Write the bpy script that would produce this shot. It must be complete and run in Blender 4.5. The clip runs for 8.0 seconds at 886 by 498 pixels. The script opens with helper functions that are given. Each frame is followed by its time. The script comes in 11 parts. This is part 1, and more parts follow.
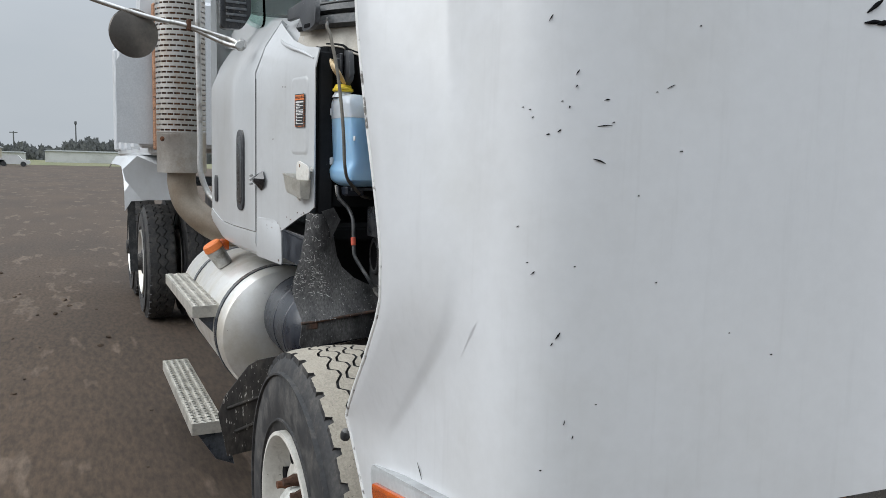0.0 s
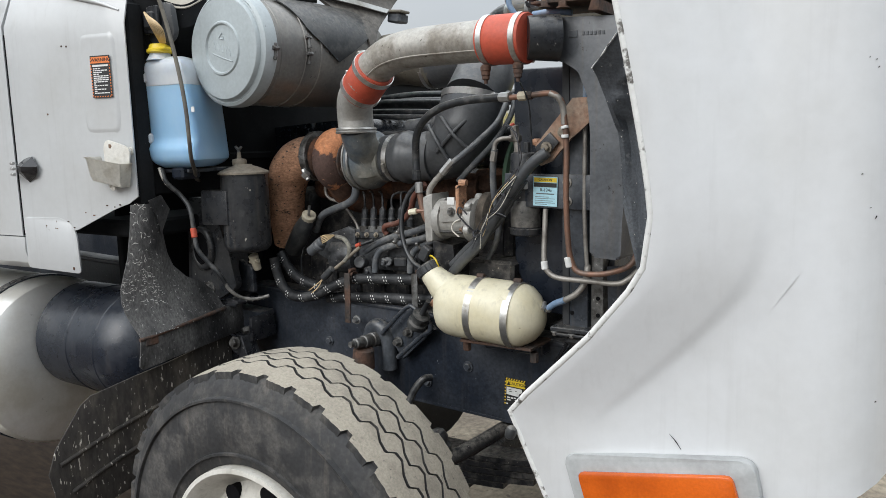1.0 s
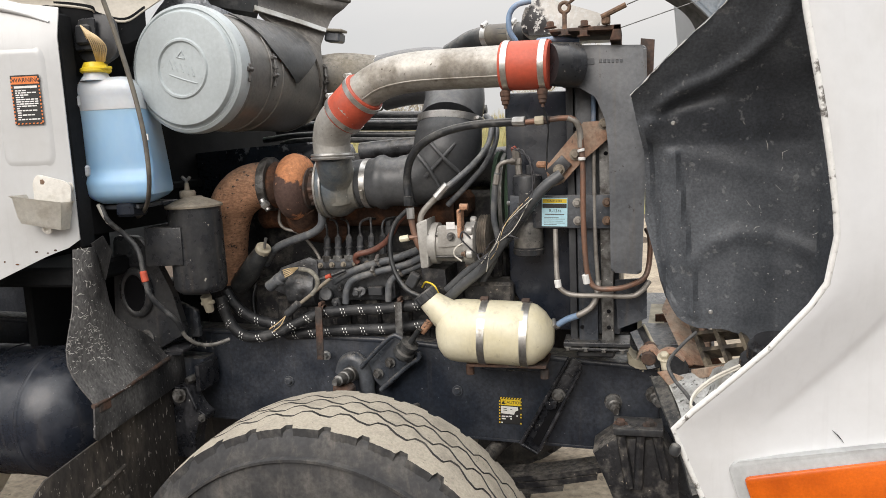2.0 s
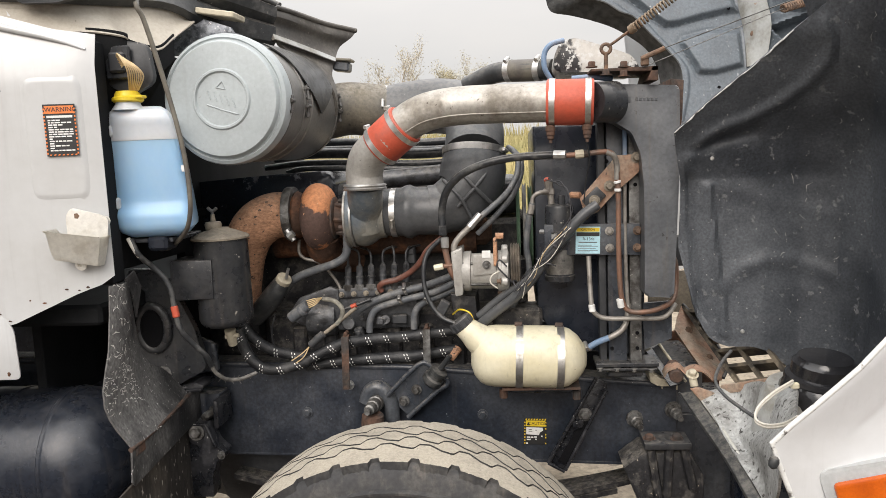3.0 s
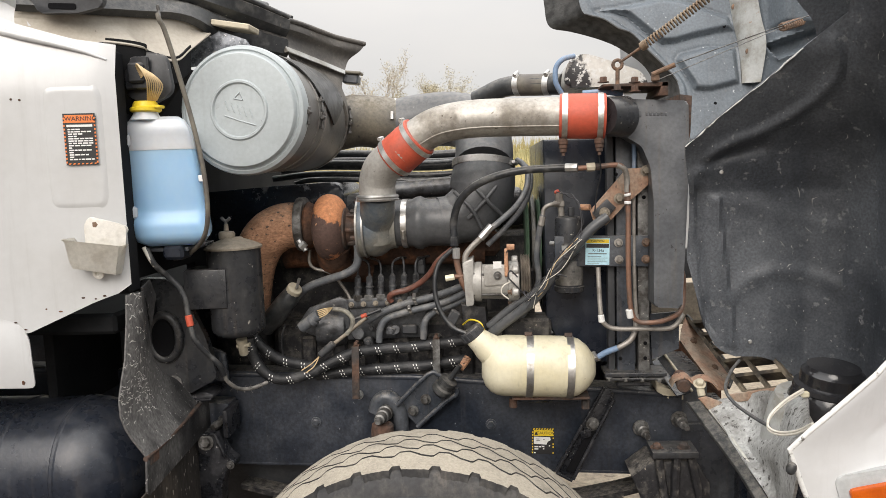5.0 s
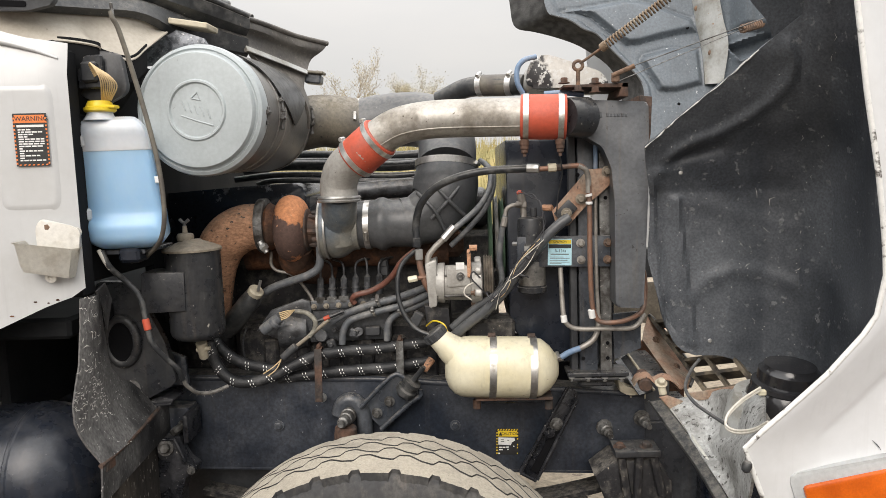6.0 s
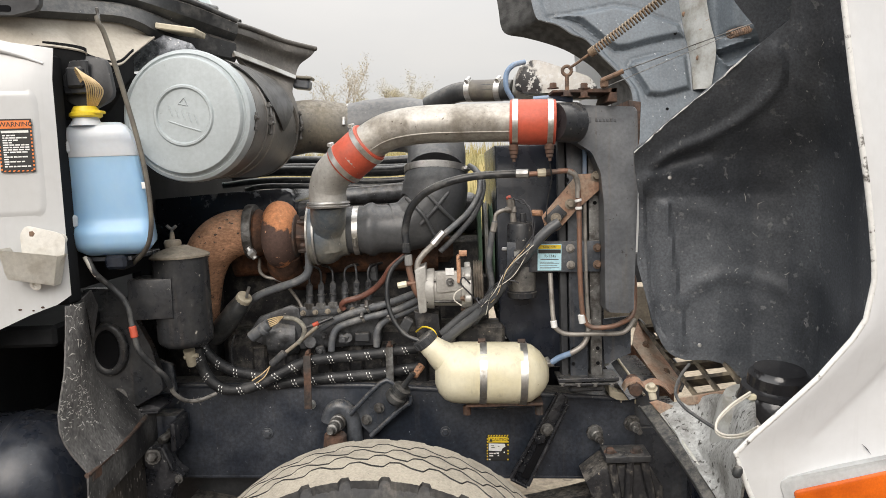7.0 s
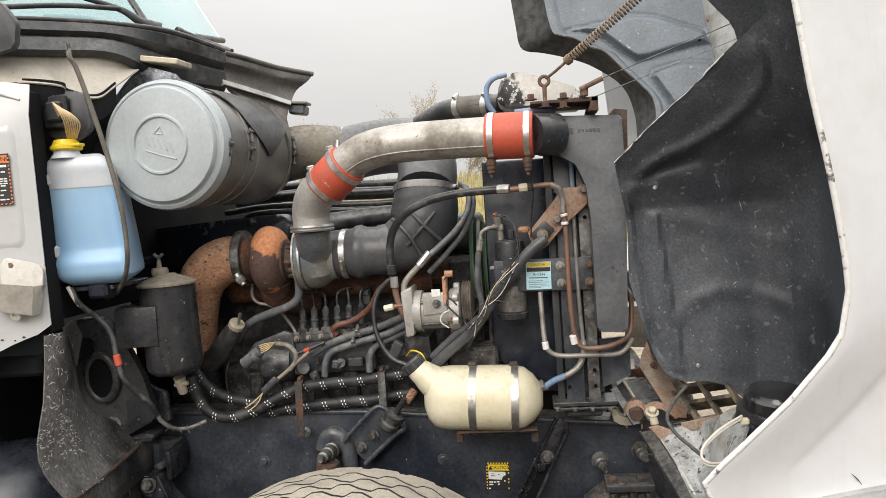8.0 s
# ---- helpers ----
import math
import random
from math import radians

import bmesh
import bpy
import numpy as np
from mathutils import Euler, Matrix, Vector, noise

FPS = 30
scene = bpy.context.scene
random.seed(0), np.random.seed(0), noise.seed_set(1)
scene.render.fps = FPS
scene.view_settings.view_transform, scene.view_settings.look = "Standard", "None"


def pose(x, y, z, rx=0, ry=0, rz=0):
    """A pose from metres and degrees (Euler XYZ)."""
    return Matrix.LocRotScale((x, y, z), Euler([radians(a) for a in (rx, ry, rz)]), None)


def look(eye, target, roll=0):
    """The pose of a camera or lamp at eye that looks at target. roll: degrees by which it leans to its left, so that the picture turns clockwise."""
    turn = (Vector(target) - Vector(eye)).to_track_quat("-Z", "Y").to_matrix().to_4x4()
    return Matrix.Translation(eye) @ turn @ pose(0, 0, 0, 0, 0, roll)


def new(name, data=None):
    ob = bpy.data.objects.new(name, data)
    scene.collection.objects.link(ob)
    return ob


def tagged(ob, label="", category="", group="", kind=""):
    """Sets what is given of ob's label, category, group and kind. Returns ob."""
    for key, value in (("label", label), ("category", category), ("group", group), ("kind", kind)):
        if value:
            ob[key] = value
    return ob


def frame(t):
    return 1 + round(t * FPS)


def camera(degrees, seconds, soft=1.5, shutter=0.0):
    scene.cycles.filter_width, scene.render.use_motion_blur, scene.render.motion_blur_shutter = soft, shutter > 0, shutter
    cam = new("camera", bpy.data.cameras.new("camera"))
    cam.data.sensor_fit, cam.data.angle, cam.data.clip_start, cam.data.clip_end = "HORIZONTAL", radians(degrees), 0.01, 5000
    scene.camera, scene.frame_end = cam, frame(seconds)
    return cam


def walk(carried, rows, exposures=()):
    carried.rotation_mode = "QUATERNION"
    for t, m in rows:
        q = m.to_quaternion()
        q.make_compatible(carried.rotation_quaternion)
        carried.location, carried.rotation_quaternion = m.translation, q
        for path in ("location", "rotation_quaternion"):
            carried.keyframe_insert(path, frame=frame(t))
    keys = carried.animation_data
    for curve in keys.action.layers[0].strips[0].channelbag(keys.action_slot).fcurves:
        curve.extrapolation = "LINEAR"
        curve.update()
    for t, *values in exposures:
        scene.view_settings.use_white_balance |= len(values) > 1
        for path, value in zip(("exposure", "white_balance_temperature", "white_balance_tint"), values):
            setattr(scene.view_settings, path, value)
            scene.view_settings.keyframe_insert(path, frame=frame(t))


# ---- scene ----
cam = camera(61.1, 8.0, soft=0.55)
PATH = [
    (0, (0.026, 0.032, 1.681), (-1.754, 0.918, 1.462), 1.5),
    (0.5, (-0.33, -0.391, 1.648), (-1.767, 0.976, 1.385), 0.5),
    (1, (-0.757, -0.625, 1.665), (-1.83, 1.039, 1.375), -1.4),
    (1.5, (-1.121, -0.8, 1.696), (-1.876, 1.028, 1.4), -2.4),
    (2.8, (-1.792, -0.95, 1.776), (-2.025, 1.02, 1.518), -2.5),
    (3, (-1.858, -0.996, 1.789), (-2.058, 0.978, 1.539), -2.4),
    (3.5, (-1.936, -1.026, 1.798), (-2.106, 0.954, 1.566), -1.9),
    (4, (-1.952, -1.036, 1.793), (-2.135, 0.943, 1.571), -1.9),
    (5.5, (-1.934, -1.028, 1.788), (-2.053, 0.957, 1.571), -2.0),
    (6, (-1.914, -1.02, 1.79), (-1.995, 0.966, 1.57), -2.0),
    (6.5, (-1.905, -1.011, 1.79), (-1.96, 0.977, 1.574), -2.0),
    (7, (-1.914, -1.012, 1.791), (-1.967, 0.977, 1.583), -2.1),
    (7.5, (-1.899, -1.018, 1.786), (-1.983, 0.972, 1.6), -2.6),
    (8, (-1.646, -0.929, 1.758), (-1.896, 1.051, 1.626), -4.2),
]
# EXPOSURE follows the clip's own
walk(cam, [(t, look(eye, target, roll)) for t, eye, target, roll in PATH],
     [(0.0, -0.02, 6000, 9), (0.6, 0.04, 6000, 9), (1.0, 0.10, 6150, 9), (1.5, 0.22, 6500, 11), (3.0, 0.40, 6750, 13), (8.0, 0.35, 6750, 12)])

# ---- world, sun ----
world = bpy.data.worlds.new("overcast")
scene.world = world
world.use_nodes = True
wn, wl = world.node_tree.nodes, world.node_tree.links
wn.clear()
w_out = wn.new("ShaderNodeOutputWorld")
w_bg = wn.new("ShaderNodeBackground")
w_sky = wn.new("ShaderNodeTexSky")
w_sky.sky_type, w_sky.sun_disc = "NISHITA", False
w_sky.sun_elevation, w_sky.sun_rotation = radians(35), radians(190)
w_sky.air_density, w_sky.dust_density, w_sky.ozone_density = 1.0, 4.0, 1.0
w_co = wn.new("ShaderNodeTexCoord")
w_map = wn.new("ShaderNodeMapping")
w_map.inputs["Scale"].default_value = (1.0, 1.0, 3.0)
w_noise = wn.new("ShaderNodeTexNoise")
w_noise.inputs["Scale"].default_value, w_noise.inputs["Detail"].default_value = 1.6, 5.0
w_ramp = wn.new("ShaderNodeValToRGB")
w_ramp.color_ramp.elements[0].position, w_ramp.color_ramp.elements[1].position = 0.32, 0.72
w_ramp.color_ramp.elements[0].color = (7.6, 7.95, 8.15, 1)
w_ramp.color_ramp.elements[1].color = (9.4, 9.4, 9.2, 1)
w_mix = wn.new("ShaderNodeMix")
w_mix.data_type = "RGBA"
w_mix.inputs[0].default_value = 0.88
wl.new(w_co.outputs["Generated"], w_map.inputs["Vector"])
wl.new(w_map.outputs["Vector"], w_noise.inputs["Vector"])
wl.new(w_noise.outputs["Fac"], w_ramp.inputs["Fac"])
wl.new(w_sky.outputs["Color"], w_mix.inputs[6])
wl.new(w_ramp.outputs["Color"], w_mix.inputs[7])
w_sep = wn.new("ShaderNodeSeparateXYZ")
w_grad = wn.new("ShaderNodeMapRange")
w_grad.interpolation_type = "SMOOTHSTEP"
w_grad.inputs["From Min"].default_value, w_grad.inputs["From Max"].default_value = 0.10, 1.0
w_grad.inputs["To Min"].default_value, w_grad.inputs["To Max"].default_value = 0.070, 0.27
wl.new(w_co.outputs["Generated"], w_sep.inputs["Vector"])
wl.new(w_sep.outputs["Z"], w_grad.inputs["Value"])
wl.new(w_mix.outputs[2], w_bg.inputs["Color"])
wl.new(w_grad.outputs["Result"], w_bg.inputs["Strength"])
wl.new(w_bg.outputs["Background"], w_out.inputs["Surface"])

sun = new("sun", bpy.data.lights.new("sun", "SUN"))
sun.data.energy, sun.data.angle, sun.data.color = 1.5, radians(40), (1.0, 0.97, 0.92)
sun.matrix_world = look((-4, -10.5, 8), (-2, 1, 0))


# ---- materials ----
def material(name, base, rough=0.5, metal=0.0, second=None, scale=6.0, cover=0.5, sharp=0.25, grain=0.08, bump=0.1,
             bump_scale=90.0, coat=0.0, stretch=(1, 1, 1), rough2=None, third=None, scale3=60.0, cover3=0.7, random_tone=0.0,
             streak=0.0, dust=0.0, clear=0.0):
    """A surface: a base colour, a second (dirt, rust, dust) in patches, a third in fine specks, a fine grain and relief."""
    m = bpy.data.materials.new(name)
    m.use_nodes = True
    nodes, links = m.node_tree.nodes, m.node_tree.links
    bsdf = nodes["Principled BSDF"]
    co = nodes.new("ShaderNodeTexCoord")
    mp = nodes.new("ShaderNodeMapping")
    mp.inputs["Scale"].default_value = stretch
    links.new(co.outputs["Object"], mp.inputs["Vector"])

    def noise_node(s, detail=6.0, r=0.6, vec=mp):
        n = nodes.new("ShaderNodeTexNoise")
        n.inputs["Scale"].default_value, n.inputs["Detail"].default_value, n.inputs["Roughness"].default_value = s, detail, r
        links.new(vec.outputs["Vector"], n.inputs["Vector"])
        return n

    def ramp(source, lo, hi):
        r = nodes.new("ShaderNodeMapRange")
        r.interpolation_type = "SMOOTHSTEP"
        r.inputs["From Min"].default_value, r.inputs["From Max"].default_value = lo, hi
        links.new(source, r.inputs["Value"])
        return r.outputs["Result"]

    def mix(fac, a, b, kind="MIX"):
        x = nodes.new("ShaderNodeMix")
        x.data_type, x.blend_type = "RGBA", kind
        for socket, value in ((0, fac), (6, a), (7, b)):
            if isinstance(value, (int, float)):
                x.inputs[socket].default_value = value
            elif isinstance(value, tuple):
                x.inputs[socket].default_value = (*value, 1)
            else:
                links.new(value, x.inputs[socket])
        return x.outputs[2]

    colour = base
    fac = None
    if second:
        fac = ramp(noise_node(scale).outputs["Fac"], cover - sharp / 2, cover + sharp / 2)
        colour = mix(fac, base, second)
    if third:
        colour = mix(ramp(noise_node(scale3, 3.0).outputs["Fac"], cover3 - 0.03, cover3 + 0.03), colour, third)
    if streak:
        ms = nodes.new("ShaderNodeMapping")
        ms.inputs["Scale"].default_value = (30, 30, 1.6)
        links.new(co.outputs["Object"], ms.inputs["Vector"])
        colour = mix(ramp(noise_node(1.6, 5.0, 0.6, ms).outputs["Fac"], 0.53, 0.72), colour,
                     mix(streak, colour, (0.14, 0.12, 0.10)))
    fine = noise_node(bump_scale, 4.0)
    g = nodes.new("ShaderNodeMapRange")
    g.inputs["From Min"].default_value, g.inputs["From Max"].default_value = 0.32, 0.68
    g.inputs["To Min"].default_value, g.inputs["To Max"].default_value = 1 - grain, 1 + grain
    links.new(fine.outputs["Fac"], g.inputs["Value"])
    tone = nodes.new("ShaderNodeCombineColor")
    for i in range(3):
        links.new(g.outputs["Result"], tone.inputs[i])
    colour = mix(1.0, colour, tone.outputs["Color"], "MULTIPLY")
    if random_tone:
        oi = nodes.new("ShaderNodeObjectInfo")
        rr = nodes.new("ShaderNodeMapRange")
        rr.inputs["To Min"].default_value, rr.inputs["To Max"].default_value = 1 - random_tone, 1 + random_tone
        links.new(oi.outputs["Random"], rr.inputs["Value"])
        tone2 = nodes.new("ShaderNodeCombineColor")
        for i in range(3):
            links.new(rr.outputs["Result"], tone2.inputs[i])
        colour = mix(1.0, colour, tone2.outputs["Color"], "MULTIPLY")
    if dust:
        # settled dust on faces that look up
        ge = nodes.new("ShaderNodeNewGeometry")
        sp = nodes.new("ShaderNodeSeparateXYZ")
        links.new(ge.outputs["Normal"], sp.inputs["Vector"])
        mul = nodes.new("ShaderNodeMath")
        mul.operation = "MULTIPLY"
        links.new(ramp(sp.outputs["Z"], 0.05, 1.0), mul.inputs[0])
        links.new(ramp(noise_node(58, 6.0, 0.7).outputs["Fac"], 0.36, 0.66), mul.inputs[1])
        amount = nodes.new("ShaderNodeMath")
        amount.operation = "MULTIPLY"
        links.new(mul.outputs[0], amount.inputs[0])
        amount.inputs[1].default_value = dust
        colour = mix(amount.outputs[0], colour, (0.36, 0.33, 0.285))
    links.new(colour, bsdf.inputs["Base Color"])
    bsdf.inputs["Metallic"].default_value = metal
    if fac is not None and rough2 is not None:
        rr = nodes.new("ShaderNodeMapRange")
        rr.inputs["To Min"].default_value, rr.inputs["To Max"].default_value = rough, rough2
        links.new(fac, rr.inputs["Value"])
        links.new(rr.outputs["Result"], bsdf.inputs["Roughness"])
    else:
        bsdf.inputs["Roughness"].default_value = rough
    if clear:
        # light passes some way into the plastic
        bsdf.inputs["Subsurface Weight"].default_value = clear
        bsdf.inputs["Subsurface Radius"].default_value = (0.03, 0.04, 0.05)
        bsdf.inputs["Subsurface Scale"].default_value = 1.0
    bsdf.inputs["Coat Weight"].default_value = coat
    bsdf.inputs["Coat Roughness"].default_value = 0.12
    if bump:
        b = nodes.new("ShaderNodeBump")
        b.inputs["Strength"].default_value, b.inputs["Distance"].default_value = bump, 0.004
        links.new(fine.outputs["Fac"], b.inputs["Height"])
        links.new(b.outputs["Normal"], bsdf.inputs["Normal"])
    return m


WHITE = material("white_paint", (0.635, 0.645, 0.655), 0.32, second=(0.55, 0.55, 0.54), scale=2.2, cover=0.62, sharp=0.4, grain=0.02,
                 bump=0.02, bump_scale=40, coat=0.35, third=(0.25, 0.24, 0.22), scale3=46, cover3=0.82, streak=0.05)
# copy of the white paint, dimmed to keep the cab from overexposing
DIMMED_WHITE = material("dimmed_white_paint", (0.51, 0.518, 0.52), 0.32, second=(0.45, 0.45, 0.44), scale=2.6, cover=0.6, sharp=0.4, grain=0.02, bump=0.02, bump_scale=40, coat=0.35,
                     third=(0.25, 0.24, 0.22), scale3=46, cover3=0.83, streak=0.08)
WHITE_INNER = material("dull_white_paint", (0.58, 0.58, 0.54), 0.6, second=(0.34, 0.335, 0.30), scale=9, cover=0.55, sharp=0.25, grain=0.15,
                       third=(0.10, 0.095, 0.085), scale3=55, cover3=0.67, streak=0.12)
WORN_EDGE = material("worn_white_edge", (0.68, 0.68, 0.66), 0.6, second=(0.12, 0.11, 0.10), scale=38, cover=0.60, sharp=0.1)
BLACK_PAINT = material("dusty_black_paint", (0.036, 0.042, 0.052), 0.26, second=(0.092, 0.099, 0.11), scale=6, cover=0.56, sharp=0.3,
                       rough2=0.5, grain=0.25, third=(0.30, 0.295, 0.28), scale3=130, cover3=0.735, streak=0.25, dust=0.5)
BLACK_PLASTIC = material("black_plastic", (0.03, 0.032, 0.036), 0.45, second=(0.075, 0.077, 0.08), scale=6, cover=0.55, sharp=0.4,
                         rough2=0.72, grain=0.15, third=(0.25, 0.24, 0.22), scale3=90, cover3=0.74, dust=0.4)
LINER = material("black_wheel_liner", (0.036, 0.041, 0.049), 0.36, second=(0.098, 0.107, 0.120), scale=3.6, cover=0.51, sharp=0.42, rough2=0.6, grain=0.3, bump=0.22, bump_scale=150, third=(0.14, 0.145, 0.152), scale3=38, cover3=0.655)
SPLASHED = material("black_splashed_steel", (0.021, 0.021, 0.022), 0.42, second=(0.118, 0.115, 0.112), scale=7, cover=0.52, sharp=0.3, rough2=0.85, stretch=(1, 1, 0.5), third=(0.42, 0.41, 0.40), scale3=130, cover3=0.69, grain=0.45, bump=0.4, bump_scale=150)
MUD_FLAP = material("mud_caked_steel", (0.030, 0.026, 0.023), 0.8, second=(0.075, 0.064, 0.052), scale=9, cover=0.54, sharp=0.2, third=(0.42, 0.39, 0.34), scale3=80, cover3=0.65, stretch=(1, 1, 0.38), grain=0.4, bump=0.5, bump_scale=60)
RUBBER = material("black_rubber", (0.026, 0.028, 0.030), 0.34, second=(0.070, 0.070, 0.068), scale=20, cover=0.58, sharp=0.25, rough2=0.65, grain=0.22,
                  third=(0.30, 0.285, 0.25), scale3=120, cover3=0.735, dust=0.32)
HOSE = material("rubber_hose", (0.022, 0.024, 0.027), 0.32, second=(0.085, 0.085, 0.082), scale=26, cover=0.59, sharp=0.22, rough2=0.65, grain=0.2,
                third=(0.36, 0.34, 0.30), scale3=130, cover3=0.735, dust=0.35)
GREY_HOSE = material("grey_plastic_conduit", (0.095, 0.103, 0.113), 0.42, second=(0.19, 0.19, 0.187), scale=26, cover=0.57, sharp=0.25, grain=0.15, dust=0.35)
TYRE = material("dusty_tyre_rubber", (0.026, 0.026, 0.027), 0.7, second=(0.075, 0.071, 0.066), scale=14, cover=0.55, sharp=0.25, rough2=0.95, grain=0.25, streak=0.3)
TREAD = material("muddy_tyre_tread", (0.35, 0.315, 0.255), 0.92, second=(0.25, 0.225, 0.185), scale=12, cover=0.58, sharp=0.3, grain=0.16, bump=0.7,
                 bump_scale=160, third=(0.15, 0.135, 0.115), scale3=75, cover3=0.69)
GREY_LID = material("grey_painted_lid", (0.40, 0.442, 0.455), 0.4, second=(0.34, 0.375, 0.385), scale=5, cover=0.55, sharp=0.35, grain=0.06, bump=0.05, third=(0.20, 0.20, 0.19), scale3=60, cover3=0.74, streak=0.08)
STEEL = material("galvanised_steel", (0.50, 0.50, 0.49), 0.42, 0.85, second=(0.28, 0.26, 0.23), scale=16, cover=0.6, sharp=0.3, rough2=0.65)
CHROME = material("polished_metal", (0.60, 0.59, 0.57), 0.36, 0.9, second=(0.36, 0.34, 0.30), scale=24, cover=0.58, sharp=0.2, rough2=0.55, grain=0.1)
PIPE = material("dull_aluminised_pipe", (0.42, 0.40, 0.365), 0.5, 0.55, second=(0.25, 0.225, 0.19), scale=10, cover=0.56, sharp=0.3, rough2=0.8, grain=0.15,
                third=(0.13, 0.11, 0.09), scale3=70, cover3=0.70, dust=0.25)
CAST = material("cast_aluminium", (0.42, 0.41, 0.385), 0.42, 0.25, second=(0.32, 0.305, 0.28), scale=12, cover=0.58, sharp=0.3, rough2=0.7, bump=0.3, grain=0.12, third=(0.14, 0.13, 0.12), scale3=80, cover3=0.72, dust=0.2)
RED_HOSE = material("red_silicone_hose", (0.50, 0.085, 0.045), 0.55, second=(0.36, 0.10, 0.07), scale=9, cover=0.6, sharp=0.35, grain=0.1,
                    third=(0.42, 0.30, 0.26), scale3=40, cover3=0.74)
RUST = material("rusty_iron", (0.50, 0.275, 0.165), 0.85, 0.0, second=(0.34, 0.18, 0.105), scale=13, cover=0.52, sharp=0.3, grain=0.35, bump=0.6,
                third=(0.055, 0.04, 0.032), scale3=38, cover3=0.635, stretch=(1, 1, 1.6), dust=0.3)
RUST_DARK = material("dark_rusted_iron", (0.075, 0.045, 0.033), 0.85, 0.2, second=(0.19, 0.085, 0.045), scale=12, cover=0.56, sharp=0.25, grain=0.3, bump=0.5)
RUST_TURBO = material("heat_scaled_orange_iron", (0.50, 0.21, 0.095), 0.85, 0.0, second=(0.085, 0.05, 0.04), scale=8, cover=0.515, sharp=0.04, grain=0.25,
                      bump=0.5, third=(0.56, 0.31, 0.17), scale3=50, cover3=0.68)
RUST_BRACKET = material("rusted_steel_bracket", (0.115, 0.065, 0.045), 0.8, 0.2, second=(0.05, 0.045, 0.042), scale=16, cover=0.52, sharp=0.3, grain=0.3)
COPPER = material("copper_line", (0.24, 0.13, 0.088), 0.5, 0.3, second=(0.15, 0.105, 0.085), scale=20, cover=0.52, sharp=0.3, dust=0.2)
ALU_LINE = material("dull_aluminium_line", (0.36, 0.34, 0.31), 0.5, 0.5, second=(0.2, 0.18, 0.16), scale=22, cover=0.56, sharp=0.3)
ENGINE = material("grimy_engine_iron", (0.022, 0.022, 0.024), 0.38, second=(0.085, 0.079, 0.072), scale=24, cover=0.56, sharp=0.2, rough2=0.8, grain=0.3,
                  bump=0.4, third=(0.30, 0.26, 0.21), scale3=95, cover3=0.70, dust=0.4)
PUMP = material("oily_pump_casting", (0.085, 0.089, 0.095), 0.35, 0.2, second=(0.025, 0.025, 0.027), scale=20, cover=0.54, sharp=0.25, grain=0.25, bump=0.3, third=(0.20, 0.19, 0.175), scale3=70, cover3=0.69, dust=0.4)
CANISTER = material("black_canister_paint", (0.026, 0.028, 0.032), 0.27, second=(0.040, 0.041, 0.042), scale=20, cover=0.55, sharp=0.3, rough2=0.45, grain=0.25,
                    third=(0.36, 0.34, 0.30), scale3=60, cover3=0.705, streak=0.2, dust=0.25)
INTERCOOLER = material("grey_plastic_tank", (0.088, 0.094, 0.103), 0.32, second=(0.135, 0.14, 0.148), scale=7, cover=0.54, sharp=0.4, rough2=0.55, grain=0.15,
                       third=(0.04, 0.04, 0.04), scale3=60, cover3=0.70, streak=0.3, dust=0.4)
YELLOW = material("yellow_plastic", (0.75, 0.55, 0.03), 0.4, second=(0.55, 0.40, 0.05), scale=15, cover=0.6, sharp=0.3)
CREAM_TANK = material("yellowed_plastic", (0.70, 0.655, 0.50), 0.4, second=(0.56, 0.49, 0.30), scale=4.5, cover=0.55, sharp=0.4, grain=0.04, bump=0.03, third=(0.42, 0.36, 0.25), scale3=55, cover3=0.74, streak=0.25)
# the second tones of jug and fluid imitate light coming through the plastic
JUG = material("milky_plastic", (0.58, 0.61, 0.64), 0.3, second=(0.44, 0.48, 0.53), scale=6, cover=0.55, sharp=0.5, grain=0.02, bump=0.02, third=(0.42, 0.40, 0.34), scale3=60, cover3=0.76, clear=0.4)
WASHER_BLUE = material("blue_washer_fluid", (0.25, 0.44, 0.65), 0.36, second=(0.38, 0.54, 0.69), scale=4, cover=0.52, sharp=0.5, grain=0.03, bump=0.25, bump_scale=9, stretch=(1, 1, 0.5), clear=0.5)
AMBER = material("amber_lens", (0.62, 0.115, 0.006), 0.2, second=(0.42, 0.07, 0.004), scale=9, cover=0.55, sharp=0.4, coat=0.6, bump=0.1, bump_scale=200)
LAMP_GREY = material("grey_lamp_bezel", (0.40, 0.41, 0.41), 0.5, second=(0.3, 0.3, 0.3), scale=8, cover=0.6, sharp=0.3)
WIRE = material("tan_wire", (0.62, 0.47, 0.27), 0.5)
WIRE_WHITE = material("white_wire", (0.65, 0.62, 0.55), 0.5)
WIRE_DARK = material("dark_wire", (0.04, 0.04, 0.045), 0.5)
BLUE_HOSE = material("blue_hose", (0.16, 0.24, 0.36), 0.5, second=(0.3, 0.33, 0.38), scale=20, cover=0.6, sharp=0.3)
CREAM_BRACKET = material("dirty_cream_paint", (0.52, 0.47, 0.36), 0.65, second=(0.25, 0.22, 0.17), scale=14, cover=0.56, sharp=0.3)
STRAP_GREY = material("dirty_grey_strap", (0.42, 0.43, 0.42), 0.55, second=(0.26, 0.25, 0.22), scale=12, cover=0.55, sharp=0.3, third=(0.30, 0.16, 0.08), scale3=40, cover3=0.72)
HOOD_GREY = material("grey_fibreglass", (0.125, 0.147, 0.168), 0.42, second=(0.095, 0.11, 0.125), scale=6, cover=0.52, sharp=0.4, grain=0.2,
                     third=(0.40, 0.42, 0.43), scale3=45, cover3=0.71, streak=0.2)
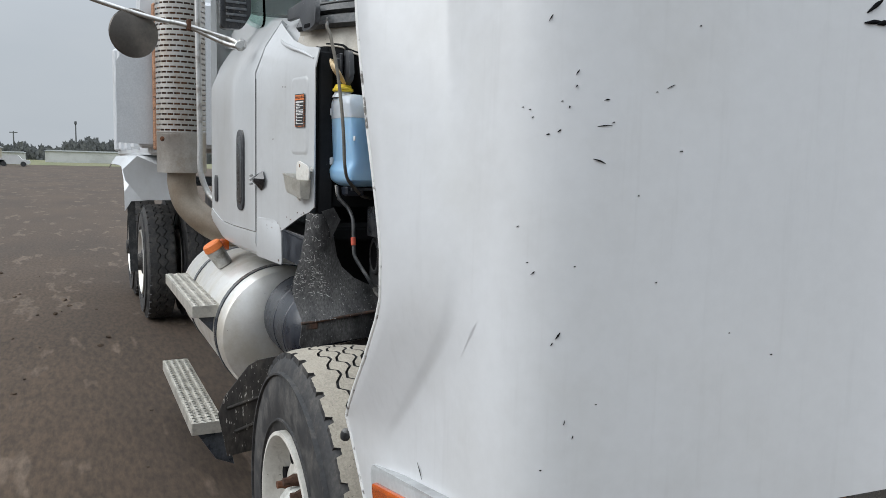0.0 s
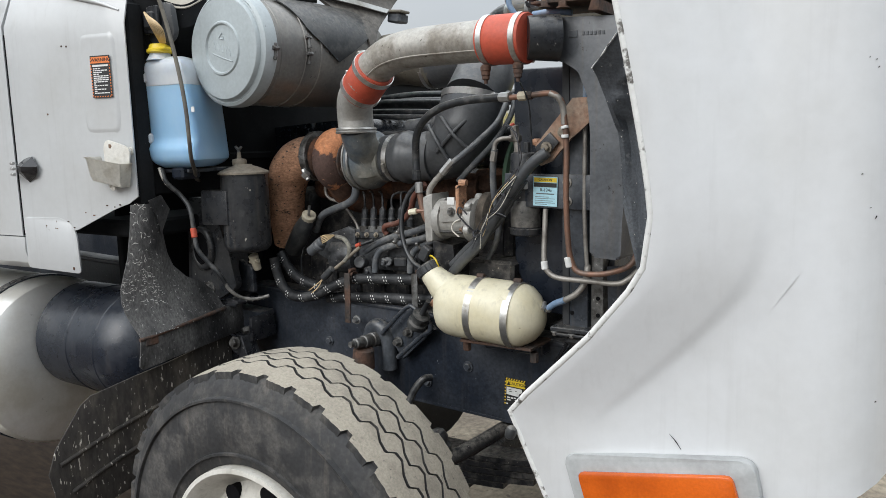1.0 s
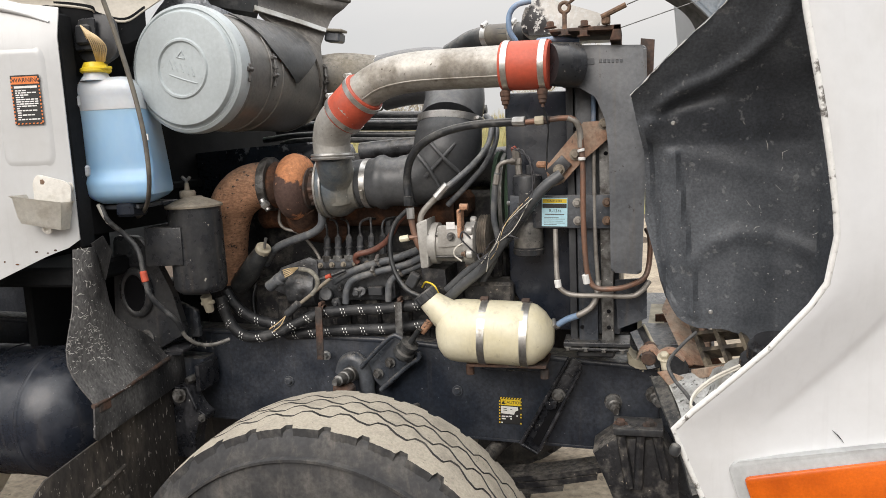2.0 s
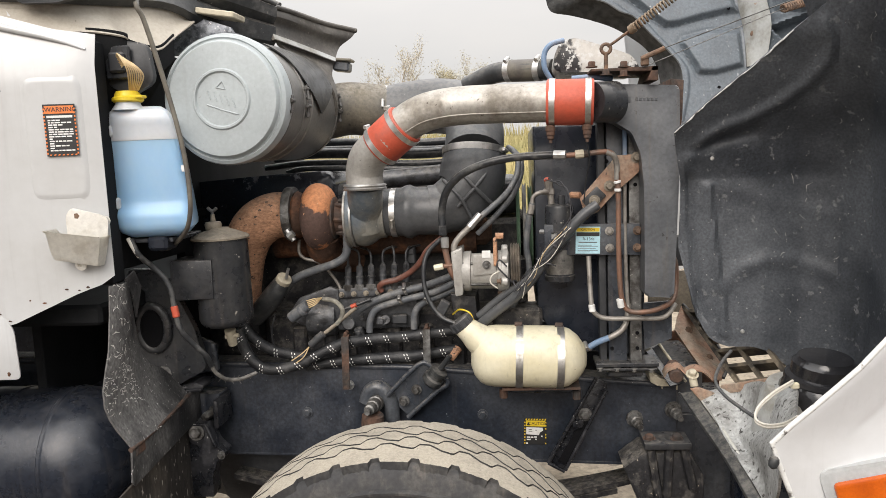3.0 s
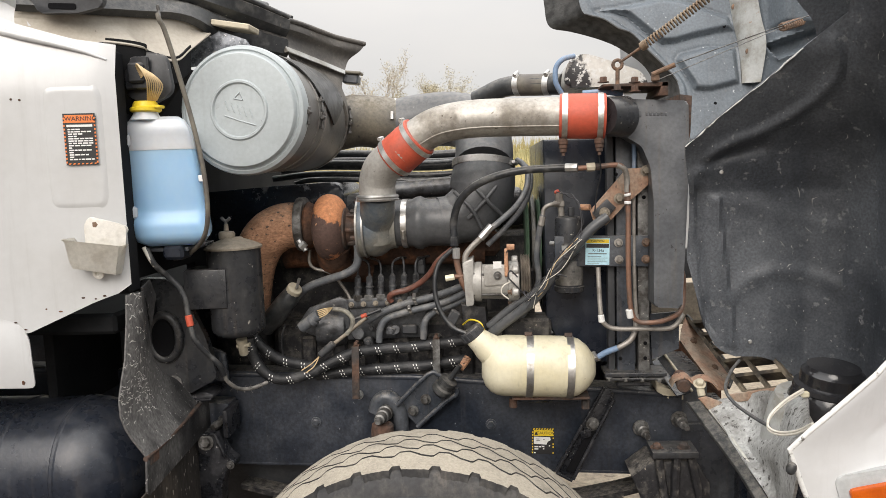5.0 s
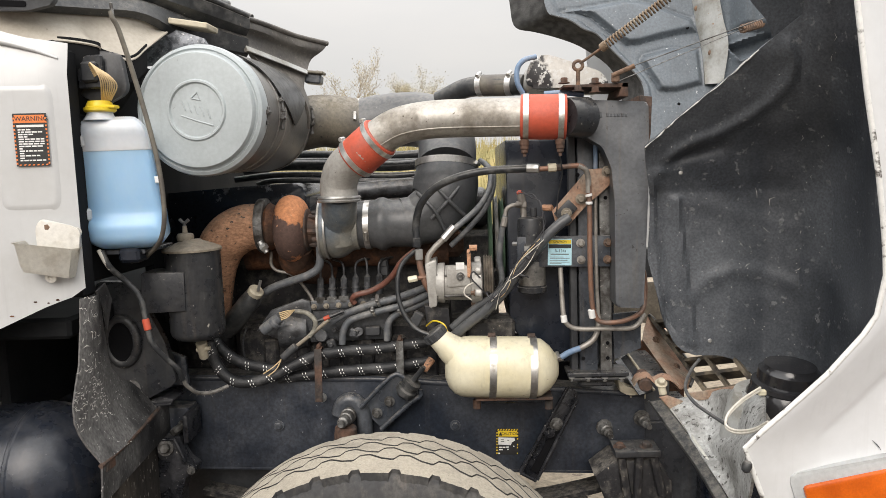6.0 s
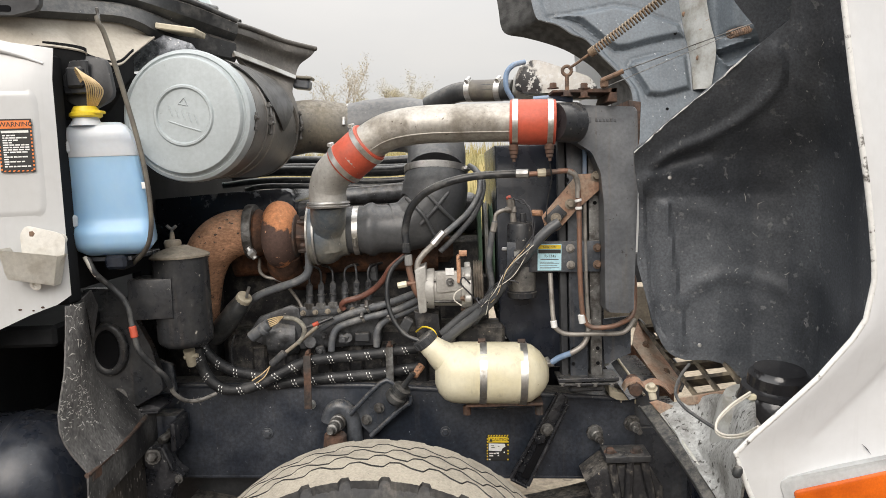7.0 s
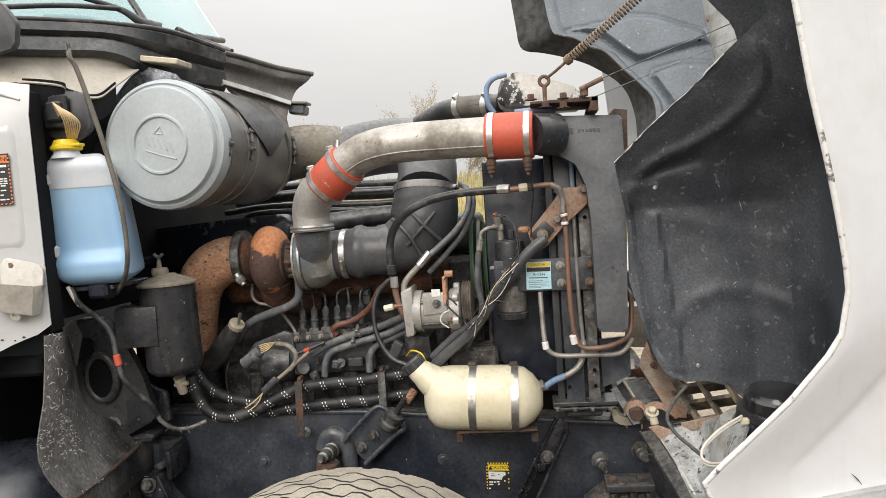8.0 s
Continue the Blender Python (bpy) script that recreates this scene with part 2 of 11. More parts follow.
LABEL_WHITE = material("label_white", (0.72, 0.72, 0.70), 0.5)
LABEL_BLACK = material("label_black", (0.02, 0.02, 0.02), 0.5)
LABEL_YELLOW = material("label_yellow", (0.72, 0.52, 0.03), 0.5)
LABEL_ORANGE = material("label_orange", (0.72, 0.20, 0.05), 0.5)
LABEL_BLUE = material("label_pale_blue", (0.42, 0.66, 0.74), 0.5)
GREEN_EDGE = material("green_belt_pulley", (0.10, 0.16, 0.11), 0.6)
GROUND = material("trodden_earth", (0.070, 0.046, 0.028), 0.95, second=(0.041, 0.028, 0.018), scale=0.35, cover=0.5, sharp=0.5, grain=0.35, bump=0.8,
                  bump_scale=20, third=(0.100, 0.072, 0.050), scale3=2.2, cover3=0.62, stretch=(0.5, 1.6, 1))
GRASS = material("dull_grass", (0.10, 0.12, 0.05), 0.95, second=(0.19, 0.17, 0.09), scale=0.15, cover=0.5, sharp=0.4, grain=0.3)
BANK_GRASS = material("rough_bank_grass", (0.16, 0.155, 0.055), 0.95, second=(0.34, 0.27, 0.115), scale=0.5, cover=0.5, sharp=0.4, grain=0.3)
DRY_GRASS = material("dry_grass", (0.38, 0.32, 0.15), 0.95, second=(0.26, 0.24, 0.11), scale=0.6, cover=0.5, sharp=0.4, grain=0.3)
TREES = material("bare_woodland", (0.10, 0.105, 0.105), 0.95, second=(0.16, 0.165, 0.16), scale=0.3, cover=0.5, sharp=0.4)
BARK = material("pale_bark", (0.46, 0.40, 0.32), 0.9, second=(0.36, 0.31, 0.24), scale=8)
LEAF = material("sparse_yellow_leaf", (0.46, 0.41, 0.27), 0.8, second=(0.38, 0.34, 0.22), scale=3)
FAR_WHITE = material("far_white_wall", (0.6, 0.6, 0.58), 0.8, second=(0.5, 0.5, 0.48), scale=0.3)
DUMP = material("grey_dump_body", (0.46, 0.48, 0.50), 0.5, second=(0.56, 0.57, 0.58), scale=1.5, cover=0.5, sharp=0.4)
HEAT_SHIELD = material("perforated_stainless", (0.50, 0.48, 0.45), 0.35, 0.8, second=(0.33, 0.28, 0.22), scale=6, cover=0.58, sharp=0.4, rough2=0.55)
POLISHED_TANK = material("scuffed_aluminium_tank", (0.80, 0.785, 0.75), 0.30, 0.6, bump=0.01, grain=0.03, second=(0.56, 0.52, 0.44), scale=4, cover=0.55, sharp=0.4, rough2=0.5, third=(0.30, 0.28, 0.25), scale3=40, cover3=0.74)
TREAD_PLATE = material("step_aluminium", (0.60, 0.575, 0.515), 0.45, 0.6, second=(0.40, 0.38, 0.34), scale=14, cover=0.58, sharp=0.3)
MIRROR = material("mirror_back", (0.16, 0.14, 0.12), 0.35, 0.6, second=(0.10, 0.09, 0.08), scale=6)
AC_BODY = material("dusty_grey_canister", (0.155, 0.153, 0.148), 0.3, 0.35, second=(0.25, 0.235, 0.21), scale=5, cover=0.55, sharp=0.4, rough2=0.55, grain=0.12, third=(0.07, 0.07, 0.068), scale3=30, cover3=0.70, dust=0.5, streak=0.2)
DIPSTICK = material("grey_brown_tube", (0.17, 0.155, 0.125), 0.5, 0.2, second=(0.10, 0.09, 0.08), scale=14)
BRAID = material("black_braided_hose", (0.016, 0.017, 0.019), 0.5, second=(0.07, 0.07, 0.07), scale=20, cover=0.58, sharp=0.3, bump=0.4, bump_scale=260)
FIREWALL = material("black_firewall", (0.011, 0.012, 0.013), 0.75, second=(0.022, 0.0225, 0.024), scale=4, cover=0.56, sharp=0.4, third=(0.16, 0.16, 0.15), scale3=70, cover3=0.77)
SANDY = material("pale_sandy_track", (0.34, 0.285, 0.21), 0.95, second=(0.22, 0.18, 0.135), scale=2.2, cover=0.5, sharp=0.4, grain=0.3, bump=0.8, bump_scale=30,
                 third=(0.16, 0.13, 0.10), scale3=14, cover3=0.66)
DULL_STEEL = material("dull_steel", (0.20, 0.20, 0.195), 0.5, 0.5, second=(0.06, 0.055, 0.05), scale=30, cover=0.5, sharp=0.3, grain=0.2, third=(0.45, 0.44, 0.41), scale3=90, cover3=0.70, dust=0.3)
RIM_WHITE = material("dusty_cream_rim", (0.60, 0.58, 0.53), 0.5, second=(0.42, 0.40, 0.35), scale=7, cover=0.55, sharp=0.35, grain=0.06, third=(0.14, 0.12, 0.10), scale3=50, cover3=0.73, streak=0.3)
TANK_BLACK = material("glossy_black_tank", (0.012, 0.016, 0.025), 0.27, second=(0.030, 0.034, 0.044), scale=9, cover=0.58, sharp=0.25, rough2=0.42, grain=0.2, third=(0.16, 0.155, 0.15), scale3=110, cover3=0.74, streak=0.10, dust=0.05)
TURBO_CAST = material("oily_turbo_casting", (0.25, 0.242, 0.21), 0.42, 0.2, second=(0.115, 0.14, 0.165), scale=5, cover=0.52, sharp=0.2, grain=0.15, bump=0.2, third=(0.38, 0.36, 0.32), scale3=70, cover3=0.71)
SLEEVE = material("smooth_grey_rubber", (0.062, 0.066, 0.071), 0.38, second=(0.095, 0.097, 0.10), scale=6, cover=0.55, sharp=0.4, grain=0.15, third=(0.22, 0.21, 0.195), scale3=110, cover3=0.745, dust=0.25)
DUSTY_SLEEVE = material("dusty_rubber_sleeve", (0.075, 0.068, 0.056), 0.45, second=(0.15, 0.132, 0.10), scale=7, cover=0.5, sharp=0.4, rough2=0.75, grain=0.2, third=(0.05, 0.046, 0.04), scale3=50, cover3=0.68, dust=0.5)
RUST_BOLT = material("rusted_bolt", (0.21, 0.13, 0.085), 0.8, 0.2, second=(0.12, 0.085, 0.065), scale=30, cover=0.5, sharp=0.3, grain=0.3)
FLAKED = material("flaking_blue_black_paint", (0.012, 0.015, 0.021), 0.25, second=(0.16, 0.17, 0.185), scale=13, cover=0.635, sharp=0.06, rough2=0.6, grain=0.2, third=(0.30, 0.30, 0.30), scale3=60, cover3=0.72, dust=0.3)
DUSTY_TAN = material("dusty_tan_paint", (0.25, 0.215, 0.165), 0.6, second=(0.15, 0.128, 0.10), scale=14, cover=0.54, sharp=0.3, grain=0.2, dust=0.3)
RUST_BEAM = material("rust_stained_steel", (0.32, 0.185, 0.122), 0.75, 0.1, second=(0.34, 0.29, 0.23), scale=9, cover=0.55, sharp=0.3, grain=0.25, third=(0.10, 0.07, 0.055), scale3=50, cover3=0.68, streak=0.2)
WORN_LABEL = material("rubbed_grey_label", (0.10, 0.097, 0.09), 0.45, second=(0.19, 0.18, 0.165), scale=22, cover=0.52, sharp=0.2, grain=0.25, third=(0.03, 0.03, 0.03), scale3=60, cover3=0.66)
RAIL_PAINT = material("chipped_navy_black_paint", (0.017, 0.022, 0.032), 0.3, second=(0.048, 0.054, 0.066), scale=5, cover=0.55, sharp=0.35, rough2=0.55, grain=0.3, bump=0.2, third=(0.30, 0.30, 0.30), scale3=75, cover3=0.735, streak=0.12, dust=0.6)
CHIPPED = material("chipped_gloss_black", (0.013, 0.014, 0.017), 0.25, second=(0.04, 0.04, 0.044), scale=14, cover=0.56, sharp=0.25, rough2=0.6, grain=0.3, bump=0.35, third=(0.42, 0.41, 0.39), scale3=110, cover3=0.70)
DUSTY_RUBBER = material("dusty_brown_rubber", (0.060, 0.055, 0.050), 0.42, second=(0.125, 0.113, 0.098), scale=8, cover=0.52, sharp=0.35, rough2=0.65, grain=0.2, third=(0.24, 0.22, 0.19), scale3=90, cover3=0.70, dust=0.45)
SPLASH_PALE = material("dried_pale_splash", (0.64, 0.63, 0.60), 0.8, second=(0.42, 0.40, 0.37), scale=60, cover=0.5, sharp=0.3)
DIRTY_FLANGE = material("dirt_crusted_white_paint", (0.46, 0.47, 0.465), 0.6, second=(0.22, 0.22, 0.21), scale=10, cover=0.52, sharp=0.3, grain=0.25, bump=0.4, third=(0.07, 0.068, 0.062), scale3=55, cover3=0.62)
HARNESS = material("aged_harness_tape", (0.30, 0.29, 0.24), 0.7, second=(0.15, 0.14, 0.12), scale=30, cover=0.52, sharp=0.3, grain=0.3, bump=0.4)
RED_BROWN = material("dull_red_rubber", (0.165, 0.066, 0.046), 0.5, second=(0.11, 0.052, 0.04), scale=18, cover=0.55, sharp=0.3, grain=0.2, dust=0.35)
HOLE = material("dark_hole", (0.008, 0.008, 0.009), 0.8)


# gloss lowered so that shaded depths and holes come out near black
for matt, level in ((FIREWALL, 0.08), (HOLE, 0.05), (ENGINE, 0.3), (RUST_DARK, 0.2)):
    matt.node_tree.nodes["Principled BSDF"].inputs["Specular IOR Level"].default_value = level


def glass_material(name, tint, rough=0.03):
    m = bpy.data.materials.new(name)
    m.use_nodes = True
    b = m.node_tree.nodes["Principled BSDF"]
    b.inputs["Base Color"].default_value = (*tint, 1)
    b.inputs["Roughness"].default_value = rough
    b.inputs["Transmission Weight"].default_value = 1.0
    b.inputs["IOR"].default_value = 1.1
    return m


GLASS = glass_material("green_tinted_glass", (0.72, 0.90, 0.86))


# ---- shaping helpers ----
def part(name, bm, mat, parent, label="", smooth=35):
    """Link a bmesh as one mesh object, under a thing or a part."""
    me = bpy.data.meshes.new(name)
    bmesh.ops.recalc_face_normals(bm, faces=bm.faces)
    bm.to_mesh(me)
    bm.free()
    for mm in mat if isinstance(mat, (list, tuple)) else [mat]:
        me.materials.append(mm)
    if smooth:
        me.polygons.foreach_set("use_smooth", [True] * len(me.polygons))
        me.set_sharp_from_angle(angle=radians(smooth))
    ob = new(name, me)
    if parent is not None:
        ob.parent = parent
        ob.matrix_parent_inverse = parent.matrix_world.inverted() if parent.type != "EMPTY" else Matrix.Translation(parent.location).inverted()
    return tagged(ob, label)


def thing(name, at, label, category, group="", kind=""):
    """An Empty at a thing's base, under which its parts hang."""
    ob = new(name)
    ob.location = at
    ob.empty_display_size = 0.05
    return tagged(ob, label, category, group, kind)


def axes(direction, up=(0, 0, 1)):
    d = Vector(direction).normalized()
    u = Vector(up)
    if abs(d.dot(u)) > 0.95:
        u = Vector((1, 0, 0))
    s = d.cross(u).normalized()
    return d, s, s.cross(d).normalized()


def ring(bm, centre, s, u, r, seg, phase=0.0):
    return [bm.verts.new(Vector(centre) + r * (math.cos(phase + 2 * math.pi * i / seg) * s + math.sin(phase + 2 * math.pi * i / seg) * u)) for i in range(seg)]


def bridge(bm, a, b):
    n = len(a)
    for i in range(n):
        bm.faces.new((a[i], a[(i + 1) % n], b[(i + 1) % n], b[i]))


def lathe(bm, origin, direction, profile, seg=32, caps=True):
    """Turn a profile of (along, radius) round the axis that leaves origin in direction."""
    d, s, u = axes(direction)
    rings = [ring(bm, Vector(origin) + a * d, s, u, max(r, 0.0004), seg) for a, r in profile]
    for a, b in zip(rings, rings[1:]):
        bridge(bm, a, b)
    if caps:
        bm.faces.new(rings[0])
        bm.faces.new(list(reversed(rings[-1])))
    return bm


def cyl(bm, a, b, r, r2=None, seg=20, bevel=0.0):
    a, b = Vector(a), Vector(b)
    length = (b - a).length
    r2 = r if r2 is None else r2
    if bevel:
        prof = [(0, r - bevel), (bevel, r), (length - bevel, r2), (length, r2 - bevel)]
    else:
        prof = [(0, r), (length, r2)]
    return lathe(bm, a, b - a, prof, seg)


def smooth_path(pts, steps=8):
    """Catmull-Rom through the points."""
    p = [Vector(q) for q in pts]
    if len(p) < 3:
        return p
    p = [2 * p[0] - p[1]] + p + [2 * p[-1] - p[-2]]
    out = []
    for i in range(1, len(p) - 2):
        for k in range(steps):
            t = k / steps
            a, b, c, d = p[i - 1], p[i], p[i + 1], p[i + 2]
            out.append(0.5 * ((2 * b) + (c - a) * t + (2 * a - 5 * b + 4 * c - d) * t * t + (3 * b - a - 3 * c + d) * t ** 3))
    out.append(p[-2])
    return out


def tube(bm, pts, r, seg=10, steps=8, smooth=True, radii=None):
    """A pipe along the points; radii may change from end to end."""
    if seg > 4 and r > 0.003:
        seg = max(seg, 12)
    path = smooth_path(pts, steps) if smooth else [Vector(q) for q in pts]
    n = len(path)
    last_u = None
    rings = []
    for i, q in enumerate(path):
        d = (path[min(i + 1, n - 1)] - path[max(i - 1, 0)]).normalized()
        if last_u is None:
            _, s, u = axes(d)
        else:
            u = (last_u - last_u.dot(d) * d).normalized()
            s = d.cross(u).normalized()
        last_u = u
        rr = r if radii is None else np.interp(i / (n - 1), np.linspace(0, 1, len(radii)), radii)
        rings.append(ring(bm, q, s, u, float(rr), seg))
    for a, b in zip(rings, rings[1:]):
        bridge(bm, a, b)
    bm.faces.new(rings[0])
    bm.faces.new(list(reversed(rings[-1])))
    return bm


def box(bm, centre, size, rot=(0, 0, 0), bevel=0.004, seg=1):
    """A bevelled block, added to bm."""
    made = bmesh.ops.create_cube(bm, size=1.0, matrix=pose(*centre, *rot) @ Matrix.Diagonal((*size, 1)))
    if bevel:
        edges = {e for v in made["verts"] for e in v.link_edges}
        bmesh.ops.bevel(bm, geom=list(edges), offset=min(bevel, min(size) * 0.45), segments=seg, affect="EDGES", profile=0.5)
    return bm


def prism(bm, outline, frame_m, depth, bevel=0.0):
    """A plate: a 2D outline in the x, y of frame_m, depth thick along its z."""
    low = [bm.verts.new(frame_m @ Vector((x, y, 0))) for x, y in outline]
    high = [bm.verts.new(frame_m @ Vector((x, y, depth))) for x, y in outline]
    faces = [bm.faces.new(low), bm.faces.new(list(reversed(high)))]
    n = len(low)
    for i in range(n):
        bm.faces.new((low[i], high[i], high[(i + 1) % n], low[(i + 1) % n]))
    if bevel:
        edges = {e for f in faces for e in f.edges}
        bmesh.ops.bevel(bm, geom=list(edges), offset=bevel, segments=2, affect="EDGES", profile=0.5)
    return bm


SIDE = Matrix(((1, 0, 0, 0), (0, 0, 1, 0), (0, 1, 0, 0), (0, 0, 0, 1)))     # outline in world x, z; depth along +y
FRONT = Matrix(((0, 0, 1, 0), (1, 0, 0, 0), (0, 1, 0, 0), (0, 0, 0, 1)))    # outline in world y, z; depth along +x


def at_y(y):
    return Matrix.Translation((0, y, 0)) @ SIDE


def at_x(x):
    return Matrix.Translation((x, 0, 0)) @ FRONT


def sheet(bm, rows, thick=0.0):
    """A skin over rows of points; with thick, a second skin that far inside and a rim."""
    grid = [[bm.verts.new(Vector(p)) for p in row] for row in rows]
    for a, b in zip(grid, grid[1:]):
        for i in range(len(a) - 1):
            bm.faces.new((a[i], a[i + 1], b[i + 1], b[i]))
    if thick:
        bm.normal_update()
        bmesh.ops.solidify(bm, geom=list(bm.faces), thickness=thick)
    return bm


def rounded(outline, r, seg=4):
    """Round the corners of a 2D outline."""
    out = []
    n = len(outline)
    for i in range(n):
        p, a, b = Vector(outline[i]), Vector(outline[i - 1]), Vector(outline[(i + 1) % n])
        ra = min(r, (a - p).length * 0.45, (b - p).length * 0.45)
        s, e = p + (a - p).normalized() * ra, p + (b - p).normalized() * ra
        for k in range(seg + 1):
            t = k / seg
            q = (1 - t) ** 2 * s + 2 * t * (1 - t) * p + t * t * e
            out.append((q.x, q.y))
    return out


def bolt(parent, at, direction, r=0.012, length=0.012, mat=None, name="bolt"):
    bm = bmesh.new()
    d = Vector(direction).normalized()
    lathe(bm, at, d, [(0, r * 1.5), (0.003, r * 1.5)], 12)
    lathe(bm, Vector(at) + 0.003 * d, d, [(0, r), (length * 0.8, r), (length, r * 0.8)], 6)
    return part(name, bm, mat or STEEL, parent)


def clamp_band(parent, centre, direction, r, width=0.014, mat=None, screw=(0, 0, 1), name="hose_clamp"):
    """A worm-drive band round a hose, with its screw housing."""
    bm = bmesh.new()
    d = Vector(direction).normalized()
    lathe(bm, Vector(centre) - d * width / 2, d, [(0, r), (0, r + 0.0025), (width, r + 0.0025), (width, r)], 28, caps=False)
    s = Vector(screw)
    s = (s - s.dot(d) * d).normalized()
    side = d.cross(s).normalized()
    c = Vector(centre) + s * (r + 0.007)
    cyl(bm, c - side * 0.014, c + side * 0.016, 0.0065, seg=10, bevel=0.001)
    return part(name, bm, mat or CHROME, parent)


def flecks(bm, grid, count, long, wide, rnd, facing, lift=0.0015):
    """Dried drops and scuffs: short bent strokes lying on a grid of surface points."""
    for _ in range(count):
        i, j = rnd.randrange(len(grid) - 1), rnd.randrange(len(grid[0]) - 1)
        p = Vector(grid[i][j])
        u, v = Vector(grid[i + 1][j]) - p, Vector(grid[i][j + 1]) - p
        n = u.cross(v)
        if n.length < 1e-9:
            continue
        n.normalize()
        if n.dot(Vector(facing)) < 0:
            n = -n
        p = p + u * rnd.random() + v * rnd.random() + n * lift
        side = (u.normalized() * rnd.gauss(0, 0.5) + v.normalized() * rnd.gauss(0, 1)).normalized()
        across = n.cross(side)
        size, w = rnd.uniform(*long), rnd.uniform(*wide)
        bend = across * size * rnd.uniform(-0.35, 0.35)
        rim = [p - side * size / 2, p + bend - across * w / 2, p + side * size / 2, p + bend + across * w / 2]
        bm.faces.new([bm.verts.new(q) for q in rim])


# ---- ground and distance ----
def ground_height(x, y):
    """The yard climbs a little towards the back of the truck and levels out."""
    t = min(max((-x - 2.6) / 5.0, 0.0), 1.0)
    lift = 0.20 * t * t * (3 - 2 * t)
    near = max(0.0, 1 - math.hypot(x + 3, y - 1) / 30)
    return lift + near * 0.025 * noise.noise(Vector((x * 0.9, y * 0.9, 0.3))) + near * 0.012 * noise.noise(Vector((x * 4, y * 4, 1.7)))


def build_ground():
    bm = bmesh.new()
    steps = sorted({round(s * (0.25 * k if k < 40 else 10 * 1.22 ** (k - 39)), 3) for k in range(72) for s in (-1, 1)})
    steps = [s for s in steps if abs(s) < 3200]
    rows = [[(-3 + a, 1 + b, ground_height(-3 + a, 1 + b)) for b in steps] for a in steps]
    sheet(bm, rows)
    tagged(part("ground", bm, GROUND, None, smooth=60), "brown trodden earth yard with tracks and small stones", "ground", kind="structure")


build_ground()


def build_track():
    bm = bmesh.new()
    xs, ys = np.linspace(-7.0, 9.0, 41), np.linspace(1.9, 15.0, 34)
    wob = lambda q: 0.25 * noise.noise(Vector((q * 0.7, 3.0, 0.0)))
    sheet(bm, [[(x + wob(y), y + wob(x) if 1.95 < y < 14.9 else y + 2 * wob(x), ground_height(x + wob(y), y) + 0.008) for y in ys] for x in xs])
    tagged(part("sandy_track", bm, SANDY, None, smooth=60), "pale dry sandy strip of yard beside the truck", "ground", kind="structure")


build_track()


def build_stones():
    rnd = random.Random(4)
    bm = bmesh.new()
    for _ in range(220):
        x, y = rnd.uniform(-11, 0), rnd.uniform(-6, 0.6)
        r = rnd.uniform(0.008, 0.035)
        made = bmesh.ops.create_icosphere(bm, subdivisions=1, radius=r, matrix=Matrix.Translation((x, y, ground_height(x, y) + r * 0.2)) @ Matrix.Diagonal((1, rnd.uniform(0.6, 1), 0.6, 1)))
        for v in made["verts"]:
            v.co += Vector((rnd.uniform(-1, 1), rnd.uniform(-1, 1), rnd.uniform(-1, 1))) * r * 0.25
    tagged(part("stones", bm, GROUND, None), "small stones and clods scattered on the yard", "stones", kind="stuff")


build_stones()


def build_far_field():
    bm = bmesh.new()
    rows = [[(-135 - 12 * a, y, 0.23 + 0.004 * a) for y in range(-160, 90, 10)] for a in range(0, 16)]
    sheet(bm, rows)
    tagged(part("grass_field", bm, GRASS, None), "strip of dull green grass beyond the yard", "grass", kind="structure")
    rnd = random.Random(8)
    verts, faces = [], []
    for i in range(21000):
        y = rnd.uniform(-190, 120)
        h = 5.8 + 1.6 * math.sin(y * 0.11) + 0.9 * math.sin(y * 0.31) + 1.1 * math.sin(y * 0.83) * math.sin(y * 1.7)
        x, z = -300 + rnd.uniform(-14, 14), h * rnd.random() ** 0.75
        s = rnd.uniform(0.35, 0.95)
        k = len(verts)
        for q in range(3):
            a = 2.1 * q + rnd.uniform(-0.5, 0.5) + i
            verts.append((x + rnd.uniform(-0.3, 0.3), y + s * math.cos(a), max(z + 1.5 * s * math.sin(a), 0.0)))
        faces.append((k, k + 1, k + 2))
    woods = bpy.data.meshes.new("far_woods")
    woods.from_pydata(verts, [], faces)
    bm = bmesh.new()
    bm.from_mesh(woods)
    bpy.data.meshes.remove(woods)
    tagged(part("far_woods", bm, TREES, None, smooth=0), "dark line of bare woods on the horizon", "woods", kind="stuff")


build_far_field()


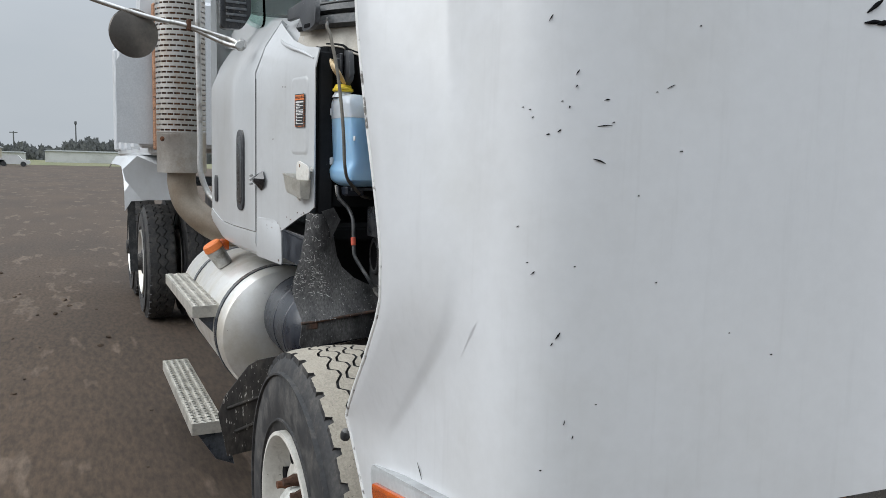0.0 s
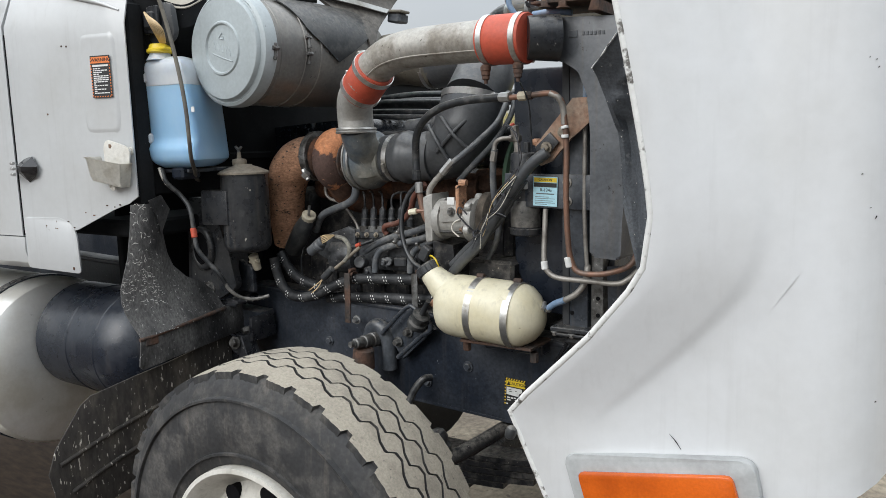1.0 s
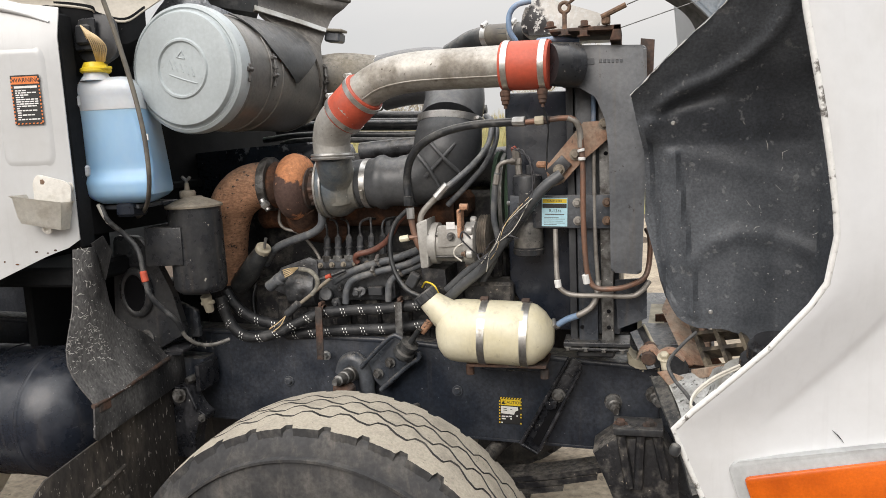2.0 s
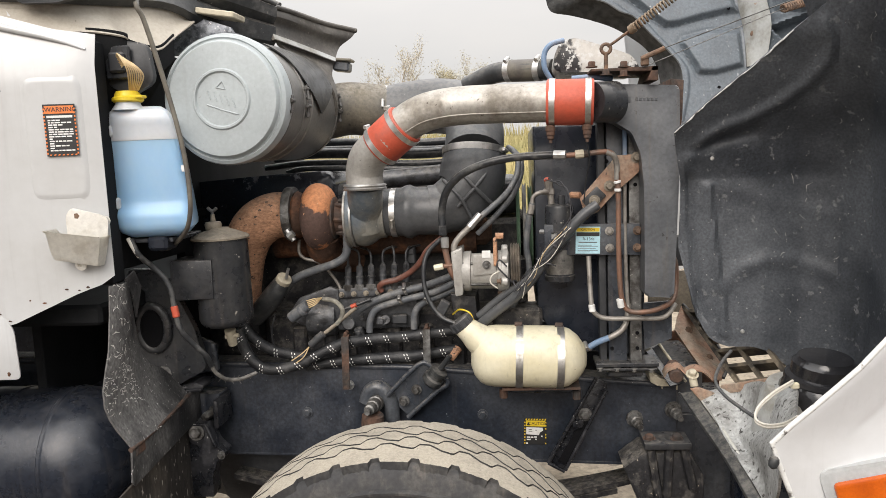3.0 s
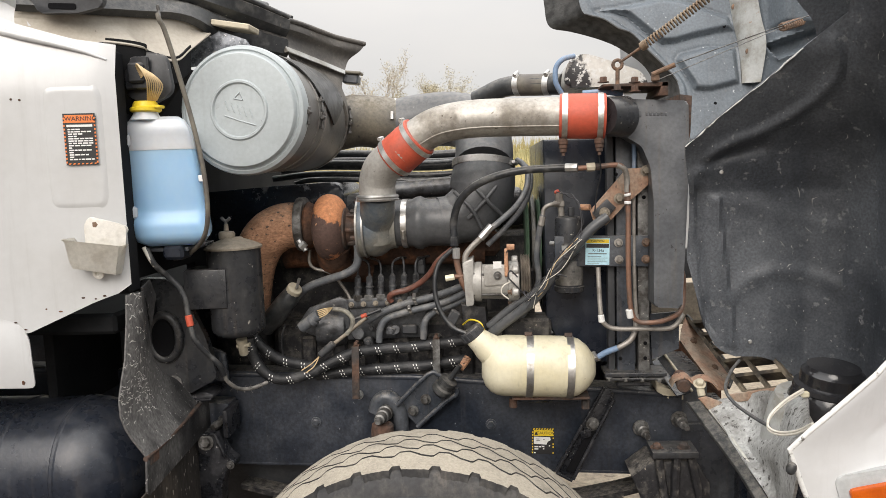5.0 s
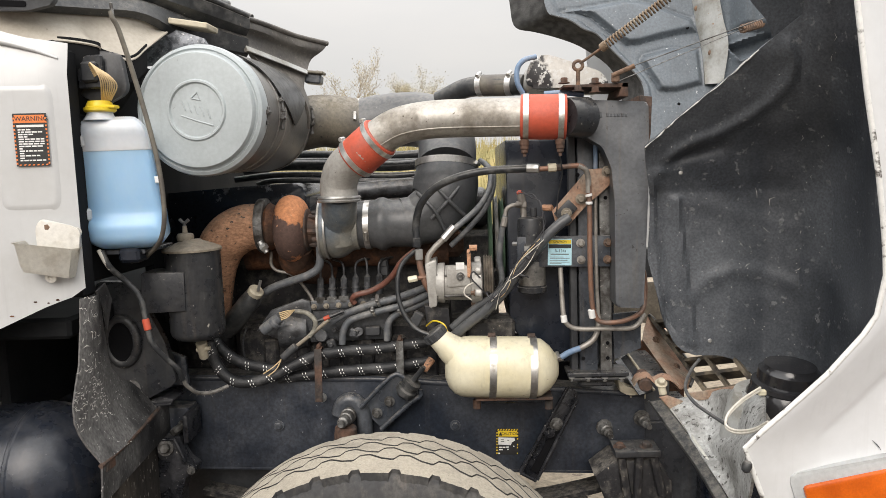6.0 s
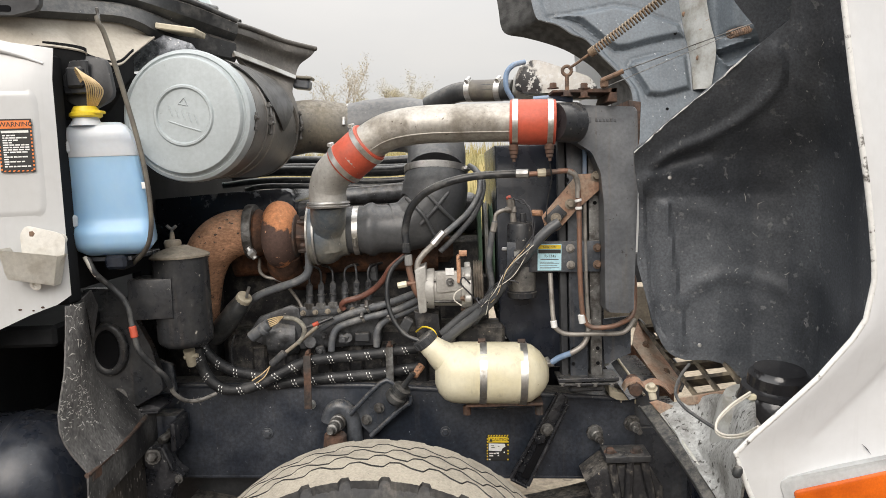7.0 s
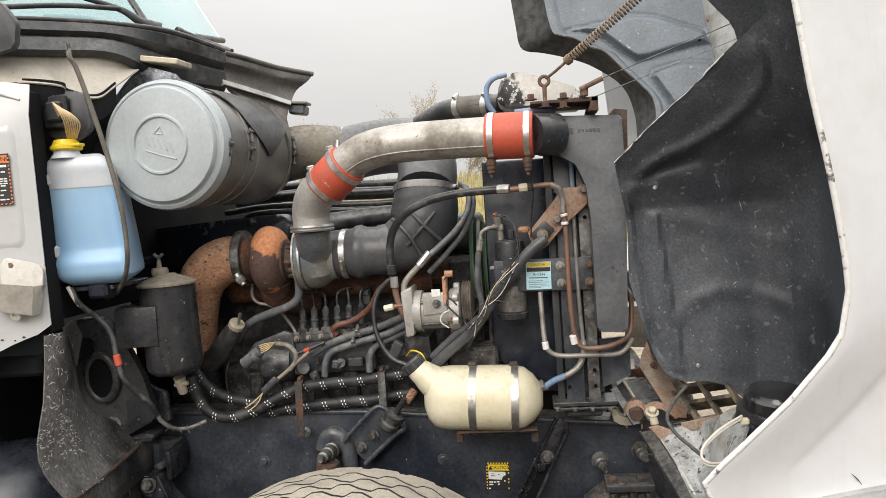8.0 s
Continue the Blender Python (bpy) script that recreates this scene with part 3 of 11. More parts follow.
def build_far_houses():
    rnd = random.Random(2)
    rows = (("long_shed", -240, -34, 46, 2.2, FAR_WHITE, "long low white shed far across the field"),
            ("trailer", -135, -12.5, 6, 2.6, CREAM_BRACKET, "pale parked trailer at the far edge of the yard"),
            ("low_shed", -200, 3, 16, 2.6, FAR_WHITE, "low pale building in front of the woods"))
    for name, x, y, w, h, mat, label in rows:
        base = thing(name, (x, y, 0), label, "building")
        bm = bmesh.new()
        box(bm, (x, y, 0.2 + h / 2), (5, w, h), bevel=0.05)
        part("wall", bm, mat, base)
        bm = bmesh.new()
        prism(bm, [(y - w / 2 - 0.3, 0.2 + h), (y + w / 2 + 0.3, 0.2 + h), (y + w / 2 - 0.6, 0.5 + h), (y - w / 2 + 0.6, 0.5 + h)], at_x(x - 2.8), 5.6)
        part("roof", bm, DUMP, base)
    for y, w, mat in ((-13.5, 4.2, FAR_WHITE), (-9.6, 4.0, HOOD_GREY), (-6.6, 3.8, FAR_WHITE)):
        car = thing("parked_car", (-115, y, 0.2), "parked car, far off, at the edge of the yard", "car", "far parked cars")
        bm = bmesh.new()
        prism(bm, rounded([(y - w / 2, 0.5), (y + w / 2, 0.5), (y + w / 2, 1.0), (y + w / 4, 1.15), (y + w / 6, 1.65), (y - w / 4, 1.65), (y - w / 2.4, 1.1), (y - w / 2, 1.0)], 0.12), at_x(-115.9), 1.8)
        part("body", bm, mat, car)
        for dy in (-0.3, 0.3):
            bm = bmesh.new()
            cyl(bm, (-115.95, y + dy * w, 0.53), (-114.05, y + dy * w, 0.53), 0.33)
            part("wheel", bm, RUBBER, car)
    mast = thing("radio_mast", (-330, 2.5, 0), "thin lattice mast rising behind the woods", "mast")
    bm = bmesh.new()
    cyl(bm, (-330, 2.5, 0), (-330, 2.5, 15.5), 0.35, 0.2, 6)
    part("pole", bm, TREES, mast)
    bm = bmesh.new()
    box(bm, (-330, 2.5, 14.8), (0.9, 0.9, 1.2), bevel=0.1)
    part("antenna", bm, TREES, mast)
    pole = thing("utility_pole", (-290, -16.5, 0), "wooden utility pole in front of the woods", "pole")
    bm = bmesh.new()
    cyl(bm, (-290, -16.5, 0), (-290, -16.5, 9.6), 0.25, 0.18, 8)
    box(bm, (-290, -16.5, 9.2), (0.3, 2.4, 0.3), bevel=0.02)
    part("post", bm, TREES, pole)


build_far_houses()


def build_tree(x, y, height, spread, seed, leafy):
    """A thin autumn tree: tapered trunk, forking limbs and loose small leaves."""
    rnd = random.Random(seed)
    tree = thing("tree", (x, y, 0), "thin young tree with bare twigs and few yellow leaves", "tree", "trees behind the truck")
    bm, tips = bmesh.new(), []

    def limb(p, d, length, r, level):
        pts = [p]
        for _ in range(4):
            d = (d + Vector((rnd.uniform(-1, 1), rnd.uniform(-1, 1), rnd.uniform(-0.2, 0.7))) * 0.16).normalized()
            pts.append(pts[-1] + d * length / 4)
        tube(bm, pts, r, 4, 1, radii=[r, r * 0.5])
        tips.extend(pts[2:])
        if level:
            for _ in range(5 if level > 2 else 4):
                q = pts[rnd.choice((1, 2, 3, 4))]
                a = rnd.uniform(0, 2 * math.pi)
                limb(q, (d + Vector((math.cos(a), math.sin(a), 0.25)) * rnd.uniform(0.5, 1.0) * spread).normalized(), length * rnd.uniform(0.45, 0.62), max(r * 0.52, 0.012), level - 1)

    limb(Vector((x, y, 0)), Vector((0, 0, 1)), height * 0.58, height * 0.009, 4)
    part("trunk", bm, BARK, tree)
    bm = bmesh.new()
    for _ in range(leafy):
        p = rnd.choice(tips) + Vector((rnd.gauss(0, 0.22), rnd.gauss(0, 0.22), rnd.gauss(0, 0.22)))
        a, b = Vector((rnd.uniform(-1, 1), rnd.uniform(-1, 1), rnd.uniform(-1, 1))).normalized(), Vector((rnd.uniform(-1, 1), rnd.uniform(-1, 1), rnd.uniform(-1, 1))).normalized()
        s = rnd.uniform(0.03, 0.07)
        bm.faces.new([bm.verts.new(p + q) for q in (a * s, b * s * 0.6, -a * s, -b * s * 0.6)])
    part("crown", bm, LEAF, tree, smooth=0)


for tx, ty, th, ts, seed, leafy in ((-10.0, 59.0, 10.2, 0.9, 3, 2500), (-8.5, 60.0, 8.9, 1.2, 5, 9000), (-7.2, 61.0, 8.7, 1.2, 9, 9000), (-15.5, 50.0, 8.0, 1.0, 12, 7000), (-17.6, 51.0, 7.6, 1.0, 14, 6000)):
    build_tree(tx, ty, th, ts, seed, leafy)


def bank_height(x, y):
    """A low bank of rough grass beyond the yard."""
    rise = min(max((y - 15.5) / 7.0, 0.0), 1.0)
    ends = min(max((x + 24) / 8.0, 0.0), 1.0) * min(max((16 - x) / 8.0, 0.0), 1.0)
    fall = 1.0 - min(max((y - 27) / 8.0, 0.0), 1.0)
    smooth = lambda q: q * q * (3 - 2 * q)
    return (2.2 + 0.25 * noise.noise(Vector((x * 0.3, y * 0.3, 2.0)))) * smooth(rise) * smooth(ends) * smooth(fall)


def build_bank():
    bm = bmesh.new()
    sheet(bm, [[(x, y, bank_height(x, y) - 0.03) for y in np.linspace(15.3, 35.2, 34)] for x in np.linspace(-24.2, 16.2, 56)])
    tagged(part("grass_bank", bm, BANK_GRASS, None, smooth=60), "low bank of rough green and yellow grass", "ground", kind="structure")


build_bank()


def build_dry_grass():
    rnd = random.Random(6)
    bm = bmesh.new()
    for _ in range(14000):
        x, y = rnd.uniform(-16, 10), rnd.uniform(16.2, 27)
        h = rnd.uniform(0.15, 0.55)
        a = rnd.uniform(0, math.pi)
        w = Vector((math.cos(a), math.sin(a), 0)) * 0.016
        lean = Vector((rnd.uniform(-0.25, 0.25), rnd.uniform(-0.25, 0.25), 0)) * h
        p = Vector((x, y, bank_height(x, y) - 0.03))
        bm.faces.new([bm.verts.new(q) for q in (p - w, p + w, p + lean + Vector((0, 0, h)))])
    tagged(part("tall_grass", bm, DRY_GRASS, None, smooth=0), "tall dry yellow grass on the bank beyond the truck", "grass", kind="stuff")


build_dry_grass()


# ---- the truck's frame, wheels and tanks ----
def build_frame_rail(y_web, inward, label):
    rail = thing("frame_rail", (-2.3, y_web, 0.9), label, "truck frame", "frame rails")
    top = [(-9.0, 1.30), (-3.2, 1.115), (-2.26, 1.087), (-1.36, 1.013)]
    low = [(-1.36, 0.745), (-2.26, 0.775), (-3.2, 0.80), (-9.0, 1.0)]
    bm = bmesh.new()
    prism(bm, top + low, at_y(min(y_web, y_web + 0.008 * inward)), 0.008, 0.002)
    part("web", bm, RAIL_PAINT, rail)
    for line, name in ((top, "upper_flange"), (low, "lower_flange")):
        bm = bmesh.new()
        prism(bm, line + [(x, z + (0.009 if line is top else -0.009)) for x, z in reversed(line)], at_y(min(y_web, y_web + 0.085 * inward)), 0.085, 0.002)
        part(name, bm, RAIL_PAINT, rail)
    bm = bmesh.new()
    tube(bm, [(x, y_web + 0.011 * inward, z - 0.004) for x, z in top], 0.0135, 10, 1, smooth=False)
    part("rounded_shoulder", bm, RAIL_PAINT, rail)
    return rail


RAIL_Y = 1.43
rail = build_frame_rail(RAIL_Y, 1, "dusty black steel frame rail under the engine")
far_rail = build_frame_rail(RAIL_Y + 0.86, -1, "dusty black steel frame rail on the far side")


def build_crossmember():
    beam = thing("crossmember", (-1.6, 1.9, 0.9), "black steel crossmember between the frame rails", "truck frame")
    for x0, x1, z0, z1 in ((-1.40, -1.15, 0.52, 0.92), (-1.42, -1.27, 0.90, 1.08)):
        bm = bmesh.new()
        box(bm, ((x0 + x1) / 2, 1.86, (z0 + z1) / 2), (x1 - x0, 0.82, z1 - z0), bevel=0.015)
        part("front_beam", bm, BLACK_PAINT, beam)
    for x, z in ((-1.46, 0.84), (-3.0, 0.92)):
        bm = bmesh.new()
        box(bm, (x, 1.86, z), (0.09, 0.84, 0.14), bevel=0.01)
        part("beam", bm, BLACK_PAINT, beam)
    axle = thing("front_axle", (-2.16, 1.9, 0.5), "black forged front axle beam", "axle")
    bm = bmesh.new()
    tube(bm, [(-2.16, 0.95, 0.56), (-2.16, 1.15, 0.52), (-2.16, 1.5, 0.43), (-2.16, 2.2, 0.43), (-2.16, 2.6, 0.52), (-2.16, 2.8, 0.56)], 0.06, 8)
    part("beam", bm, ENGINE, axle)


build_crossmember()


def build_leaf_spring(y):
    spring = thing("leaf_spring", (-2.16, y, 0.6), "black leaf spring pack under the frame rail", "spring", "front springs")
    for i in range(5):
        half = 0.72 - 0.11 * i
        pts = [(-2.16 + half * k / 6, 0.70 - 0.022 * i - 0.10 * (1 - (half * k / 6 / 0.72) ** 2)) for k in range(-6, 7)]
        bm = bmesh.new()
        prism(bm, pts + [(x, z - 0.018) for x, z in reversed(pts)], at_y(y - 0.05), 0.1)
        part("leaf", bm, ENGINE, spring)


build_leaf_spring(1.50)
build_leaf_spring(2.22)


def build_wheel(x, y_out, z, radius, width, direction, label, group, lug=True):
    """A truck wheel. direction: -1 where the outer face looks to -y."""
    wheel = thing("wheel", (x, y_out, z - radius), label, "wheel", group)
    into = -direction
    r = radius
    d = Vector((0, into, 0))
    o = Vector((x, y_out, z))
    rim_r = 0.292
    bm = bmesh.new()
    lathe(bm, o, d, [(0.03, rim_r), (0.012, rim_r + 0.012), (0.004, rim_r + 0.05), (0.0, r - 0.16), (0.006, r - 0.085), (0.022, r - 0.045), (0.036, r - 0.022),
                     (0.05, r - 0.016), (width - 0.05, r - 0.016), (width - 0.02, r - 0.05), (width, r - 0.16), (width - 0.03, rim_r)], 96, caps=False)
    tyre = part("tyre", bm, TYRE, wheel, "black tyre sidewall greyed with dust", smooth=50)
    # two raised rings on the sidewall
    bm = bmesh.new()
    for rr in (r - 0.075, rim_r + 0.04):
        lathe(bm, o, d, [(0.010, rr - 0.006), (-0.001, rr - 0.003), (-0.001, rr + 0.003), (0.012, rr + 0.006)], 96, caps=False)
    part("sidewall_ring", bm, TYRE, tyre)
    # tread: two broad shoulders and three narrow ribs of blocks between zigzag grooves
    rnd = random.Random(11)
    edges = [0.03, 0.105, 0.145, width - 0.145, width - 0.105, width - 0.03]
    n = 36
    crown = lambda q: r - 0.018 * (abs(q - width / 2) / (width / 2)) ** 2.4

    def wave(ph, k):
        t = (ph + 0.42 * (k % 2)) % 1.0
        return 0.0135 * float(np.interp(t, (0, 0.30, 0.62, 0.86, 1.0), (-1.0, -0.55, 1.0, 0.75, -1.0)))

    for k in range(5):
        bm = bmesh.new()
        last, first = k == 4, k == 0
        rows = []
        count = n * 16 + 1
        for i in range(count):
            ph = n * i / (count - 1)
            a = 2 * math.pi * ph / n
            ragged = 0.002 * rnd.random() + (0.016 if i % 16 in (6, 7, 8, 9) else 0.0)
            if i in (0, count - 1):
                ragged = 0.0
            y0 = edges[k] + (ragged if first else 0.0032 + wave(ph, k))
            y1 = edges[k + 1] - (ragged if last else 0.0032) + (0 if last else wave(ph, k + 1))
            row = []
            for q, drop in ((y0, 0.03 if first else 0.016), (y0 + 0.001, 0.0), ((y0 + y1) / 2, 0.0), (y1 - 0.001, 0.0), (y1, 0.03 if last else 0.016)):
                rr = crown(q) - drop
                row.append(o + d * q + Vector((rr * math.cos(a), 0, rr * math.sin(a))))
            rows.append(row)
        sheet(bm, rows)
        rib = part("tread_rib", bm, TREAD if lug else TYRE, tyre, "tread rib caked with pale dry mud" if first and lug else "", smooth=30)
        if lug:
            # groove shade put into the walls' dark colour; the shoulder flanks are bare rubber
            rib.data.materials.append(TYRE)
            for f in rib.data.polygons:
                c = f.center - o
                out = Vector((c.x, 0, c.z)).normalized()
                q = c.dot(d)
                if abs(f.normal.dot(out)) < (0.8 if q < edges[0] + 0.02 else 0.6):
                    f.material_index = 1
    # rim disc with hand holes
    bm = bmesh.new()
    lathe(bm, o, d, [(0.03, rim_r + 0.006), (-0.004, rim_r + 0.004), (-0.006, rim_r - 0.008), (0.01, rim_r - 0.022), (0.05, rim_r - 0.034), (0.075, 0.235), (0.052, 0.20), (0.045, 0.16), (0.085, 0.145), (0.085, 0.02)], 64, caps=False)
    rim = part("rim", bm, RIM_WHITE if lug else POLISHED_TANK, wheel, "white painted steel rim" if lug else "")
    holes = 10
    for i in range(holes):
        a = 2 * math.pi * (i + 0.3) / holes
        c = o + Vector((math.cos(a), 0, math.sin(a))) * 0.215
        bm = bmesh.new()
        lathe(bm, c + d * 0.048, d, [(0.0, 0.026), (0.004, 0.024), (0.05, 0.022)], 16)
        part("hand_hole", bm, HOLE, rim)
        if lug:
            b = o + Vector((math.cos(a + 0.3), 0, math.sin(a + 0.3))) * 0.143
            bm = bmesh.new()
            lathe(bm, b + d * 0.06, -d, [(0, 0.02), (0.03, 0.018), (0.045, 0.012), (0.06, 0.012)], 6)
            part("lug_nut", bm, RUST_DARK, rim)
    bm = bmesh.new()
    lathe(bm, o + d * 0.09, -d, [(0, 0.125), (0.07, 0.12), (0.085, 0.105), (0.09, 0.08), (0.125, 0.075), (0.13, 0.06)], 32)
    part("hub", bm, WHITE_INNER if lug else ENGINE, wheel, "dusty hub with rusted nuts")
    return wheel


build_wheel(-2.16, 0.60, 0.555, 0.55, 0.33, -1, "front truck tyre with muddy tread on a white rim", "front wheels")
build_wheel(-2.16, 3.12, 0.555, 0.55, 0.33, 1, "front truck tyre on the far side", "front wheels")
for wx in (-7.35, -8.75):
    g = ground_height(wx, 0.8)
    build_wheel(wx, 0.60, g + 0.53, 0.53, 0.27, -1, "rear truck tyre with dusty tread under the dump body", "rear wheels", False)
    build_wheel(wx, 0.92, g + 0.53, 0.53, 0.27, -1, "inner rear truck tyre beside its twin", "rear wheels", False)


def build_fuel_tank():
    tank = thing("fuel_tank", (-4.2, 0.98, 0.52), "dented aluminium fuel tank with black straps under the cab", "fuel tank")
    c = Vector((-3.62, 0.99, 0.83))
    R = 0.33
    bm = bmesh.new()
    lathe(bm, c, (-1, 0, 0), [(-0.055, 0.02), (-0.05, 0.16), (-0.03, 0.27), (-0.006, R - 0.012), (0.02, R), (1.38, R), (1.41, R - 0.02), (1.44, 0.2), (1.45, 0.02)], 48)
    part("shell", bm, POLISHED_TANK, tank)
    for x in (-3.72, -4.6):
        bm = bmesh.new()
        lathe(bm, (x, c.y, c.z), (-1, 0, 0), [(0, R), (0, R + 0.006), (0.045, R + 0.006), (0.045, R)], 48, caps=False)
        part("strap", bm, BLACK_PAINT, tank)
    bm = bmesh.new()
    cyl(bm, (-4.25, 0.80, 1.10), (-4.25, 0.74, 1.19), 0.045, 0.05, 20, 0.006)
    part("filler_neck", bm, STEEL, tank)
    bm = bmesh.new()
    cyl(bm, (-4.25, 0.745, 1.185), (-4.25, 0.72, 1.225), 0.055, 0.052, 20, 0.008)
    part("cap", bm, LABEL_ORANGE, tank, "orange filler cap")
    return tank


build_fuel_tank()


def build_air_tank():
    tank = thing("air_tank", (-3.3, 1.02, 0.8), "black painted steel air tank in front of the fuel tank", "air tank")
    c = Vector((-2.99, 1.06, 0.935))
    R = 0.205
    bm = bmesh.new()
    lathe(bm, c, (-1, 0, 0), [(0, 0.012), (0.006, 0.055), (0.022, 0.098), (0.048, 0.138), (0.082, 0.170), (0.122, 0.192), (0.165, R - 0.002), (0.19, R), (0.56, R)], 48)
    part("shell", bm, TANK_BLACK, tank)
    bm = bmesh.new()
    for x in (0.195, 0.36):
        lathe(bm, c, (-1, 0, 0), [(x, R), (x + 0.004, R + 0.003), (x + 0.012, R + 0.003), (x + 0.016, R)], 40, caps=False)
    part("weld_seam", bm, TANK_BLACK, tank)
    bm = bmesh.new()
    prism(bm, [(0.98, 0.80), (1.30, 0.92), (1.30, 0.80), (1.0, 0.62)], at_x(-3.06), 0.012)
    part("bracket", bm, BLACK_PAINT, tank)
    return tank


build_air_tank()


def build_step(x0, x1, y0, y1, z, label, skew=0.0):
    """A perforated aluminium cab step with raised serrated holes, on brackets."""
    step = thing("cab_step", ((x0 + x1) / 2, (y0 + y1) / 2, z), label, "step", "cab steps")
    bm = bmesh.new()
    box(bm, ((x0 + x1) / 2, (y0 + y1) / 2, z), (x1 - x0, y1 - y0, 0.006), bevel=0.001)
    for y in (y0, y1):
        box(bm, ((x0 + x1) / 2, y, z - 0.025), (x1 - x0, 0.006, 0.06), bevel=0.001)
    for x in (x0, x1):
        box(bm, (x, (y0 + y1) / 2, z - 0.025), (0.006, y1 - y0, 0.06), bevel=0.001)
    plate = part("tread_plate", bm, TREAD_PLATE, step)
    nx, ny = int((x1 - x0) / 0.045), 4
    bm = bmesh.new()
    bm2 = bmesh.new()
    for i in range(nx):
        for j in range(ny):
            c = (x0 + (i + 0.5) * (x1 - x0) / nx, y0 + (j + 0.5) * (y1 - y0) / ny, z + 0.003)
            lathe(bm, c, (0, 0, 1), [(0, 0.016), (0.006, 0.014), (0.006, 0.010), (0.001, 0.010)], 8, caps=False)
            lathe(bm2, c, (0, 0, 1), [(0, 0.011), (0.002, 0.011)], 8)
    tagged(part("raised_hole_pattern", bm, TREAD_PLATE, plate), kind="stuff")
    tagged(part("dark_hole", bm2, HOLE, plate), kind="stuff")
    for x in (x0 + 0.12, x1 - 0.10):
        bm = bmesh.new()
        prism(bm, [(y0 + 0.02, z - 0.05), (y1 + 0.02, z - 0.05), (y1 + 0.06, z - 0.24), (y1 - 0.03, z - 0.20)], at_x(x), 0.07, 0.004)
        part("bracket", bm, BLACK_PAINT, step)
    return step


build_step(-4.95, -3.80, 0.56, 0.745, 0.955, "perforated aluminium upper cab step on the fuel tank")
build_step(-4.90, -3.64, 0.53, 0.675, 0.41, "perforated aluminium lower cab step below the fuel tank")


# ---- the cab ----
def cab_y(x):
    return float(np.interp(-x, (2.94, 3.0, 3.2, 3.45, 3.8, 4.6), (0.925, 0.90, 0.855, 0.785, 0.76, 0.76)))


def side_skin(bm, outline_fn, xs, thick=0.02, tuck=None):
    """A panel that follows the side of the cab between a lower and an upper line."""
    rows = []
    for x in xs:
        z0, z1 = outline_fn(x)
        row = []
        for k in range(9):
            z = z0 + (z1 - z0) * k / 8
            inset = 0.0 if z < 2.08 else (z - 2.08) ** 1.4 * 0.9
            row.append((x, cab_y(x) + inset, z))
        rows.append(row)
    sheet(bm, rows, thick)
    return bm


cab = thing("truck_cab", (-3.7, 1.9, 1.2), "white painted truck cab with scuffs and an orange warning label", "truck cab")


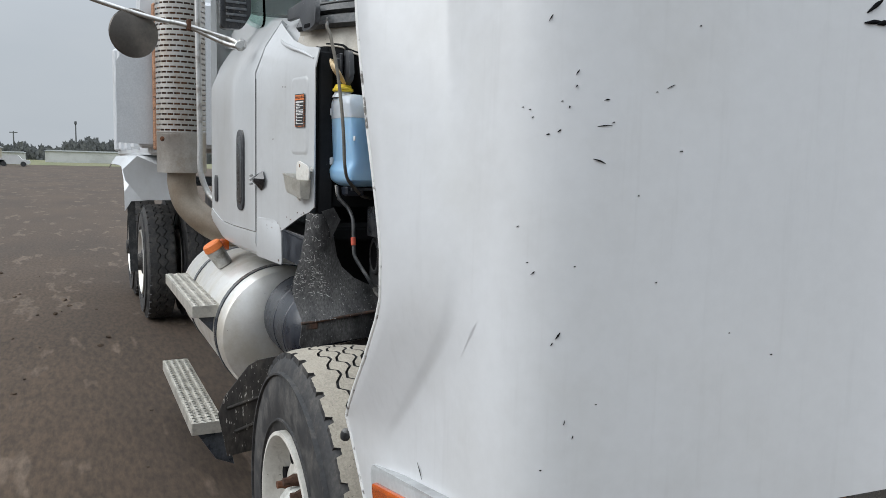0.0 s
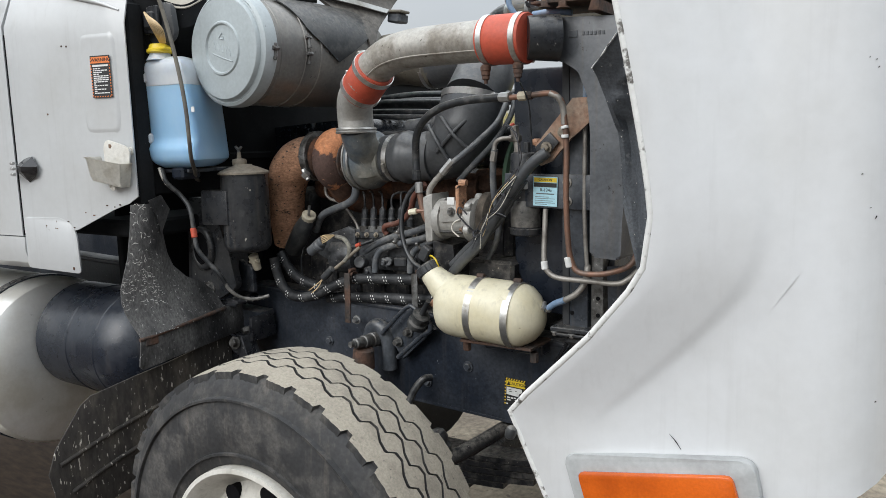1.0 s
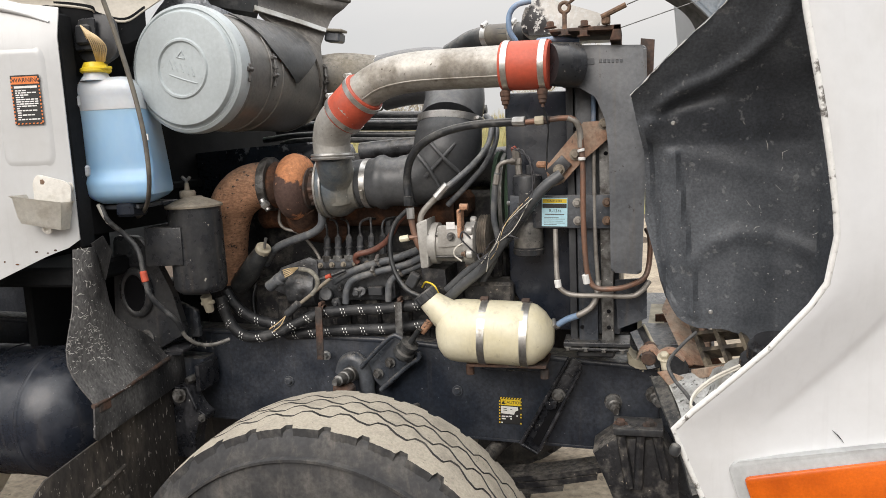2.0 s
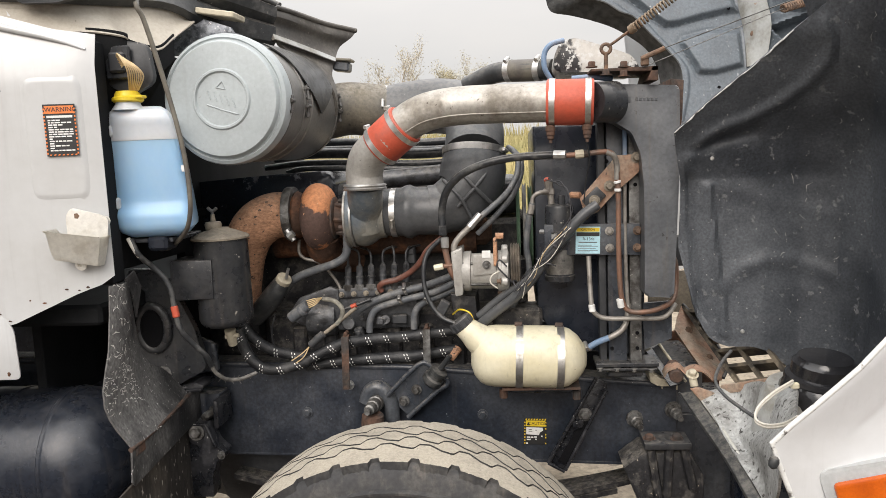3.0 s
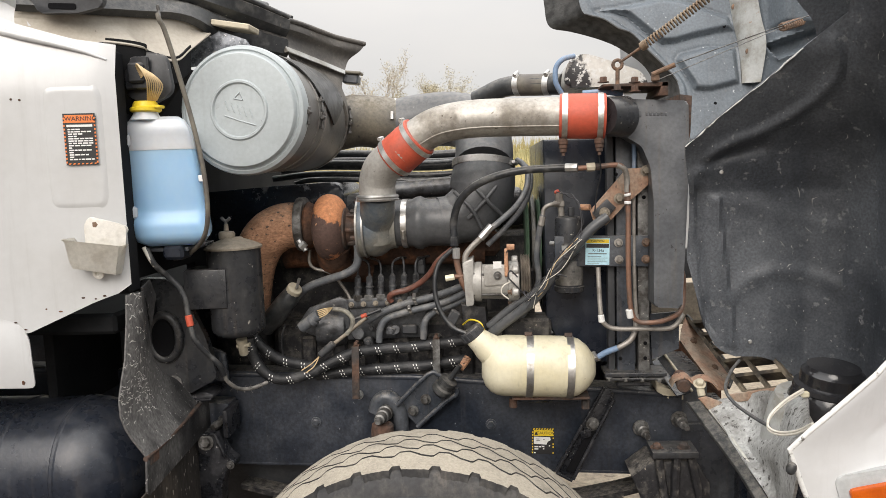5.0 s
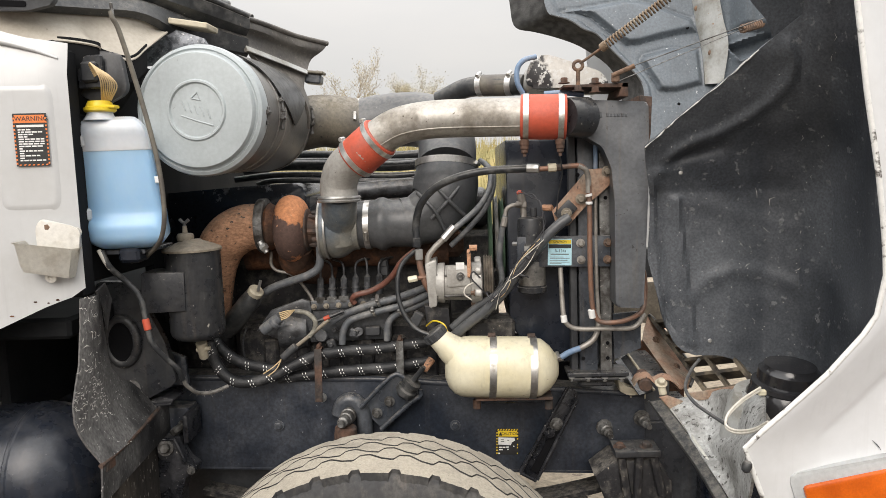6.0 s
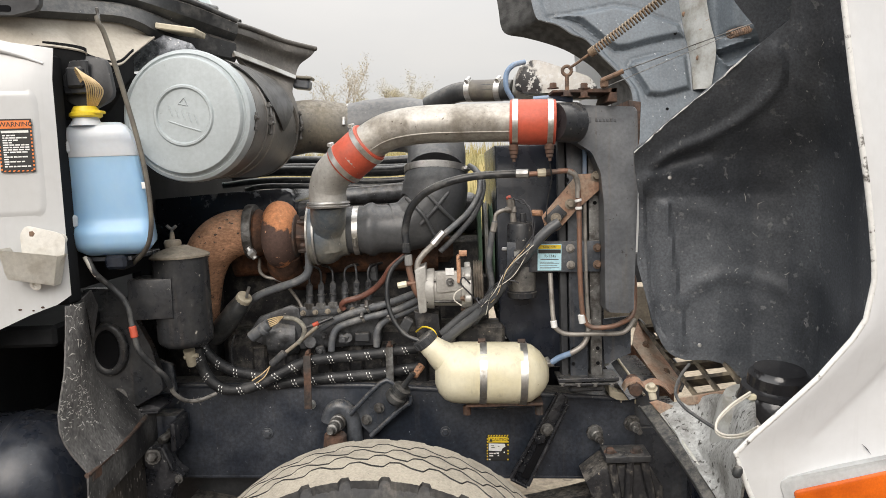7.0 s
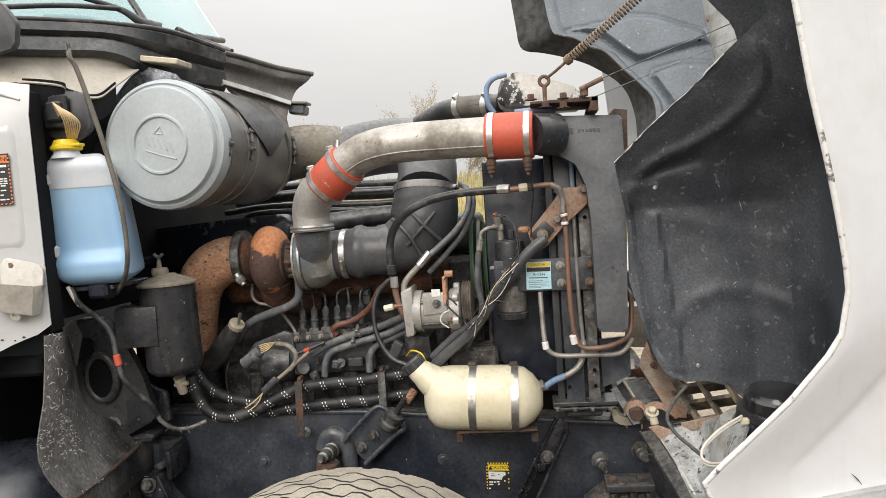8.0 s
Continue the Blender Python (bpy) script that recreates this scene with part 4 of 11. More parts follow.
def build_cab():
    xs = list(np.linspace(-2.95, -3.425, 16))
    bm = bmesh.new()
    side_skin(bm, lambda x: (float(np.interp(-x, (2.95, 2.985, 3.03, 3.212, 3.425), (1.50, 1.475, 1.462, 1.382, 1.372))), float(np.interp(-x, (2.95, 3.05, 3.2, 3.43), (2.14, 2.155, 2.20, 2.31)))), xs, 0.006)
    cowl = part("cowl_side", bm, DIMMED_WHITE, cab)
    bm = bmesh.new()
    xs = list(np.linspace(-3.435, -4.42, 20))
    side_skin(bm, lambda x: (1.362 + 0.06 * max(0, -x - 4.2), 2.32), xs, 0.03)
    door = part("door", bm, DIMMED_WHITE, cab, "closed white door with a black pull handle")
    # black pull handle in a recess
    y = cab_y(-3.63)
    bm = bmesh.new()
    prism(bm, rounded([(-3.745, 1.445), (-3.595, 1.445), (-3.595, 1.83), (-3.745, 1.83)], 0.06, 6), at_y(y - 0.008), 0.014, 0.003)
    handle = part("handle", bm, BLACK_PLASTIC, door, "black plastic recessed pull handle")
    bm = bmesh.new()
    prism(bm, rounded([(-3.720, 1.475), (-3.620, 1.475), (-3.620, 1.80), (-3.720, 1.80)], 0.04, 5), at_y(y - 0.010), 0.004, 0.001)
    part("pull", bm, CANISTER, handle)
    bm = bmesh.new()
    prism(bm, rounded([(-4.30, 1.455), (-4.22, 1.455), (-4.22, 1.60), (-4.30, 1.60)], 0.025, 4), at_y(cab_y(-4.25) - 0.008), 0.012, 0.003)
    part("vent", bm, BLACK_PLASTIC, door)
    # window of the door with its black gasket
    bm = bmesh.new()
    prism(bm, rounded([(-3.75, 2.345), (-4.36, 2.345), (-4.36, 2.95), (-3.86, 2.95)], 0.06, 5), at_y(0.90), 0.012)
    part("window", bm, GLASS, cab)
    bm = bmesh.new()
    rows = [[(-4.42 - 0.14 * math.sin(a), 0.76 + 0.14 * (1 - math.cos(a)), z) for z in (1.40, 1.8, 2.2, 2.6, 3.05)] for a in np.linspace(0, math.pi / 2, 8)]
    rows += [[(-4.56, y, z) for z in (1.40, 1.8, 2.2, 2.6, 3.05)] for y in (1.5, 2.3, 3.0)]
    sheet(bm, rows, 0.03)
    part("back_wall", bm, DIMMED_WHITE, cab)
    bm = bmesh.new()
    box(bm, (-4.0, 1.9, 3.06), (1.15, 2.2, 0.08), bevel=0.03, seg=3)
    part("roof", bm, DIMMED_WHITE, cab)
    bm = bmesh.new()
    box(bm, (-3.78, 1.9, 1.38), (1.5, 1.86, 0.06), bevel=0.01)
    part("floor_pan", bm, FIREWALL, cab)
    bm = bmesh.new()
    box(bm, (-3.72, 2.98, 1.75), (1.4, 0.04, 0.9), bevel=0.01)
    part("far_side", bm, DIMMED_WHITE, cab)
    # rocker trim and the small skirt panel
    bm = bmesh.new()
    sheet(bm, [[(x, cab_y(x) + dy, 1.358 + 0.16 * max(0, -x - 4.1) - dz * (1 - 0.5 * max(0, -x - 4.1))) for dy, dz in ((0.006, 0.0), (0.004, 0.045), (0.014, 0.085), (0.045, 0.108), (0.12, 0.115))] for x in np.linspace(-3.425, -4.42, 12)], 0.01)
    part("rocker", bm, DIMMED_WHITE, cab)
    bm = bmesh.new()
    prism(bm, rounded([(-3.205, 1.232), (-3.43, 1.250), (-3.43, 1.430), (-3.275, 1.428), (-3.228, 1.408), (-3.210, 1.37)], 0.016, 3),
          Matrix.Translation((-3.212, 0.851, 0)) @ Matrix.Rotation(radians(16), 4, "Z") @ Matrix.Translation((3.212, 0, 0)) @ SIDE, 0.006, 0.001)
    skirt = part("skirt_panel", bm, DIMMED_WHITE, cab)
    for x, z in ((-3.255, 1.405), (-3.235, 1.250)):
        bolt(skirt, (x, 0.852, z), (0, -1, 0), 0.007, 0.005, RUST_DARK)
    bm = bmesh.new()
    sheet(bm, [[(-3.425 - 0.004 * q, cab_y(-3.43) - 0.001, z) for z in (1.365, 1.7, 2.05)] for q in (0, 1)], 0.004)
    part("door_seam", bm, HOLE, cab)


build_cab()


def build_firewall():
    wall = thing("firewall", (-2.99, 1.9, 1.1), "black engine bay firewall under a cream cowl panel", "firewall")
    bm = bmesh.new()
    prism(bm, [(0.94, 2.15), (0.94, 1.50), (1.44, 1.50), (1.44, 1.09), (2.96, 1.09), (2.96, 2.15)], at_x(-3.015), 0.03, 0.004)
    part("panel", bm, FIREWALL, wall)
    bm = bmesh.new()
    box(bm, (-2.99, 0.975, 1.80), (0.05, 0.06, 0.66), bevel=0.006)
    part("side_return", bm, FIREWALL, wall)
    for z in (1.30, 1.62, 1.95):
        bm = bmesh.new()
        box(bm, (-2.98, 2.19 if z < 1.4 else 1.95, z), (0.02, 1.42 if z < 1.4 else 1.9, 0.03), bevel=0.006)
        part("pressed_rib", bm, FIREWALL, wall)
    # near-black panel added to stand in for the shade behind the cab mount
    bm = bmesh.new()
    box(bm, (-3.30, 1.27, 1.30), (0.03, 0.40, 0.46), bevel=0.005)
    part("toe_board", bm, FIREWALL, wall)


build_firewall()


# ---- the tilted hood ----
LIP = ((0.96, -1.27, 0.545), (1.03, -1.30, 0.535), (1.12, -1.335, 0.525), (1.185, -1.359, 0.515), (1.26, -1.283, 0.504), (1.34, -1.203, 0.495), (1.45, -1.113, 0.487),
       (1.55, -1.098, 0.480), (1.65, -1.111, 0.472), (1.75, -1.128, 0.464), (1.9, -1.157, 0.457), (2.1, -1.185, 0.454), (2.4, -1.21, 0.450), (2.6, -1.225, 0.448))


def lip_at(z):
    zs = [q[0] for q in LIP]
    return float(np.interp(z, zs, [q[1] for q in LIP])), float(np.interp(z, zs, [q[2] for q in LIP]))


def bottom_z(x, y):
    """The lower edge of the tilted hood, which was its front edge."""
    a = float(np.interp(x, (-1.3, -1.1, -0.9, -0.75, -0.6), (0.97, 0.985, 1.07, 1.165, 1.24)))
    return a


hood = thing("tilted_hood", (-0.9, 1.9, 1.0), "white fibreglass hood tilted forward, chipped and stained, with black wheel liner", "truck hood")


def fender_plan(z):
    """The outside of the fender at a height, from the wheel arch lip round to the front."""
    lx, ly = lip_at(z)
    g = 0.545 - ly
    # a flat flare that ends in a crease low down and runs out smooth higher up
    soft = min(max((z - 1.42) / 0.30, 0.0), 1.0)
    flare = zip((0.0, 0.006, 0.03, 0.075, 0.115, 0.135, 0.146, 0.155, 0.170), (0.0, -0.02, 0.098, 0.37, 0.61, 0.725, 0.80, 0.895, 0.97), (0.0, -0.02, 0.10, 0.40, 0.66, 0.78, 0.86, 0.92, 0.98))
    pts = [(lx + dx, ly + g * (a + (b - a) * soft)) for dx, a, b in flare]
    pts += [(min(lx + 0.215, -0.912), 0.5475)]
    pts += [(-0.90, 0.552), (-0.865, 0.556), (-0.835, 0.568), (-0.81, 0.588), (-0.792, 0.615), (-0.78, 0.65), (-0.765, 0.71), (-0.74, 0.80), (-0.705, 0.92), (-0.67, 1.03), (-0.63, 1.11),
            (-0.55, 1.17), (-0.42, 1.21), (-0.30, 1.24), (-0.22, 1.30), (-0.19, 1.45), (-0.18, 1.9)]
    return pts


def build_hood():
    zs = list(np.linspace(0.0, 1.0, 40))
    n = len(fender_plan(1.5))
    rows = []
    for k in range(n):
        row = []
        for s in zs:
            z = 0.96 + s * 1.64
            x, y = fender_plan(z)[k]
            b = bottom_z(x, y)
            z2 = max(z, b)
            if z2 > z:
                x, y = fender_plan(z2)[k]
            z2 = b + s * (2.6 - b)
            x, y = fender_plan(z2)[k]
            row.append((x, y, z2))
        rows.append(row)
    bm = bmesh.new()
    sheet(bm, rows, -0.008)
    skin = part("fender", bm, WHITE, hood, "white fender skin with chips and scuffs", smooth=50)
    far = [[(x, (4.02 - y if y < 1.6 else 1.9), z) for x, y, z in row] for row in rows]
    bm = bmesh.new()
    sheet(bm, far, 0.008)
    part("far_fender", bm, WHITE, hood, smooth=50)
    # worn rim of the wheel arch
    bm = bmesh.new()
    tube(bm, [(lip_at(z)[0] - 0.001, lip_at(z)[1] + 0.002, z) for z in np.linspace(0.98, 2.55, 40)], 0.0055, 6, 1, smooth=False)
    part("arch_rim", bm, WORN_EDGE, hood, "chipped white rim of the wheel arch")
    # black wheel liner
    plan = [(0.012, 0.012), (0.05, 0.04), (0.10, 0.10), (0.125, 0.20), (0.125, 0.32), (0.10, 0.43), (0.05, 0.50), (-0.03, 0.535), (-0.13, 0.545), (-0.24, 0.54), (-0.345, 0.525)]
    rows = []
    for k, (dx, dy) in enumerate(plan):
        x_side = -1.105 + dx
        lo = float(np.interp(x_side, (-1.46, -1.40, -1.33, -1.2, -1.15, -1.1), (1.36, 1.30, 1.27, 1.25, 1.17, 1.13))) if k > 5 else (1.40, 1.33, 1.25, 1.17, 1.12, 1.11)[k]
        hi = float(np.interp(x_side, (-1.46, -1.44, -1.37, -1.28, -1.15, -1.05), (1.80, 1.84, 1.89, 1.965, 2.055, 2.14))) if k > 5 else 2.6
        row = []
        for s in np.linspace(0, 1, 96):
            z = lo + s * (hi - lo)
            if k < 3:
                lx, ly = lip_at(max(z, 1.2))
                w = 1 - k / 3
                x, y = w * lx + (1 - w) * -1.10 + dx, w * ly + (1 - w) * 0.485 + dy
            else:
                x, y = -1.105 + dx, 0.485 + dy
            bulge = 0.010 * noise.noise(Vector((x * 5, y * 5, z * 4)))
            torn = 0.012 * noise.noise(Vector((k * 3.1, 0, 4.0))) if s > 0.97 and k > 5 else 0
            back = (0, 0, 0, 0, 0, 0, 0, -0.005, -0.017, 0.02, 0.055)[k] * min(max((1.85 - z) / 0.45, 0.0), 1.0)
            row.append((x + bulge, y + back, z + torn))
        rows.append(row)
    fine = []
    for a, b in zip(rows, rows[1:]):
        for t in np.linspace(0, 1, 9)[:-1]:
            fine.append([tuple(Vector(p).lerp(Vector(q), t)) for p, q in zip(a, b)])
    fine.append(rows[-1])
    # its lower back corner is cut round
    for k, row in enumerate(fine[57:]):
        lo, hi = row[0][2], row[-1][2]
        drawn = 0.018 * k / 23
        cut = float(np.interp(row[0][0] + drawn, (-1.452, -1.430, -1.394, -1.378, -1.3635, -1.341, -1.309, -1.25, -1.21, -1.18, -1.15, -1.12), (1.62, 1.50, 1.358, 1.308, 1.2765, 1.255, 1.244, 1.248, 1.236, 1.21, 1.18, 1.145)))
        row[:] = [(x + drawn * min(2.2 * (hi - z) / (hi - lo), 1.0), y, cut + (z - lo) / (hi - lo) * (hi - cut)) for x, y, z in row]
    # beads and folds pressed into the plastic: a line in the (x, z) plane, its width and how far it stands out
    presses = (
        ([(-1.43, 1.70), (-1.424, 1.738), (-1.373, 1.801), (-1.331, 1.826), (-1.247, 1.852), (-1.18, 1.889), (-1.123, 1.929), (-1.087, 1.974), (-1.076, 2.015), (-1.09, 2.074)], 0.015, 0.014),
        ([(-1.40, 1.77), (-1.33, 1.795), (-1.24, 1.815)], 0.014, -0.012),
        ([(-1.363, 1.675), (-1.342, 1.479), (-1.316, 1.277)], 0.010, 0.016),
        ([(-1.41, 1.70), (-1.395, 1.50), (-1.375, 1.33)], 0.010, -0.016),
        ([(-1.363, 1.682), (-1.175, 1.629), (-1.0, 1.575)], 0.022, 0.004),
        ([(-1.327, 1.405), (-1.283, 1.458), (-1.216, 1.484), (-1.147, 1.478), (-1.069, 1.445), (-1.033, 1.40)], 0.020, 0.008),
    )

    def pressed(x, z):
        out = 0.0
        for line, wide, tall in presses:
            best = 9.0
            for (ax, az), (bx, bz) in zip(line, line[1:]):
                ux, uz = bx - ax, bz - az
                t = min(max(((x - ax) * ux + (z - az) * uz) / (ux * ux + uz * uz), 0.0), 1.0)
                best = min(best, math.hypot(x - ax - t * ux, z - az - t * uz))
            if best < 4 * wide:
                out += tall * math.exp(-(best / wide) ** 2)
        return out

    wall = lambda y: min(max((y - 0.90) / 0.08, 0.0), 1.0)

    def scaled_from_eye(x, y, z):
        """Scale the liner's back out from the camera's eye: deep low down, nearer towards its top."""
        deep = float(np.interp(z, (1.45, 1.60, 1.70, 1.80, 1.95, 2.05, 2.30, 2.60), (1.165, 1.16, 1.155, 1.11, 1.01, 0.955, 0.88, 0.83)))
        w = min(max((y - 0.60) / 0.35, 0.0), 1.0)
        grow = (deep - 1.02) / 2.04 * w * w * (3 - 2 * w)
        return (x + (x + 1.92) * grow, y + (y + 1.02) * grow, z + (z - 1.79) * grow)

    fine = [[scaled_from_eye(x, y - pressed(x, z) * wall(y), z) for x, y, z in row] for row in fine]
    torn_edge = [Vector(row[-1]) for row in fine[57:]]
    bm = bmesh.new()
    sheet(bm, fine, 0.006)
    liner = part("wheel_liner", bm, LINER, hood, "black plastic wheel liner speckled with dried mud")
    rnd = random.Random(23)
    bm = bmesh.new()
    flecks(bm, fine, 100, (0.002, 0.005), (0.0015, 0.003), rnd, (-0.4, -1, 0), 0.002)
    flecks(bm, [row[4:60] for row in fine[34:]], 70, (0.002, 0.006), (0.0015, 0.003), rnd, (-0.4, -1, 0), 0.002)
    flecks(bm, [row[10:70] for row in fine[20:64]], 26, (0.012, 0.035), (0.0008, 0.0018), rnd, (-0.4, -1, 0), 0.002)
    tagged(part("scuff", bm, SPLASH_PALE, liner, "pale specks and scuffs", smooth=0), kind="stuff")
    bm = bmesh.new()
    rows = []
    for z in np.linspace(1.99, 2.46, 22):
        x0 = float(np.interp(z, (1.99, 2.057, 2.115, 2.18, 2.46), (-1.095, -1.137, -1.164, -1.228, -1.50))) + 0.004 * noise.noise(Vector((0, 0, z * 22)))
        y0 = float(np.interp(z, (1.99, 2.057, 2.18, 2.46), (0.985, 0.953, 0.90, 0.81)))
        rows.append([(x, y0, z) for x in np.linspace(x0, -0.95, 8)])
    sheet(bm, rows)
    part("liner_corner", bm, LINER, liner)
    bm = bmesh.new()
    rnd = random.Random(31)
    tube(bm, [q + Vector((rnd.uniform(-1, 1), -3.0, rnd.uniform(-1, 1))) * 0.0015 for q in torn_edge], 0.0028, 5, 1, smooth=False, radii=[0.0005 + 0.0022 * rnd.random() ** 2 for _ in torn_edge])
    part("torn_edge", bm, WORN_EDGE, liner, "frayed pale edge of the liner")
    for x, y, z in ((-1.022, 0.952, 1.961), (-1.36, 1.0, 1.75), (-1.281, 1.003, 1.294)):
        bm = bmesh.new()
        lathe(bm, scaled_from_eye(x, y, z), (-0.3, -1, 0), [(0, 0.006), (0.004, 0.006), (0.006, 0.004)], 10)
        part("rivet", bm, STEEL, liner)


build_hood()


def build_marker_lamp():
    lamp = thing("marker_lamp", (-1.1, 0.545, 1.0), "amber turn signal in a grey bezel on the fender", "lamp")
    bm = bmesh.new()
    prism(bm, rounded([(-1.264, 1.116), (-1.222, 0.975), (-0.922, 1.025), (-0.952, 1.17)], 0.02, 4), at_y(0.530), 0.02, 0.004)
    part("bezel", bm, LAMP_GREY, lamp)
    bm = bmesh.new()
    prism(bm, rounded([(-1.235, 1.091), (-1.205, 0.995), (-0.952, 1.045), (-0.981, 1.142)], 0.012, 3), at_y(0.521), 0.012, 0.004)
    part("lens", bm, AMBER, lamp, "amber plastic lens")


build_marker_lamp()




# ---- the engine bay ----
def hose(name, label, pts, r, mat, category="hose", seg=10, clamps=(), steps=8, radii=None, group=""):
    """A hose or line as a thing of its own, with bands where clamps name a share of its length."""
    h = thing(name, pts[0], label, category, group)
    bm = bmesh.new()
    tube(bm, pts, r, seg, steps, radii=radii)
    body = part("tube", bm, mat, h)
    path = smooth_path(pts, steps)
    for share, w in clamps:
        i = min(max(int(share * (len(path) - 1)), 1), len(path) - 2)
        clamp_band(body, path[i], path[i + 1] - path[i - 1], r, w, CHROME, (0, -0.6, 1))
    return h


def nut(parent, a, b, r, mat, name="fitting", seg=8):
    bm = bmesh.new()
    cyl(bm, a, b, r, seg=seg, bevel=0.0015)
    return part(name, bm, mat, parent)


def lerp(a, b, t):
    return tuple(Vector(a).lerp(Vector(b), t))


GALV = material("mottled_galvanised_steel", (0.27, 0.29, 0.32), 0.4, 0.35, second=(0.10, 0.11, 0.125), scale=42, cover=0.52, sharp=0.16, grain=0.2, third=(0.55, 0.56, 0.57), scale3=80, cover3=0.64)


def build_air_cleaner():
    ac = thing("air_cleaner", (-2.67, 1.4, 1.79), "round grey air cleaner canister with an embossed lid", "air cleaner")
    o, d = Vector((-2.672, 1.10, 1.968)), Vector((0.045, 1, 0.0)).normalized()
    R = 0.176
    bm = bmesh.new()
    lathe(bm, o, d, [(0.02, R - 0.004), (0.05, R), (0.17, R), (0.172, R + 0.003), (0.186, R + 0.003), (0.188, R), (0.52, R), (0.522, R + 0.003), (0.54, R + 0.003), (0.545, R), (0.60, R - 0.01), (0.62, R - 0.05)], 64)
    body = part("canister", bm, AC_BODY, ac, "dark grey painted steel canister")
    bm = bmesh.new()
    lathe(bm, o, d, [(0.040, R + 0.002), (0.040, R + 0.008), (0.010, R + 0.009), (-0.004, R + 0.005), (-0.010, R - 0.004), (-0.006, R - 0.008), (-0.009, R - 0.012), (-0.020, 0.161), (-0.023, 0.158), (-0.024, 0.150),
                     (-0.026, 0.086), (-0.031, 0.082), (-0.031, 0.077), (-0.025, 0.073), (-0.026, 0.004)], 72)
    lid = part("lid", bm, GREY_LID, ac, "pale grey lid with raised rings")
    # raised plain maker's mark
    _, s, u = axes(d)
    face = o - d * 0.0258
    slant = [((q, 0.012 - 0.35 * q), (q + 0.007, -0.012 - 0.35 * q)) for q in (-0.036, -0.020, -0.004, 0.012, 0.028)]
    for pts in slant + [((-0.040, -0.012), (0.0, -0.027), (0.042, -0.040)), ((-0.012, 0.030), (0.004, 0.044), (0.012, 0.024), (-0.012, 0.030))]:
        bm = bmesh.new()
        tube(bm, [face + s * a * 1.1 + u * b * 1.1 for a, b in pts], 0.0022, 6, 1, smooth=False)
        part("raised_mark", bm, GREY_LID, lid)
    # latches and band screws
    for along, ang, size in ((0.03, -6, 1.0), (0.03, 122, 0.8), (0.178, 8, 0.8), (0.178, -8, 1.0), (0.53, 8, 0.8), (0.53, -8, 1.0)):
        a = radians(ang)
        n = s * math.cos(a) + u * math.sin(a)
        t = d.cross(n)
        c = o + d * along + n * (R + 0.010)
        bm = bmesh.new()
        cyl(bm, c - t * 0.026 * size, c + t * 0.026 * size, 0.0045, seg=8, bevel=0.001)
        cyl(bm, c - t * 0.010 - d * 0.012, c - t * 0.010 + d * 0.012, 0.007 * size, seg=8, bevel=0.001)
        cyl(bm, c + t * 0.016, c + t * 0.024, 0.0075, seg=6)
        part("latch", bm, DULL_STEEL, body, "worn steel band latch")
    for along in (0.062, 0.24):
        bm = bmesh.new()
        lathe(bm, o, d, [(along, R - 0.001), (along + 0.003, R + 0.003), (along + 0.008, R + 0.003), (along + 0.011, R - 0.001)], 64, caps=False)
        part("rolled_bead", bm, AC_BODY, body)
    # mounting bracket over the canister
    bm = bmesh.new()
    prism(bm, [(-2.952, 2.125), (-2.893, 2.187), (-2.844, 2.232), (-2.815, 2.238), (-2.719, 2.204), (-2.711, 2.187), (-2.691, 2.181), (-2.603, 2.139), (-2.612, 2.119), (-2.785, 2.136)], at_y(1.31), 0.012, 0.001)
    br = part("mount_bracket", bm, GALV, ac, "scuffed galvanised mounting bracket")
    bm = bmesh.new()
    box(bm, (-2.757, 1.33, 2.246), (0.122, 0.10, 0.018), (0, 10, 0), 0.003)
    part("pad", bm, CREAM_BRACKET, br)
    bm = bmesh.new()
    box(bm, (-2.480, 1.770, 2.122), (0.06, 0.06, 0.035), (0, 8, 0), 0.006)
    br2 = part("mount_bracket", bm, BLACK_PAINT, ac)
    bm = bmesh.new()
    box(bm, (-2.470, 1.762, 2.144), (0.065, 0.06, 0.010), (0, 6, 0), 0.003)
    part("pad", bm, DIPSTICK, br2)
    return ac


build_air_cleaner()


